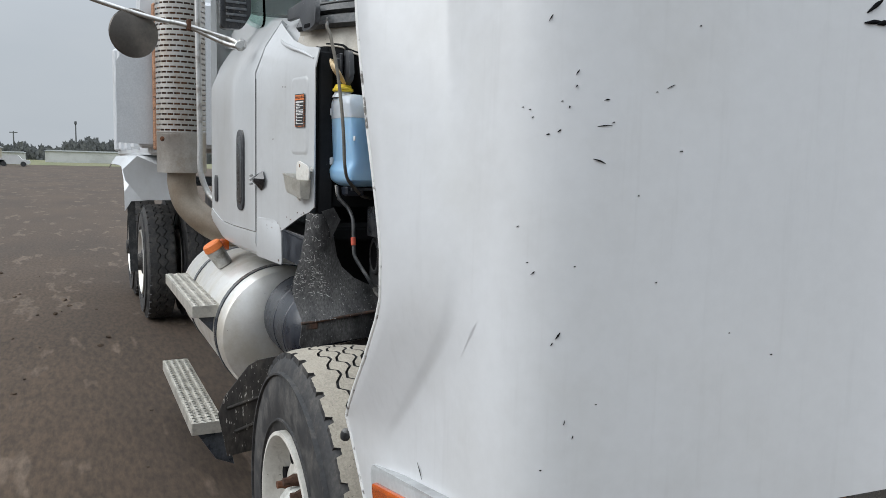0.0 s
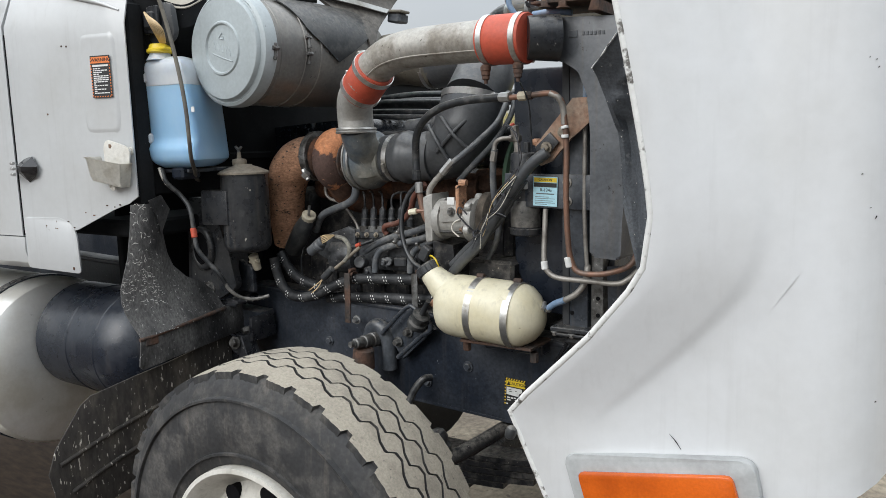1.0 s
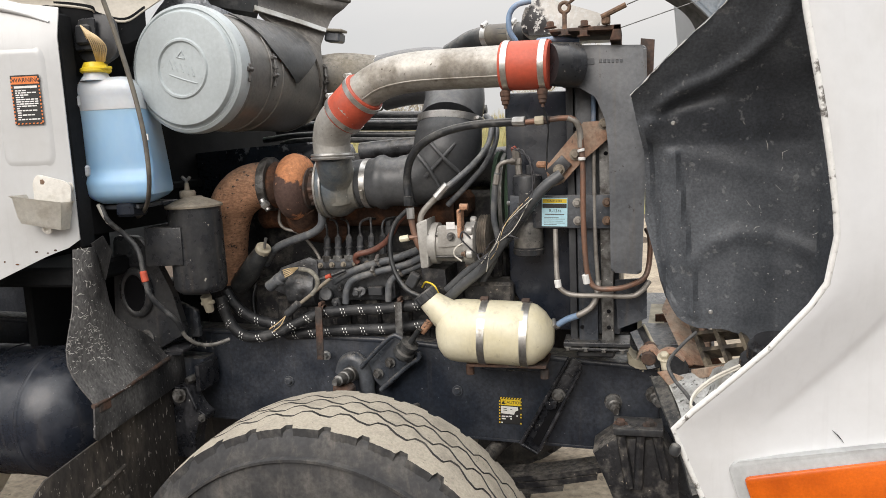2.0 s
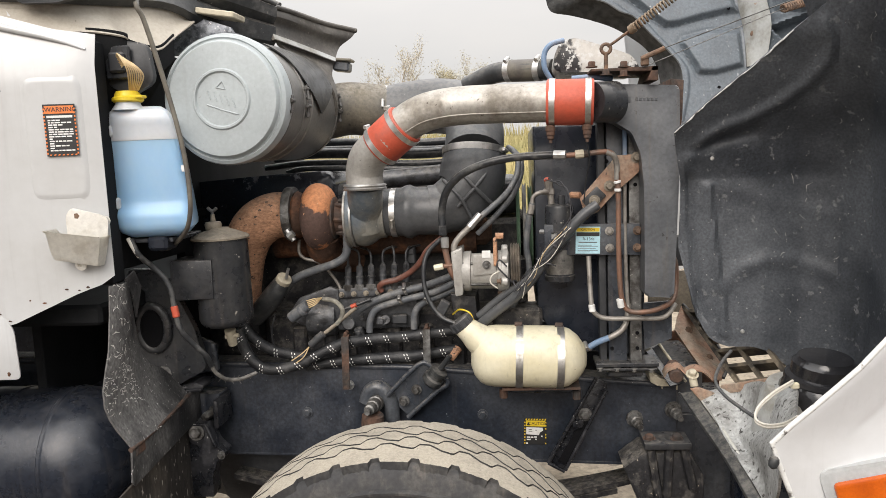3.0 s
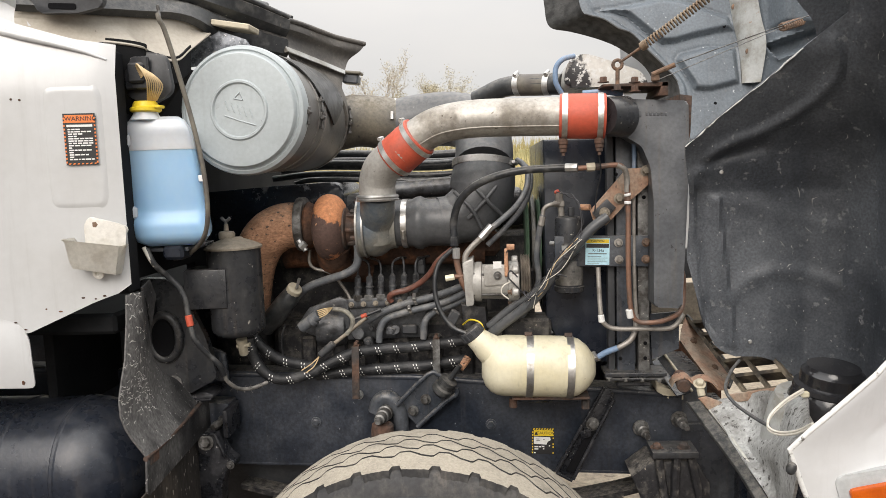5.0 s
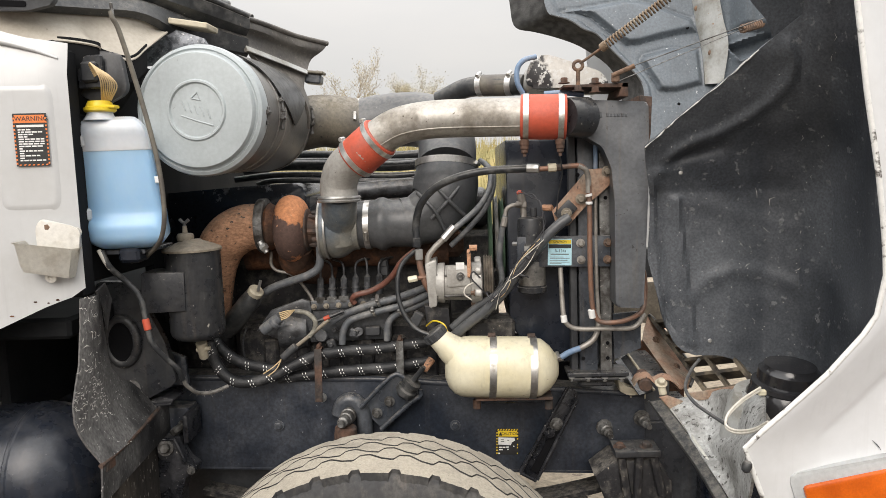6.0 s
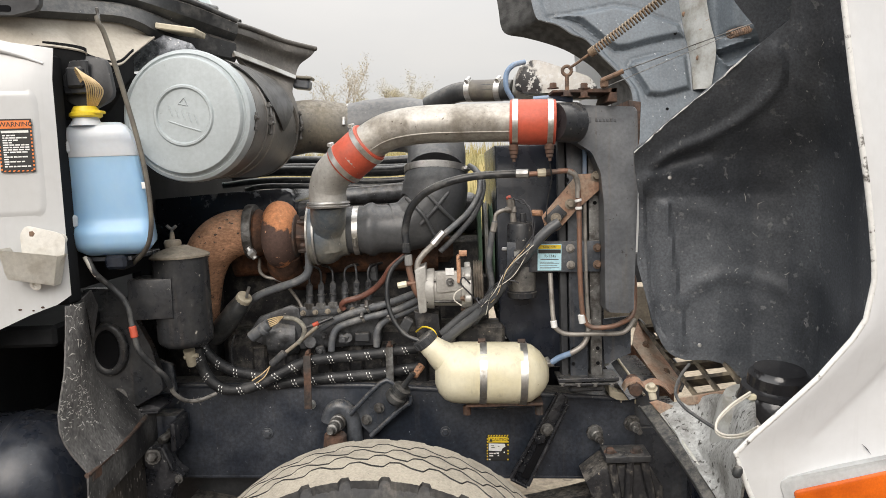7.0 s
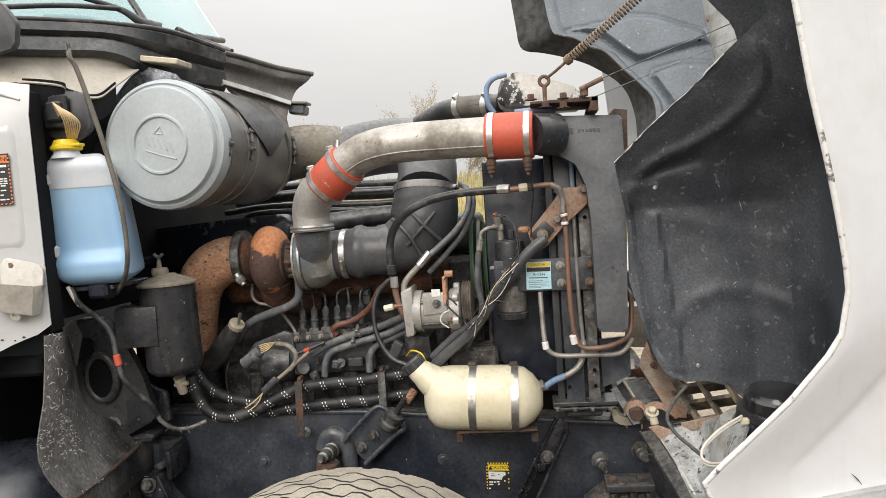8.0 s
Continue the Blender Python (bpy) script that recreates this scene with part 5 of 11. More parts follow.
def build_intake():
    boot = thing("intake_boot", (-2.533, 1.560, 2.164), "black rubber intake boot flaring up to the hood", "rubber boot")
    rows = [[(-2.653, 1.470, 2.293), (-2.605, 1.560, 2.286), (-2.553, 1.660, 2.273), (-2.519, 1.740, 2.267), (-2.435, 1.830, 2.254)],
            [(-2.650, 1.465, 2.268), (-2.600, 1.555, 2.258), (-2.554, 1.655, 2.244), (-2.510, 1.735, 2.235), (-2.453, 1.810, 2.228)],
            [(-2.649, 1.500, 2.248), (-2.606, 1.585, 2.236), (-2.559, 1.675, 2.220), (-2.526, 1.745, 2.207), (-2.491, 1.790, 2.196)],
            [(-2.643, 1.490, 2.205), (-2.608, 1.570, 2.194), (-2.562, 1.660, 2.177), (-2.529, 1.710, 2.164), (-2.499, 1.750, 2.152)],
            [(-2.632, 1.470, 2.186), (-2.599, 1.550, 2.175), (-2.556, 1.640, 2.160), (-2.523, 1.690, 2.147), (-2.496, 1.730, 2.137)],
            [(-2.625, 1.500, 2.175), (-2.602, 1.570, 2.165), (-2.561, 1.650, 2.150), (-2.528, 1.690, 2.136), (-2.503, 1.730, 2.128)],
            [(-2.589, 1.545, 2.132), (-2.566, 1.575, 2.120), (-2.543, 1.620, 2.109), (-2.520, 1.650, 2.099), (-2.501, 1.690, 2.091)],
            [(-2.549, 1.565, 2.068), (-2.536, 1.575, 2.058), (-2.525, 1.600, 2.050), (-2.510, 1.620, 2.044), (-2.501, 1.640, 2.041)],
            [(-2.527, 1.580, 2.000), (-2.523, 1.585, 1.996), (-2.518, 1.595, 1.992), (-2.512, 1.600, 1.990), (-2.508, 1.605, 1.988)],
            [(-2.522, 1.588, 1.946), (-2.521, 1.588, 1.945), (-2.521, 1.590, 1.944), (-2.520, 1.590, 1.944), (-2.520, 1.592, 1.944)]]
    def clear_of_canister(p):
        axis = Vector((-2.672 + 0.045 * (p.y - 1.10), p.y, 1.968))
        away = p - axis
        return axis + away.normalized() * max(away.length, 0.186)

    rows = [smooth_path(r, 4) for r in rows]
    cols = [[clear_of_canister(p) for p in smooth_path([r[i] for r in rows], 3)] for i in range(len(rows[0]))]
    bm = bmesh.new()
    sheet(bm, cols, 0.012)
    part("boot", bm, DUSTY_RUBBER, boot)
    # the boot's pointed skirt, lying on the canister
    o, d = Vector((-2.672, 1.10, 1.968)), Vector((0.045, 1, 0.0)).normalized()
    _, s, u = axes(d)
    skirt = []
    for k in range(13):
        t = k / 12
        ang = 66 - 76 * t
        a0, a1 = float(np.interp(t, (0, 0.62, 1), (0.12, 0.19, 0.318))), float(np.interp(t, (0, 0.62, 1), (0.56, 0.49, 0.326)))
        n = s * math.cos(radians(ang)) + u * math.sin(radians(ang))
        skirt.append([o + d * (a0 + (a1 - a0) * q) + n * (0.181 + 0.006 * math.sin(math.pi * q) * (1 - t)) for q in np.linspace(0, 1, 7)])
    bm = bmesh.new()
    sheet(bm, skirt, 0.004)
    part("skirt", bm, RUBBER, boot, "pointed black skirt over the canister")
    bm = bmesh.new()
    tube(bm, [q + Vector((0.0, 0.0, 0.004)) for q in rows[0]], 0.009, 8, 1, smooth=False)
    part("flange_bead", bm, DUSTY_RUBBER, boot)
    bm = bmesh.new()
    sheet(bm, [[p + Vector((0.004, -0.012, 0)), q + Vector((0.004, -0.012, 0))] for p, q in zip(rows[3], rows[4])], 0.003)
    part("band", bm, STRAP_GREY, boot, "dull grey steel band")
    bm = bmesh.new()
    deep = Vector((-0.16, 0.12, 0.0))
    sheet(bm, [[q, q + deep * 0.5 + Vector((0, 0, 0.012)), q + deep] for q in rows[0]], 0.008)
    part("top_web", bm, DUSTY_RUBBER, boot)
    # black weather seal along the cowl, over a cream panel
    seal = thing("cowl_seal", (-2.866, 1.220, 2.273), "long black rubber seal along the windshield cowl", "rubber seal")
    low = smooth_path([(-3.214, 0.930, 2.242), (-3.063, 0.990, 2.238), (-2.964, 1.090, 2.245), (-2.863, 1.210, 2.247), (-2.797, 1.420, 2.194), (-2.659, 1.520, 2.169)], 5)
    high = smooth_path([(-3.228, 0.960, 2.332), (-3.074, 1.020, 2.336), (-2.972, 1.120, 2.344), (-2.875, 1.250, 2.352), (-2.761, 1.380, 2.345), (-2.638, 1.500, 2.297)], 5)
    bm = bmesh.new()
    sheet(bm, [[a, a.lerp(b, 0.12) + Vector((0.016, -0.016, 0)), a.lerp(b, 0.45) + Vector((0.010, -0.010, 0)), a.lerp(b, 0.55) + Vector((-0.004, 0.004, 0)), a.lerp(b, 0.72) + Vector((0.014, -0.014, 0)), a.lerp(b, 0.92) + Vector((0.012, -0.012, 0)), b, b + Vector((-0.06, 0.05, 0.0))] for a, b in zip(low, high)], 0.006)
    part("lip", bm, RUBBER, seal)
    bm = bmesh.new()
    tube(bm, [q + Vector((0.010, -0.010, 0.004)) for q in high], 0.008, 8, 1, smooth=False)
    part("top_bead", bm, RUBBER, seal)
    under = smooth_path([(-3.198, 0.900, 2.163), (-3.050, 0.960, 2.157), (-2.969, 0.985, 2.153), (-2.908, 1.020, 2.143), (-2.912, 1.050, 2.129), (-2.848, 1.080, 2.113), (-2.834, 1.160, 2.157), (-2.808, 1.250, 2.218)], 5)
    low = [low[0].lerp(low[0], 0)] + [low[int(k)].lerp(low[min(int(k) + 1, 25)], k - int(k)) for k in np.linspace(0.3, 17.0, len(under) - 1)]
    bm = bmesh.new()
    sheet(bm, [[a + Vector((-0.004, 0.004, 0)), a.lerp(b, 0.25) + Vector((-0.012, 0.012, 0)), a.lerp(b, 0.8) + Vector((-0.006, 0.006, 0)), b] for a, b in zip(low, under)], 0.004)
    part("cream_panel", bm, CREAM_PANEL, seal, "grimy cream painted cowl panel")
    bm = bmesh.new()
    sheet(bm, [[q + Vector((-0.002, 0.004, 0.012)), q + Vector((-0.01, 0.012, -0.06)), Vector((-2.985, q.y + 0.06, 1.95)), Vector((-2.985, q.y + 0.06, 1.6))] for q in under[8:31]], 0.004)
    part("bulkhead_edge", bm, FIREWALL, seal, "black bulkhead below the cream panel")
    global WINDSHIELD_BASE
    WINDSHIELD_BASE = [q + Vector((-0.075, 0.065, -0.004)) for q in high[2:21]] + [Vector((-2.844, 1.750, 2.409)), Vector((-2.908, 2.150, 2.481))]


CREAM_PANEL = material("grimy_cream_cowl", (0.42, 0.385, 0.325), 0.5, second=(0.32, 0.285, 0.235), scale=5, cover=0.55, sharp=0.4, third=(0.2, 0.18, 0.15), scale3=40, cover3=0.75)
build_intake()


def build_duct():
    duct = thing("intake_duct", (-2.3, 1.75, 1.99), "big black intake duct from the air cleaner to the turbocharger", "air duct")
    bm = bmesh.new()
    tube(bm, [(-2.541, 1.700, 1.954), (-2.456, 1.740, 1.968), (-2.365, 1.750, 1.957), (-2.295, 1.760, 1.943)], 0.095, 28)
    part("rubber_sleeve", bm, DUSTY_SLEEVE, duct, "smooth black rubber sleeve, brown with dust")
    clamp_band(duct, (-2.322, 1.760, 1.948), (1, 0.02, -0.02), 0.096, 0.016, CHROME, (0, -1, 0.3))
    bm = bmesh.new()
    tube(bm, [(-2.309, 1.760, 1.947), (-2.222, 1.760, 1.960), (-2.117, 1.740, 1.961), (-2.032, 1.680, 1.935), (-1.995, 1.580, 1.871), (-1.995, 1.500, 1.785)], 0.098, 28)
    part("elbow", bm, SLEEVE, duct, "smooth dark grey elbow")
    bm = bmesh.new()
    tube(bm, [(-1.995, 1.500, 1.792), (-1.998, 1.480, 1.738), (-2.009, 1.465, 1.689), (-2.041, 1.450, 1.642), (-2.098, 1.440, 1.615), (-2.143, 1.430, 1.610)], 0.098, 28, radii=[0.1, 0.108, 0.108, 0.098, 0.084, 0.080])
    boot = part("boot", bm, SLEEVE, duct, "black rubber elbow boot with moulded ribs")
    for pts in (((-2.033, 1.360, 1.733), (-1.981, 1.350, 1.675), (-1.939, 1.370, 1.631)), ((-2.088, 1.370, 1.708), (-2.035, 1.340, 1.654), (-2.003, 1.360, 1.589)), ((-1.954, 1.380, 1.721), (-1.990, 1.350, 1.679), (-2.045, 1.345, 1.624))):
        bm = bmesh.new()
        tube(bm, pts, 0.006, 6)
        part("moulded_rib", bm, SLEEVE, boot)
    clamp_band(duct, (-1.995, 1.500, 1.790), (0.05, 0.25, 1), 0.104, 0.022, CHROME, (1, -0.4, 0))
    bm = bmesh.new()
    lathe(bm, (-2.303, 1.430, 1.608), (1, 0, 0), [(0, 0.073), (0.02, 0.076), (0.07, 0.078), (0.085, 0.086), (0.10, 0.088), (0.112, 0.082), (0.125, 0.077), (0.17, 0.078), (0.21, 0.082)], 40)
    part("inlet_sleeve", bm, SLEEVE, duct)
    clamp_band(duct, (-2.256, 1.430, 1.606), (1, 0, 0), 0.078, 0.018, CHROME, (0.2, -1, -0.35))
    return duct


build_duct()


def build_charge_pipe():
    pipe = thing("charge_air_pipe", (-2.0, 1.22, 1.93), "dull metal charge air pipe with red silicone couplers", "pipe")
    R = 0.0555
    main = [(-2.237, 1.235, 1.836), (-2.179, 1.225, 1.882), (-2.127, 1.220, 1.909), (-2.068, 1.215, 1.922), (-1.993, 1.210, 1.927), (-1.878, 1.195, 1.925), (-1.764, 1.180, 1.922)]
    bm = bmesh.new()
    tube(bm, main, R, 28)
    body = part("pipe", bm, PIPE, pipe, "stained aluminised steel tube with a weld seam")
    bm = bmesh.new()
    tube(bm, [(x, y - R * 0.86, z - R * 0.52) for x, y, z in smooth_path(main[1:])], 0.0025, 5, 1, smooth=False)
    part("weld_seam", bm, PIPE, body)
    bm = bmesh.new()
    tube(bm, [(-2.325, 1.305, 1.706), (-2.324, 1.300, 1.748), (-2.306, 1.280, 1.788), (-2.276, 1.260, 1.814), (-2.249, 1.245, 1.830)], R + 0.002, 28)
    elbow = part("elbow", bm, CAST, pipe, "cast aluminium elbow")
    bm = bmesh.new()
    lathe(bm, (-2.326, 1.305, 1.699), (0, 0, 1), [(-0.010, 0.058), (-0.009, 0.066), (-0.004, 0.068), (0.0, 0.064), (0.004, 0.068), (0.009, 0.065), (0.010, 0.058)], 40)
    part("v_band", bm, STEEL, elbow)
    for nm, a, b in (("red_coupler", (-2.268, 1.255, 1.815), (-2.178, 1.225, 1.883)), ("red_coupler", (-1.767, 1.180, 1.922), (-1.637, 1.170, 1.917))):
        bm = bmesh.new()
        L = (Vector(b) - Vector(a)).length
        lathe(bm, a, Vector(b) - Vector(a), [(0, R), (0.0, R + 0.007), (0.003, R + 0.009), (L - 0.003, R + 0.009), (L, R + 0.007), (L, R)], 32)
        c = part(nm, bm, RED_HOSE, pipe, "faded red silicone coupler")
        for t in (0.12, 0.88):
            clamp_band(c, lerp(a, b, t), Vector(b) - Vector(a), R + 0.009, 0.016, CHROME, (-0.6, 0.0, 1) if a[0] < -2 else (0, 1, -0.8))
    for p in ((-1.759, 1.160, 1.858), (-1.658, 1.150, 1.857)):
        bm = bmesh.new()
        lathe(bm, p, (0, 0, -1), [(0, 0.009), (0.006, 0.014), (0.016, 0.014), (0.018, 0.012), (0.028, 0.012), (0.03, 0.010), (0.038, 0.010), (0.042, 0.005), (0.05, 0.005)], 12)
        part("spring_bolt", bm, RUST_BRACKET, pipe, "rusty spring-loaded clamp bolt")
    return pipe


build_charge_pipe()


def build_turbo():
    turbo = thing("turbocharger", (-2.45, 1.42, 1.5), "rust-scaled turbocharger with orange bare iron", "turbocharger")
    X = (1, 0, 0)
    bm = bmesh.new()
    lathe(bm, (-2.550, 1.420, 1.602), X, [(-0.004, 0.058), (-0.004, 0.072), (0.002, 0.087), (0.011, 0.099), (0.023, 0.107), (0.038, 0.111), (0.054, 0.110), (0.069, 0.104), (0.081, 0.094), (0.090, 0.080), (0.095, 0.064)], 48)
    bmesh.ops.scale(bm, vec=(1, 1, 1), verts=bm.verts)
    part("turbine_housing", bm, RUST_TURBO, turbo, "turbine housing of flaking rust and bare orange iron")
    bm = bmesh.new()
    tube(bm, [(-2.498, 1.420, 1.545), (-2.510, 1.460, 1.493), (-2.488, 1.520, 1.459), (-2.422, 1.580, 1.445)], 0.055, 16)
    part("inlet_foot", bm, RUST_DARK, turbo)
    bm = bmesh.new()
    lathe(bm, (-2.465, 1.420, 1.596), X, [(0, 0.062), (0.004, 0.070), (0.014, 0.070), (0.018, 0.060)], 32)
    part("v_clamp", bm, RUST_BRACKET, turbo)
    bm = bmesh.new()
    lathe(bm, (-2.446, 1.420, 1.595), X, [(0, 0.055), (0.012, 0.048), (0.03, 0.045), (0.045, 0.058)], 24)
    for k in range(6):
        a = k * math.pi / 3
        cyl(bm, Vector((-2.446, 1.420, 1.595)) + Vector((0, math.cos(a), math.sin(a))) * 0.052, Vector((-2.415, 1.420, 1.594)) + Vector((0, math.cos(a), math.sin(a))) * 0.052, 0.008, seg=6)
    part("centre_housing", bm, RUST_BRACKET, turbo)
    bm = bmesh.new()
    lathe(bm, (-2.409, 1.420, 1.601), X, [(0, 0.06), (0.0, 0.096), (0.008, 0.1), (0.02, 0.1), (0.026, 0.094), (0.034, 0.098), (0.05, 0.101), (0.07, 0.098), (0.088, 0.088), (0.10, 0.078), (0.115, 0.074), (0.125, 0.074)], 48)
    tube(bm, [(-2.325, 1.305, 1.710), (-2.332, 1.330, 1.665), (-2.342, 1.370, 1.618), (-2.346, 1.390, 1.561)], 0.056, 24)
    part("compressor_housing", bm, TURBO_CAST, turbo, "grey cast compressor housing")
    for dx in (0.004, 0.024):
        bm = bmesh.new()
        lathe(bm, Vector((-2.409, 1.420, 1.601)) + Vector((dx, 0, 0)), X, [(-0.004, 0.098), (-0.003, 0.103), (0.003, 0.103), (0.004, 0.098)], 48, caps=False)
        part("clamp_ring", bm, STEEL, turbo)
    bm = bmesh.new()
    lathe(bm, (-2.469, 1.420, 1.596), X, [(-0.003, 0.072), (-0.002, 0.079), (0.005, 0.080), (0.007, 0.072)], 40, caps=False)
    part("clamp_ring", bm, STEEL, turbo)
    for ang in (20, 80, 140, 200, 260, 320):
        a = radians(ang)
        bolt(turbo, Vector((-2.409, 1.420, 1.601)) + Vector((0.0, math.cos(a), math.sin(a))) * 0.085, (-1, 0, 0), 0.008, 0.014, RUST_BRACKET)
    vc = thing("valve_cover", (-2.628, 1.620, 1.667), "blue-black valve cover with flaking paint", "valve cover")
    bm = bmesh.new()
    prism(bm, rounded([(-3.02, 1.712), (-3.00, 1.726), (-2.739, 1.741), (-2.524, 1.748), (-2.494, 1.720), (-2.501, 1.503), (-3.02, 1.512)], 0.02, 4), at_y(1.60), 0.36, 0.012)
    part("cover", bm, FLAKED, vc)
    ex = thing("exhaust_pipe", (-2.74, 1.42, 1.3), "thick rusty exhaust elbow leaving the turbocharger", "exhaust pipe")
    bm = bmesh.new()
    tube(bm, [(-2.605, 1.420, 1.613), (-2.658, 1.420, 1.611), (-2.704, 1.420, 1.592), (-2.744, 1.420, 1.553), (-2.773, 1.430, 1.487), (-2.795, 1.450, 1.399), (-2.817, 1.480, 1.287)], 0.074, 28, radii=[0.074, 0.076, 0.078, 0.076, 0.07, 0.066, 0.062])
    pipe = part("elbow", bm, RUST, ex, "rusty brown elbow pitted with scale")
    bm = bmesh.new()
    tube(bm, [(x, y - 0.074, z - 0.01) for x, y, z in ((-2.624, 1.420, 1.616), (-2.680, 1.420, 1.612), (-2.729, 1.420, 1.580))], 0.0025, 5)
    part("seam", bm, RUST, pipe)
    bm = bmesh.new()
    lathe(bm, (-2.613, 1.420, 1.615), X, [(0, 0.078), (0.0, 0.087), (0.004, 0.089), (0.024, 0.089), (0.028, 0.087), (0.028, 0.078)], 36)
    band = part("band_clamp", bm, DULL_STEEL, ex, "stained steel band clamp")
    bm = bmesh.new()
    cyl(bm, (-2.595, 1.335, 1.571), (-2.572, 1.335, 1.535), 0.009, seg=8, bevel=0.001)
    cyl(bm, (-2.588, 1.330, 1.547), (-2.571, 1.330, 1.560), 0.012, seg=6)
    part("clamp_bolt", bm, STEEL, band)
    bm = bmesh.new()
    lathe(bm, (-2.589, 1.420, 1.611), X, [(0, 0.070), (0.012, 0.078), (0.02, 0.074), (0.04, 0.064)], 32)
    part("flange", bm, RUST_DARK, ex)


build_turbo()


def build_engine_block():
    eng = thing("engine", (-2.3, 1.85, 1.0), "grimy black diesel engine block under hoses and lines", "engine")
    bm = bmesh.new()
    box(bm, (-2.32, 1.86, 1.28), (0.98, 0.50, 0.56), bevel=0.02)
    part("block", bm, ENGINE, eng)
    bm = bmesh.new()
    box(bm, (-2.34, 1.86, 1.635), (0.98, 0.42, 0.13), bevel=0.03, seg=3)
    part("rocker_cover", bm, CANISTER, eng, "black rocker cover with worn edges")
    bm = bmesh.new()
    tube(bm, [(-2.363, 1.660, 1.707), (-2.261, 1.660, 1.713), (-2.120, 1.660, 1.719), (-2.000, 1.680, 1.708)], 0.032, 16)
    part("manifold", bm, PUMP, eng, "grey-green intake manifold")
    for k in range(6):
        bm = bmesh.new()
        box(bm, (-2.64 + k * 0.13, 1.60, 1.52), (0.085, 0.14, 0.085), bevel=0.02)
        part("exhaust_port", bm, RUST_DARK, eng)
    bm = bmesh.new()
    tube(bm, [(-2.70, 1.555, 1.50), (-2.4, 1.545, 1.505), (-2.0, 1.555, 1.50)], 0.05, 14)
    part("exhaust_manifold", bm, RUST_DARK, eng, "rust-brown exhaust manifold")
    bm = bmesh.new()
    box(bm, (-2.3, 1.58, 1.14), (0.90, 0.16, 0.26), bevel=0.02)
    part("side_cover", bm, ENGINE, eng)
    for k in range(7):
        bm = bmesh.new()
        box(bm, (-2.62 + 0.11 * k, 1.495, 1.12), (0.05, 0.03, 0.20), bevel=0.008)
        part("cover_rib", bm, ENGINE, eng)
    bm = bmesh.new()
    box(bm, (-2.3, 1.86, 0.92), (0.95, 0.36, 0.22), bevel=0.03)
    part("oil_pan", bm, ENGINE, eng)
    # added drum: hides the pale ground below the rail, where only shade belongs
    bm = bmesh.new()
    lathe(bm, (-2.35, 1.85, 0.76), (-1, 0, 0), [(0, 0.2), (0.02, 0.30), (0.06, 0.33), (0.62, 0.33), (0.66, 0.30), (0.80, 0.27), (1.0, 0.2)], 32)
    part("bell_housing", bm, BLACK_PLASTIC, eng, "black drum standing in for the shade under the rail")
    bm = bmesh.new()
    box(bm, (-2.88, 1.86, 1.22), (0.22, 0.62, 0.55), bevel=0.06, seg=3)
    part("bell_housing", bm, ENGINE, eng)
    for z, y, x0, x1, r in ((1.815, 2.02, -2.75, -2.02, 0.014), (1.80, 1.90, -2.8, -2.05, 0.02), (1.765, 1.78, -2.8, -2.02, 0.012), (1.745, 1.72, -2.7, -2.1, 0.010), (1.845, 2.15, -2.9, -2.0, 0.018)):
        bm = bmesh.new()
        tube(bm, [(x0, y, z), ((x0 + x1) / 2 - 0.2, y, z + 0.012), ((x0 + x1) / 2 + 0.2, y + 0.01, z - 0.004), (x1, y, z + 0.006)], r, 8)
        part("top_line", bm, HOSE, eng)
    return eng


build_engine_block()


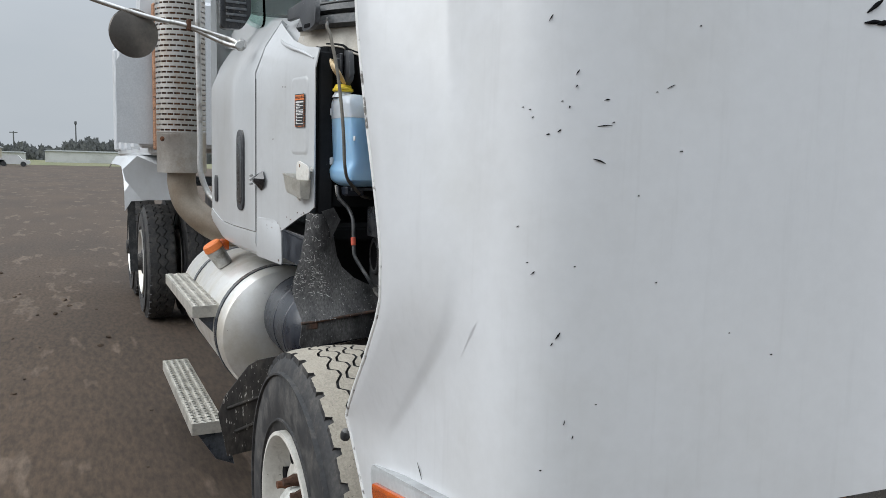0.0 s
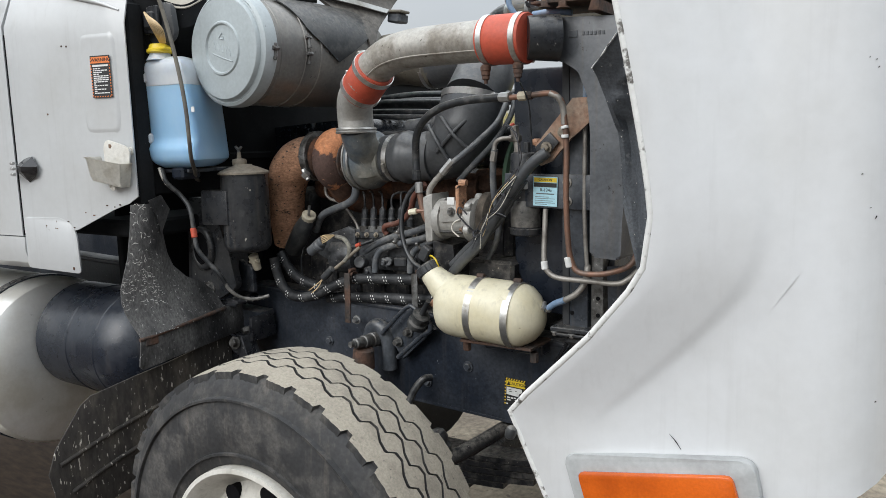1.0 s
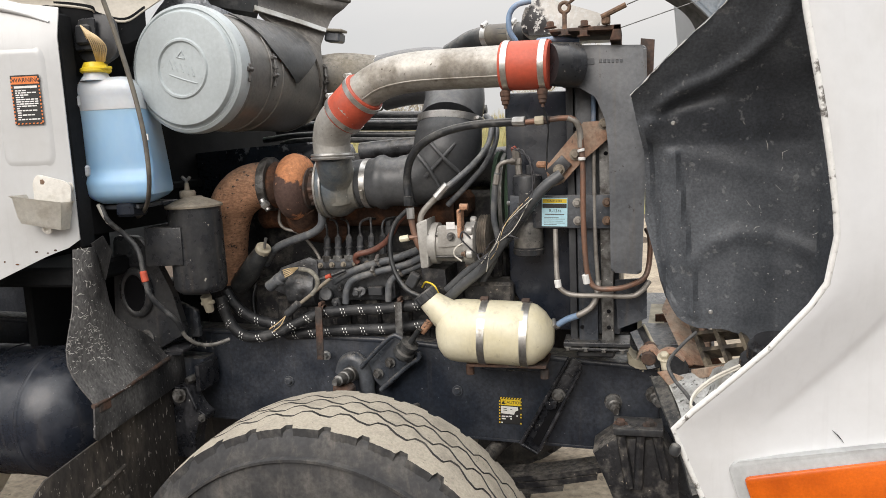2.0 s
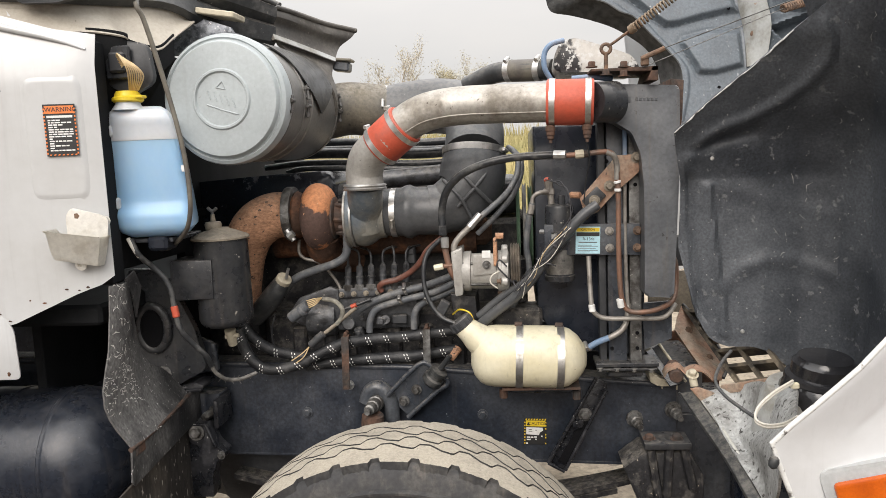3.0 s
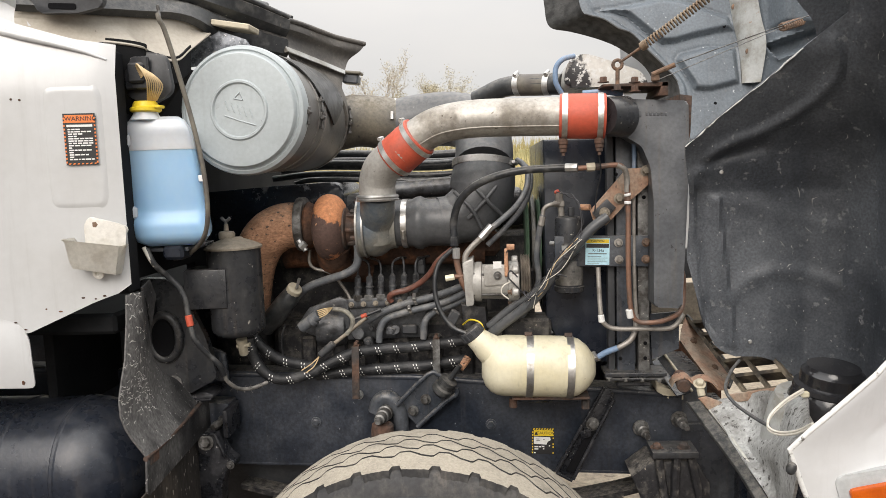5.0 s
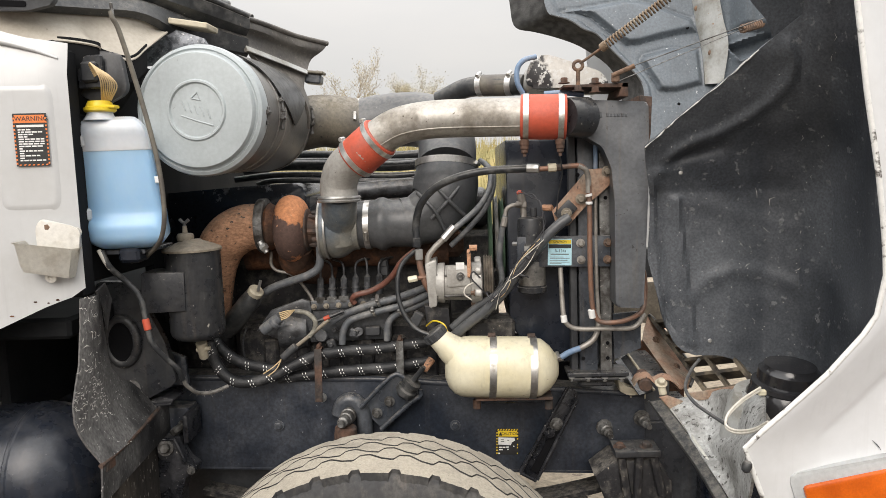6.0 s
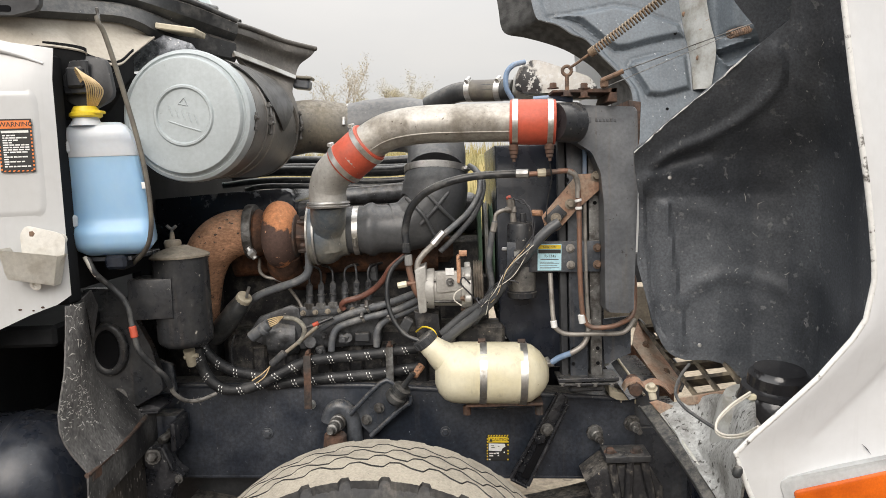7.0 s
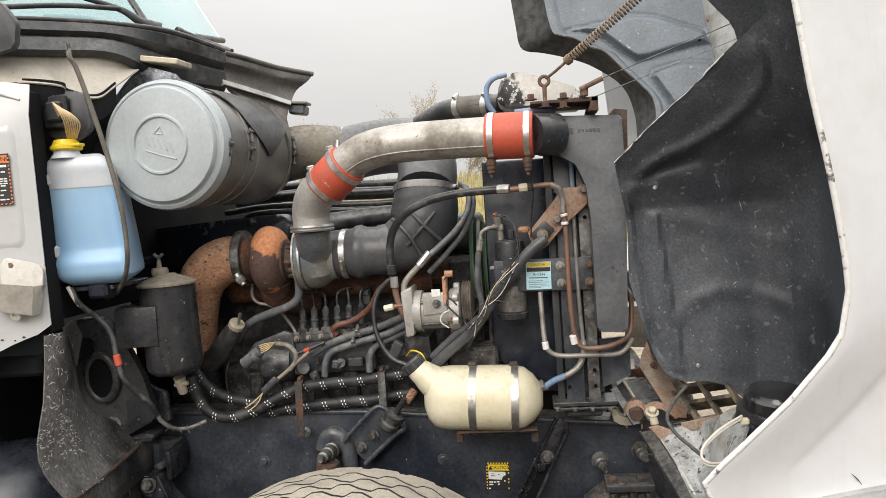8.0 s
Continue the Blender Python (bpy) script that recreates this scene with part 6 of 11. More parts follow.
def build_injection_pump():
    pump = thing("injection_pump", (-2.338, 1.500, 1.278), "oily grey injection pump with six delivery pipes", "fuel pump")
    bm = bmesh.new()
    prism(bm, rounded([(-2.466, 1.339), (-2.199, 1.344), (-2.197, 1.215), (-2.479, 1.209)], 0.012, 3), at_y(1.46), 0.13, 0.006)
    body = part("body", bm, PUMP, pump)
    bm = bmesh.new()
    prism(bm, rounded([(-2.468, 1.354), (-2.326, 1.357), (-2.190, 1.361), (-2.191, 1.330), (-2.470, 1.320)], 0.004, 2), at_y(1.45), 0.12, 0.003)
    part("flange", bm, PUMP, body)
    for k in range(6):
        t = k / 5
        top = Vector(lerp((-2.431, 1.466, 1.432), (-2.233, 1.466, 1.435), t))
        low = Vector(lerp((-2.434, 1.462, 1.352), (-2.235, 1.462, 1.358), t))
        up = (top - low).normalized()
        bm = bmesh.new()
        lathe(bm, low, up, [(0.012, 0.0125), (0.016, 0.0118), (0.034, 0.0118), (0.036, 0.0135), (0.040, 0.0135), (0.042, 0.011), (0.056, 0.011), (0.060, 0.008)], 14)
        valve = part("delivery_valve", bm, PUMP, body)
        bm = bmesh.new()
        lathe(bm, low, up, [(-0.006, 0.0185), (0.010, 0.0185), (0.013, 0.0150)], 6)
        part("holder_nut", bm, DULL_STEEL, valve)
        bm = bmesh.new()
        lathe(bm, low + up * 0.056, up, [(0, 0.0115), (0.016, 0.0115), (0.022, 0.0065), (0.026, 0.005)], 6)
        part("union_nut", bm, PUMP, valve)
        bm = bmesh.new()
        side = -1 if k < 3 else (-0.3 if k == 4 else 1)
        tube(bm, [top, top + Vector((0, 0, 0.028)), top + Vector((side * 0.008, 0.006, 0.046)), top + Vector((side * 0.034, 0.03, 0.052)), top + Vector((side * 0.075, 0.07, 0.040 + 0.006 * (k % 3))), top + Vector((side * 0.09, 0.13, 0.03))], 0.0040, 8)
        part("delivery_pipe", bm, PUMP, body)
    for k in range(7):
        bolt(body, lerp((-2.455, 1.449, 1.334), (-2.205, 1.449, 1.344), k / 6), (0, -1, 0.15), 0.0065, 0.008, DUSTY_TAN)
    bm = bmesh.new()
    box(bm, (-2.218, 1.500, 1.457), (0.028, 0.03, 0.06), bevel=0.004)
    box(bm, (-2.218, 1.484, 1.470), (0.02, 0.008, 0.02), bevel=0.002)
    part("solenoid", bm, BLACK_PLASTIC, body)
    for at, size, turn in (((-2.318, 1.432, 1.246), (0.034, 0.03, 0.03), 12), ((-2.399, 1.440, 1.208), (0.030, 0.03, 0.034), -20), ((-2.364, 1.440, 1.186), (0.05, 0.03, 0.022), 0)):
        bm = bmesh.new()
        box(bm, at, size, (0, turn, 0), 0.005)
        cyl(bm, (at[0], at[1] - 0.014, at[2]), (at[0], at[1] - 0.024, at[2]), 0.008, seg=10, bevel=0.002)
        part("fitting", bm, PUMP, body)
    bm = bmesh.new()
    lathe(bm, (-2.587, 1.480, 1.251), (1, 0.1, 0.0), [(0, 0.02), (0.005, 0.062), (0.05, 0.068), (0.10, 0.062), (0.11, 0.04)], 24)
    part("governor", bm, PUMP, body, "rounded grey governor housing")
    bm = bmesh.new()
    prism(bm, [(-2.653, 1.258), (-2.601, 1.327), (-2.494, 1.363), (-2.466, 1.352), (-2.462, 1.256), (-2.560, 1.217)], at_y(1.445), 0.02, 0.004)
    part("cover_plate", bm, PUMP, body)
    for k in range(5):
        bolt(body, lerp((-2.447, 1.455, 1.252), (-2.218, 1.455, 1.255), k / 4), (0, -1, 0), 0.008, 0.01, PUMP)
    bm = bmesh.new()
    cyl(bm, (-2.309, 1.450, 1.246), (-2.304, 1.420, 1.252), 0.016, seg=12, bevel=0.002)
    part("fuel_port", bm, PUMP, body)
    bm = bmesh.new()
    cyl(bm, (-2.437, 1.450, 1.234), (-2.431, 1.420, 1.241), 0.022, seg=12, bevel=0.003)
    part("fuel_port", bm, PUMP, body)
    bm = bmesh.new()
    box(bm, (-2.258, 1.440, 1.250), (0.05, 0.03, 0.03), bevel=0.004)
    part("plug_socket", bm, BLACK_PLASTIC, body)
    return pump


build_injection_pump()


def build_hoses():
    # heater hoses with white dashes
    for pts, r in (([(-2.788, 1.360, 1.243), (-2.773, 1.360, 1.180), (-2.740, 1.360, 1.128), (-2.686, 1.360, 1.104), (-2.604, 1.370, 1.114), (-2.520, 1.380, 1.152), (-2.437, 1.390, 1.183), (-2.328, 1.410, 1.190), (-2.207, 1.420, 1.196), (-2.076, 1.430, 1.209)], 0.0185),
                   ([(-2.792, 1.400, 1.256), (-2.754, 1.400, 1.201), (-2.694, 1.400, 1.161), (-2.623, 1.410, 1.139), (-2.567, 1.410, 1.128)], 0.0185),
                   ([(-2.581, 1.420, 1.099), (-2.466, 1.420, 1.111), (-2.333, 1.420, 1.121), (-2.202, 1.430, 1.126), (-2.069, 1.440, 1.143)], 0.0185)):
        h = hose("braided_hose", "black heater hose printed with white dashes", pts, r, BRAID, group="braided hoses")
        body = h.children[0]
        path = smooth_path(pts, 8)
        lengths = [0.0]
        for a, b in zip(path, path[1:]):
            lengths.append(lengths[-1] + (b - a).length)
        s = 0.03
        bm = bmesh.new()
        while s < lengths[-1] - 0.02:
            i = max(k for k in range(len(lengths)) if lengths[k] <= s)
            i = min(i, len(path) - 2)
            d = (path[i + 1] - path[i]).normalized()
            p = path[i] + d * (s - lengths[i])
            nrm = Vector((0, -1, 0)) - Vector((0, -1, 0)).dot(d) * d
            nrm.normalize()
            up = d.cross(nrm)
            for a, off in ((-0.5, -0.006), (-0.5, 0.004), (0.1, -0.002), (0.1, 0.008), (0.7, 0.002), (0.7, 0.012)):
                n2 = (nrm * math.cos(a) + up * math.sin(a)).normalized()
                c = p + d * off + n2 * (r + 0.0006)
                w = d.cross(n2)
                bm.faces.new([bm.verts.new(c + q) for q in (d * 0.0012 - w * 0.0032, d * 0.0024 + w * 0.0032, -d * 0.0004 + w * 0.0032, -d * 0.0016 - w * 0.0032)])
            s += 0.062
        tagged(part("dash_print", bm, LABEL_WHITE, body, smooth=0), "printed white marks", kind="stuff")
    hose("coolant_hose", "grey rubber hose curving down from the turbocharger", [(-2.416, 1.400, 1.572), (-2.415, 1.400, 1.516), (-2.423, 1.400, 1.474), (-2.458, 1.400, 1.449), (-2.521, 1.410, 1.429), (-2.581, 1.420, 1.408), (-2.626, 1.440, 1.380), (-2.663, 1.460, 1.339)], 0.0135, GREY_HOSE)
    hose("fuel_line", "thin grey steel line beside the turbocharger", [(-2.586, 1.440, 1.526), (-2.589, 1.440, 1.485), (-2.571, 1.440, 1.462), (-2.518, 1.440, 1.445), (-2.478, 1.460, 1.387), (-2.458, 1.460, 1.348)], 0.0055, ALU_LINE)
    hose("filter_hose", "black rubber hose with a dusty plug", [(-2.636, 1.400, 1.398), (-2.668, 1.400, 1.356), (-2.706, 1.410, 1.312), (-2.754, 1.430, 1.267)], 0.034, RUBBER, radii=[0.026, 0.034, 0.036, 0.034])
    plug = thing("hose_plug", (-2.632, 1.390, 1.404), "tan plug with a steel stem in a hose end", "plug")
    bm = bmesh.new()
    cyl(bm, (-2.628, 1.390, 1.407), (-2.644, 1.400, 1.387), 0.026, seg=20, bevel=0.003)
    part("plug", bm, CREAM_BRACKET, plug)
    bm = bmesh.new()
    cyl(bm, (-2.622, 1.380, 1.405), (-2.608, 1.370, 1.440), 0.005, seg=8)
    part("stem", bm, STEEL, plug)
    hose("red_line", "reddish fuel line crossing the pump", [(-2.315, 1.436, 1.345), (-2.321, 1.430, 1.360), (-2.305, 1.420, 1.376), (-2.258, 1.420, 1.387), (-2.210, 1.410, 1.413), (-2.176, 1.390, 1.446), (-2.146, 1.370, 1.488), (-2.100, 1.360, 1.525)], 0.0098, RED_BROWN, "fuel line")
    for k, pts in enumerate(([(-2.400, 1.420, 1.282), (-2.342, 1.420, 1.314), (-2.264, 1.410, 1.342), (-2.169, 1.400, 1.366), (-2.065, 1.380, 1.403)], [(-2.361, 1.420, 1.210), (-2.354, 1.420, 1.257), (-2.328, 1.420, 1.291), (-2.247, 1.410, 1.317), (-2.133, 1.400, 1.346), (-2.047, 1.380, 1.388)],
                             [(-2.210, 1.420, 1.219), (-2.205, 1.420, 1.272), (-2.178, 1.420, 1.305), (-2.116, 1.410, 1.332), (-2.040, 1.400, 1.365)])):
        hose("fuel_hose", "grey fuel hose looping over the pump", pts, 0.0115, GREY_HOSE, group="fuel hoses", clamps=((0.6, 0.008),))
    hose("discharge_hose", "thick black air conditioning hose arching to the condenser line", [(-2.089, 1.300, 1.571), (-2.090, 1.300, 1.615), (-2.071, 1.280, 1.676), (-2.028, 1.260, 1.722), (-1.958, 1.240, 1.754), (-1.865, 1.230, 1.771), (-1.745, 1.220, 1.774)], 0.0118, HOSE)
    hose("suction_hose", "grey air conditioning hose looping behind the elbow", [(-1.993, 1.320, 1.578), (-1.948, 1.330, 1.611), (-1.893, 1.350, 1.658), (-1.859, 1.400, 1.708), (-1.851, 1.440, 1.758), (-1.864, 1.480, 1.788), (-1.882, 1.520, 1.803)], 0.0095, GREY_HOSE)
    hose("suction_hose", "grey air conditioning hose looping behind the elbow", [(-1.987, 1.380, 1.533), (-1.931, 1.380, 1.585), (-1.875, 1.400, 1.645), (-1.845, 1.440, 1.707), (-1.842, 1.480, 1.761), (-1.867, 1.520, 1.795)], 0.0085, GREY_HOSE)
    hose("overflow_hose", "thin black hose dropping to the coolant tank cap", [(-2.097, 1.320, 1.528), (-2.138, 1.320, 1.490), (-2.155, 1.310, 1.439), (-2.153, 1.300, 1.378), (-2.133, 1.290, 1.325), (-2.099, 1.280, 1.285), (-2.058, 1.270, 1.268)], 0.0075, HOSE)
    hose("drain_hose", "grey hose beside the receiver drier", [(-1.812, 1.300, 1.632), (-1.824, 1.310, 1.579), (-1.833, 1.330, 1.497), (-1.827, 1.350, 1.422), (-1.848, 1.370, 1.356), (-1.886, 1.380, 1.290)], 0.0095, GREY_HOSE)
    line = hose("drier_line", "dull aluminium line into the receiver drier", [(-1.813, 1.300, 1.627), (-1.809, 1.300, 1.649), (-1.791, 1.300, 1.661), (-1.762, 1.310, 1.663)], 0.0065, ALU_LINE, "line")
    nut(line, (-1.819, 1.300, 1.597), (-1.813, 1.300, 1.627), 0.010, ALU_LINE, "crimp")
    # wiring conduit with loose wires
    loom = hose("wiring_loom", "fat black taped wiring loom running up to the radiator", [(-1.983, 1.330, 1.252), (-1.931, 1.310, 1.297), (-1.868, 1.290, 1.348), (-1.820, 1.270, 1.403), (-1.770, 1.260, 1.473), (-1.718, 1.250, 1.538), (-1.667, 1.245, 1.592), (-1.623, 1.250, 1.624)], 0.0160, SLEEVE, "wiring")
    hose("wiring_loom", "black corrugated conduit beside the main loom", [(-1.990, 1.340, 1.274), (-1.913, 1.320, 1.340), (-1.840, 1.300, 1.388), (-1.784, 1.285, 1.440), (-1.745, 1.270, 1.491), (-1.700, 1.262, 1.548)], 0.0125, SLEEVE, "wiring")
    rnd = random.Random(11)
    for k in range(6):
        pts = [(-1.863, 1.270, 1.357), (-1.820, 1.250, 1.417), (-1.775, 1.240, 1.483), (-1.711, 1.230, 1.566)]
        j = [Vector(p) + Vector((rnd.uniform(-0.014, 0.014), rnd.uniform(-0.01, 0.004), rnd.uniform(-0.014, 0.014))) for p in pts]
        bm = bmesh.new()
        tube(bm, j, 0.0013, 5, 6)
        part("wire", bm, (WIRE_WHITE, WIRE_DARK, WIRE_DARK, WIRE)[k % 4], loom)
    for at, tail, d in (((-1.748, 1.256, 1.506), (-1.721, 1.230, 1.531), (0.58, -0.1, 0.78)), ((-1.786, 1.268, 1.452), (-1.748, 1.245, 1.444), (0.6, -0.1, 0.78)), ((-1.862, 1.292, 1.378), (-1.841, 1.270, 1.385), (0.72, -0.15, 0.66))):
        d, sd, up = axes(Vector(d))
        at = Vector(at)
        bm = bmesh.new()
        tube(bm, [at + sd * 0.024 * math.cos(q) + up * 0.021 * math.sin(q) for q in np.linspace(0, 2 * math.pi, 21)], 0.0028, 6, 1, smooth=False)
        tube(bm, [at - Vector((0, 0.022, 0)), Vector(lerp(at - Vector((0, 0.022, 0)), tail, 0.5)) + Vector((0, -0.006, 0.004)), tail], 0.0022, 5)
        box(bm, at - Vector((0, 0.023, 0)), (0.008, 0.007, 0.008), bevel=0.001)
        part("cable_tie", bm, WIRE_DARK, loom)
    for k, (a, b, c) in enumerate((((-1.772, 1.280, 1.701), (-1.724, 1.240, 1.689), (-1.697, 1.240, 1.607)), ((-1.763, 1.280, 1.706), (-1.708, 1.240, 1.666), (-1.705, 1.235, 1.565)))):
        hose("sensor_wire", "thin dark sensor wire", [a, lerp(a, b, 0.5), b, c, (-1.745, 1.240, 1.531)], 0.0018, WIRE_DARK, "wire", 5)
    hose("sensor_wire", "thin dark sensor wire", [(-1.658, 1.160, 1.806), (-1.649, 1.190, 1.757), (-1.657, 1.220, 1.699), (-1.663, 1.240, 1.631)], 0.0022, HOSE, "wire", 5)
    # injector harness with connectors
    har = hose("pump_harness", "dirty taped harness with two grey connectors", [(-2.507, 1.390, 1.333), (-2.466, 1.385, 1.326), (-2.440, 1.380, 1.301), (-2.444, 1.380, 1.270), (-2.462, 1.378, 1.248)], 0.0078, HARNESS, "wiring")
    bm = bmesh.new()
    tube(bm, [(-2.395, 1.385, 1.302), (-2.442, 1.380, 1.265), (-2.494, 1.375, 1.226), (-2.552, 1.370, 1.187)], 0.0065, 8, 8)
    part("frayed_strand", bm, DUSTY_TAN, har, "frayed tan strand")
    for a, b, r in (((-2.613, 1.370, 1.273), (-2.551, 1.370, 1.317), 0.019), ((-2.578, 1.370, 1.294), (-2.564, 1.370, 1.305), 0.023), ((-2.549, 1.360, 1.183), (-2.502, 1.360, 1.223), 0.013)):
        bm = bmesh.new()
        cyl(bm, a, b, r, seg=14, bevel=0.003)
        part("connector", bm, GREY_HOSE if r > 0.015 else BLACK_PLASTIC, har)
    for k in range(5):
        bm = bmesh.new()
        tube(bm, [lerp((-2.551, 1.360, 1.333), (-2.545, 1.360, 1.310), k / 4), lerp((-2.525, 1.355, 1.340), (-2.522, 1.360, 1.321), k / 4), (-2.506, 1.380, 1.338)], 0.002, 5)
        part("wire", bm, WIRE, har)
    for k in range(2):
        bm = bmesh.new()
        tube(bm, [(-2.553, 1.360, 1.179), lerp((-2.577, 1.350, 1.158), (-2.569, 1.350, 1.149), k), lerp((-2.612, 1.350, 1.135), (-2.598, 1.350, 1.127), k)], 0.0018, 5)
        part("wire", bm, WIRE, har)
    bm = bmesh.new()
    tube(bm, [(-2.439, 1.385, 1.296), (-2.393, 1.390, 1.310), (-2.347, 1.400, 1.326)], 0.006, 8)
    part("black_sleeve", bm, HOSE, har)
    bm = bmesh.new()
    tube(bm, [(-2.410, 1.384, 1.305), (-2.392, 1.384, 1.312)], 0.0072, 8)
    part("red_tape", bm, RED_HOSE, har)
    hose("vent_wire", "thin black line hanging beside the pump", [(-2.673, 1.400, 1.281), (-2.688, 1.400, 1.234), (-2.686, 1.400, 1.176), (-2.672, 1.400, 1.134)], 0.003, HOSE, "wire", 5)
    # hose brackets on the rail
    for top, low, label in (((-2.429, 1.360, 1.213), (-2.434, 1.410, 1.036), "rusty strip bracket holding the heater hoses"), ((-2.165, 1.390, 1.225), (-2.166, 1.410, 1.111), "steel clamp round the heater hoses")):
        br = thing("hose_bracket", low, label, "bracket", "hose brackets")
        bm = bmesh.new()
        a, b = Vector(top), Vector(low)
        prism(bm, [(a.x - 0.012, a.z), (a.x + 0.012, a.z), (b.x + 0.012, b.z), (b.x - 0.012, b.z)], at_y(a.y - 0.012), 0.005, 0.001)
        part("strip", bm, RUST_BRACKET if top[0] < -2.3 else DULL_STEEL, br)
        clamp_band(br, (a.x, a.y + 0.02, a.z - 0.02), (1, 0, 0.05), 0.019, 0.02, RUST_BRACKET, (0, 0, 1))
        if top[0] < -2.3:
            bolt(br, (b.x, 1.40, b.z), (0, -1, 0), 0.011, 0.016)


build_hoses()


ELBOW_DUST = material("dusty_worn_pulley", (0.26, 0.225, 0.185), 0.5, 0.3, second=(0.12, 0.105, 0.09), scale=20, cover=0.52, sharp=0.3, grain=0.2)


def build_compressor():
    comp = thing("ac_compressor", (-1.966, 1.350, 1.354), "cast aluminium air conditioning compressor with copper fittings", "compressor")
    bm = bmesh.new()
    lathe(bm, (-2.039, 1.350, 1.420), (1, 0, -0.02), [(0, 0.04), (0.004, 0.060), (0.014, 0.064), (0.03, 0.064), (0.032, 0.056), (0.115, 0.056), (0.117, 0.066), (0.145, 0.066), (0.15, 0.05)], 28)
    body = part("body", bm, CAST, comp)
    for ang in (60, 125, 235):
        a = radians(ang)
        bm = bmesh.new()
        c = Vector((-2.032, 1.350, 1.420)) + Vector((0, -abs(math.sin(a)) * 0.057, math.cos(a) * 0.062))
        cyl(bm, c, c + Vector((0.105, 0, -0.002)), 0.0045, seg=8, bevel=0.001)
        part("through_bolt", bm, DULL_STEEL, body)
    bm = bmesh.new()
    for ang in range(0, 360, 60):
        a = radians(ang + 20)
        c = Vector((-1.912, 1.350 + 0.068 * math.cos(a), 1.418 + 0.068 * math.sin(a)))
        cyl(bm, c, c + Vector((0.02, 0, 0)), 0.014, seg=12, bevel=0.003)
    lathe(bm, (-1.914, 1.350, 1.418), (1, 0, 0), [(0, 0.060), (0.003, 0.067), (0.022, 0.067), (0.026, 0.055)], 28)
    part("front_plate", bm, CAST, body)
    for ang in (200, 260, 320):
        a = radians(ang)
        bolt(body, (-1.914, 1.350 + 0.068 * math.cos(a), 1.418 + 0.068 * math.sin(a)), (-1, 0, 0), 0.007, 0.010, RUST_BOLT)
    bm = bmesh.new()
    prism(bm, rounded([(-2.000, 1.480), (-1.930, 1.480), (-1.925, 1.418), (-2.000, 1.412)], 0.010, 3), at_y(1.288), 0.02, 0.004)
    part("valve_boss", bm, CAST, body)
    bm = bmesh.new()
    prism(bm, rounded([(-2.067, 1.488), (-2.031, 1.501), (-2.033, 1.352), (-2.058, 1.348)], 0.006, 2), at_y(1.295), 0.10, 0.004)
    part("rear_head", bm, CAST, body)
    bm = bmesh.new()
    box(bm, (-1.957, 1.286, 1.480), (0.026, 0.003, 0.022), bevel=0)
    part("sticker", bm, LABEL_WHITE, body)
    bolt(body, (-1.957, 1.287, 1.447), (0, -1, 0), 0.009, 0.010, DULL_STEEL)
    bm = bmesh.new()
    tube(bm, [(-2.087, 1.310, 1.513), (-2.081, 1.310, 1.472), (-2.069, 1.310, 1.427), (-2.056, 1.320, 1.398)], 0.010, 10)
    part("copper_stub", bm, COPPER, comp, "brown copper stub pipe")
    bm = bmesh.new()
    tube(bm, [(-2.059, 1.320, 1.474), (-2.057, 1.320, 1.506), (-2.039, 1.320, 1.532), (-2.002, 1.320, 1.566)], 0.0095, 10)
    part("suction_stub", bm, ALU_LINE, comp)
    nut(comp, (-2.008, 1.320, 1.561), (-1.971, 1.325, 1.600), 0.0125, STEEL, "crimp")
    nut(comp, (-2.089, 1.300, 1.571), (-2.090, 1.300, 1.541), 0.0135, HOSE, "crimp")
    nut(comp, (-2.085, 1.305, 1.535), (-2.085, 1.305, 1.501), 0.0125, STEEL, "crimp")
    nut(comp, (-2.121, 1.300, 1.439), (-2.092, 1.300, 1.444), 0.010, CREAM_TANK, "plastic_cap")
    bm = bmesh.new()
    cyl(bm, (-2.092, 1.300, 1.444), (-2.059, 1.310, 1.445), 0.007, seg=8)
    part("stub", bm, COPPER, comp)
    bm = bmesh.new()
    box(bm, (-1.929, 1.300, 1.486), (0.012, 0.05, 0.085), bevel=0.003)
    cyl(bm, (-1.927, 1.290, 1.535), (-1.903, 1.290, 1.534), 0.010, seg=8)
    part("mount_ear", bm, RUST, comp)
    bm = bmesh.new()
    lathe(bm, (-1.884, 1.370, 1.430), (1, 0, 0), [(0, 0.05), (0, 0.068), (0.004, 0.073), (0.008, 0.066), (0.012, 0.073), (0.016, 0.066), (0.020, 0.073), (0.024, 0.066), (0.028, 0.073), (0.032, 0.05)], 36)
    part("pulley", bm, ELBOW_DUST, comp)
    hose("compressor_wire", "thin pale wire looped on the compressor", [(-1.911, 1.275, 1.432), (-1.940, 1.272, 1.416), (-1.946, 1.272, 1.394), (-1.924, 1.275, 1.374)], 0.0022, WIRE_WHITE, "wire", 5)
    hose("compressor_wire", "thin black wire looped on the compressor", [(-1.895, 1.276, 1.442), (-1.916, 1.270, 1.463), (-1.924, 1.270, 1.444), (-1.901, 1.276, 1.415), (-1.880, 1.290, 1.390)], 0.0026, WIRE_DARK, "wire", 5)
    # fan belts and pulleys in front of the engine
    belt = thing("fan_belt", (-1.83, 1.6, 1.3), "black fan belts on worn pulleys", "belt")
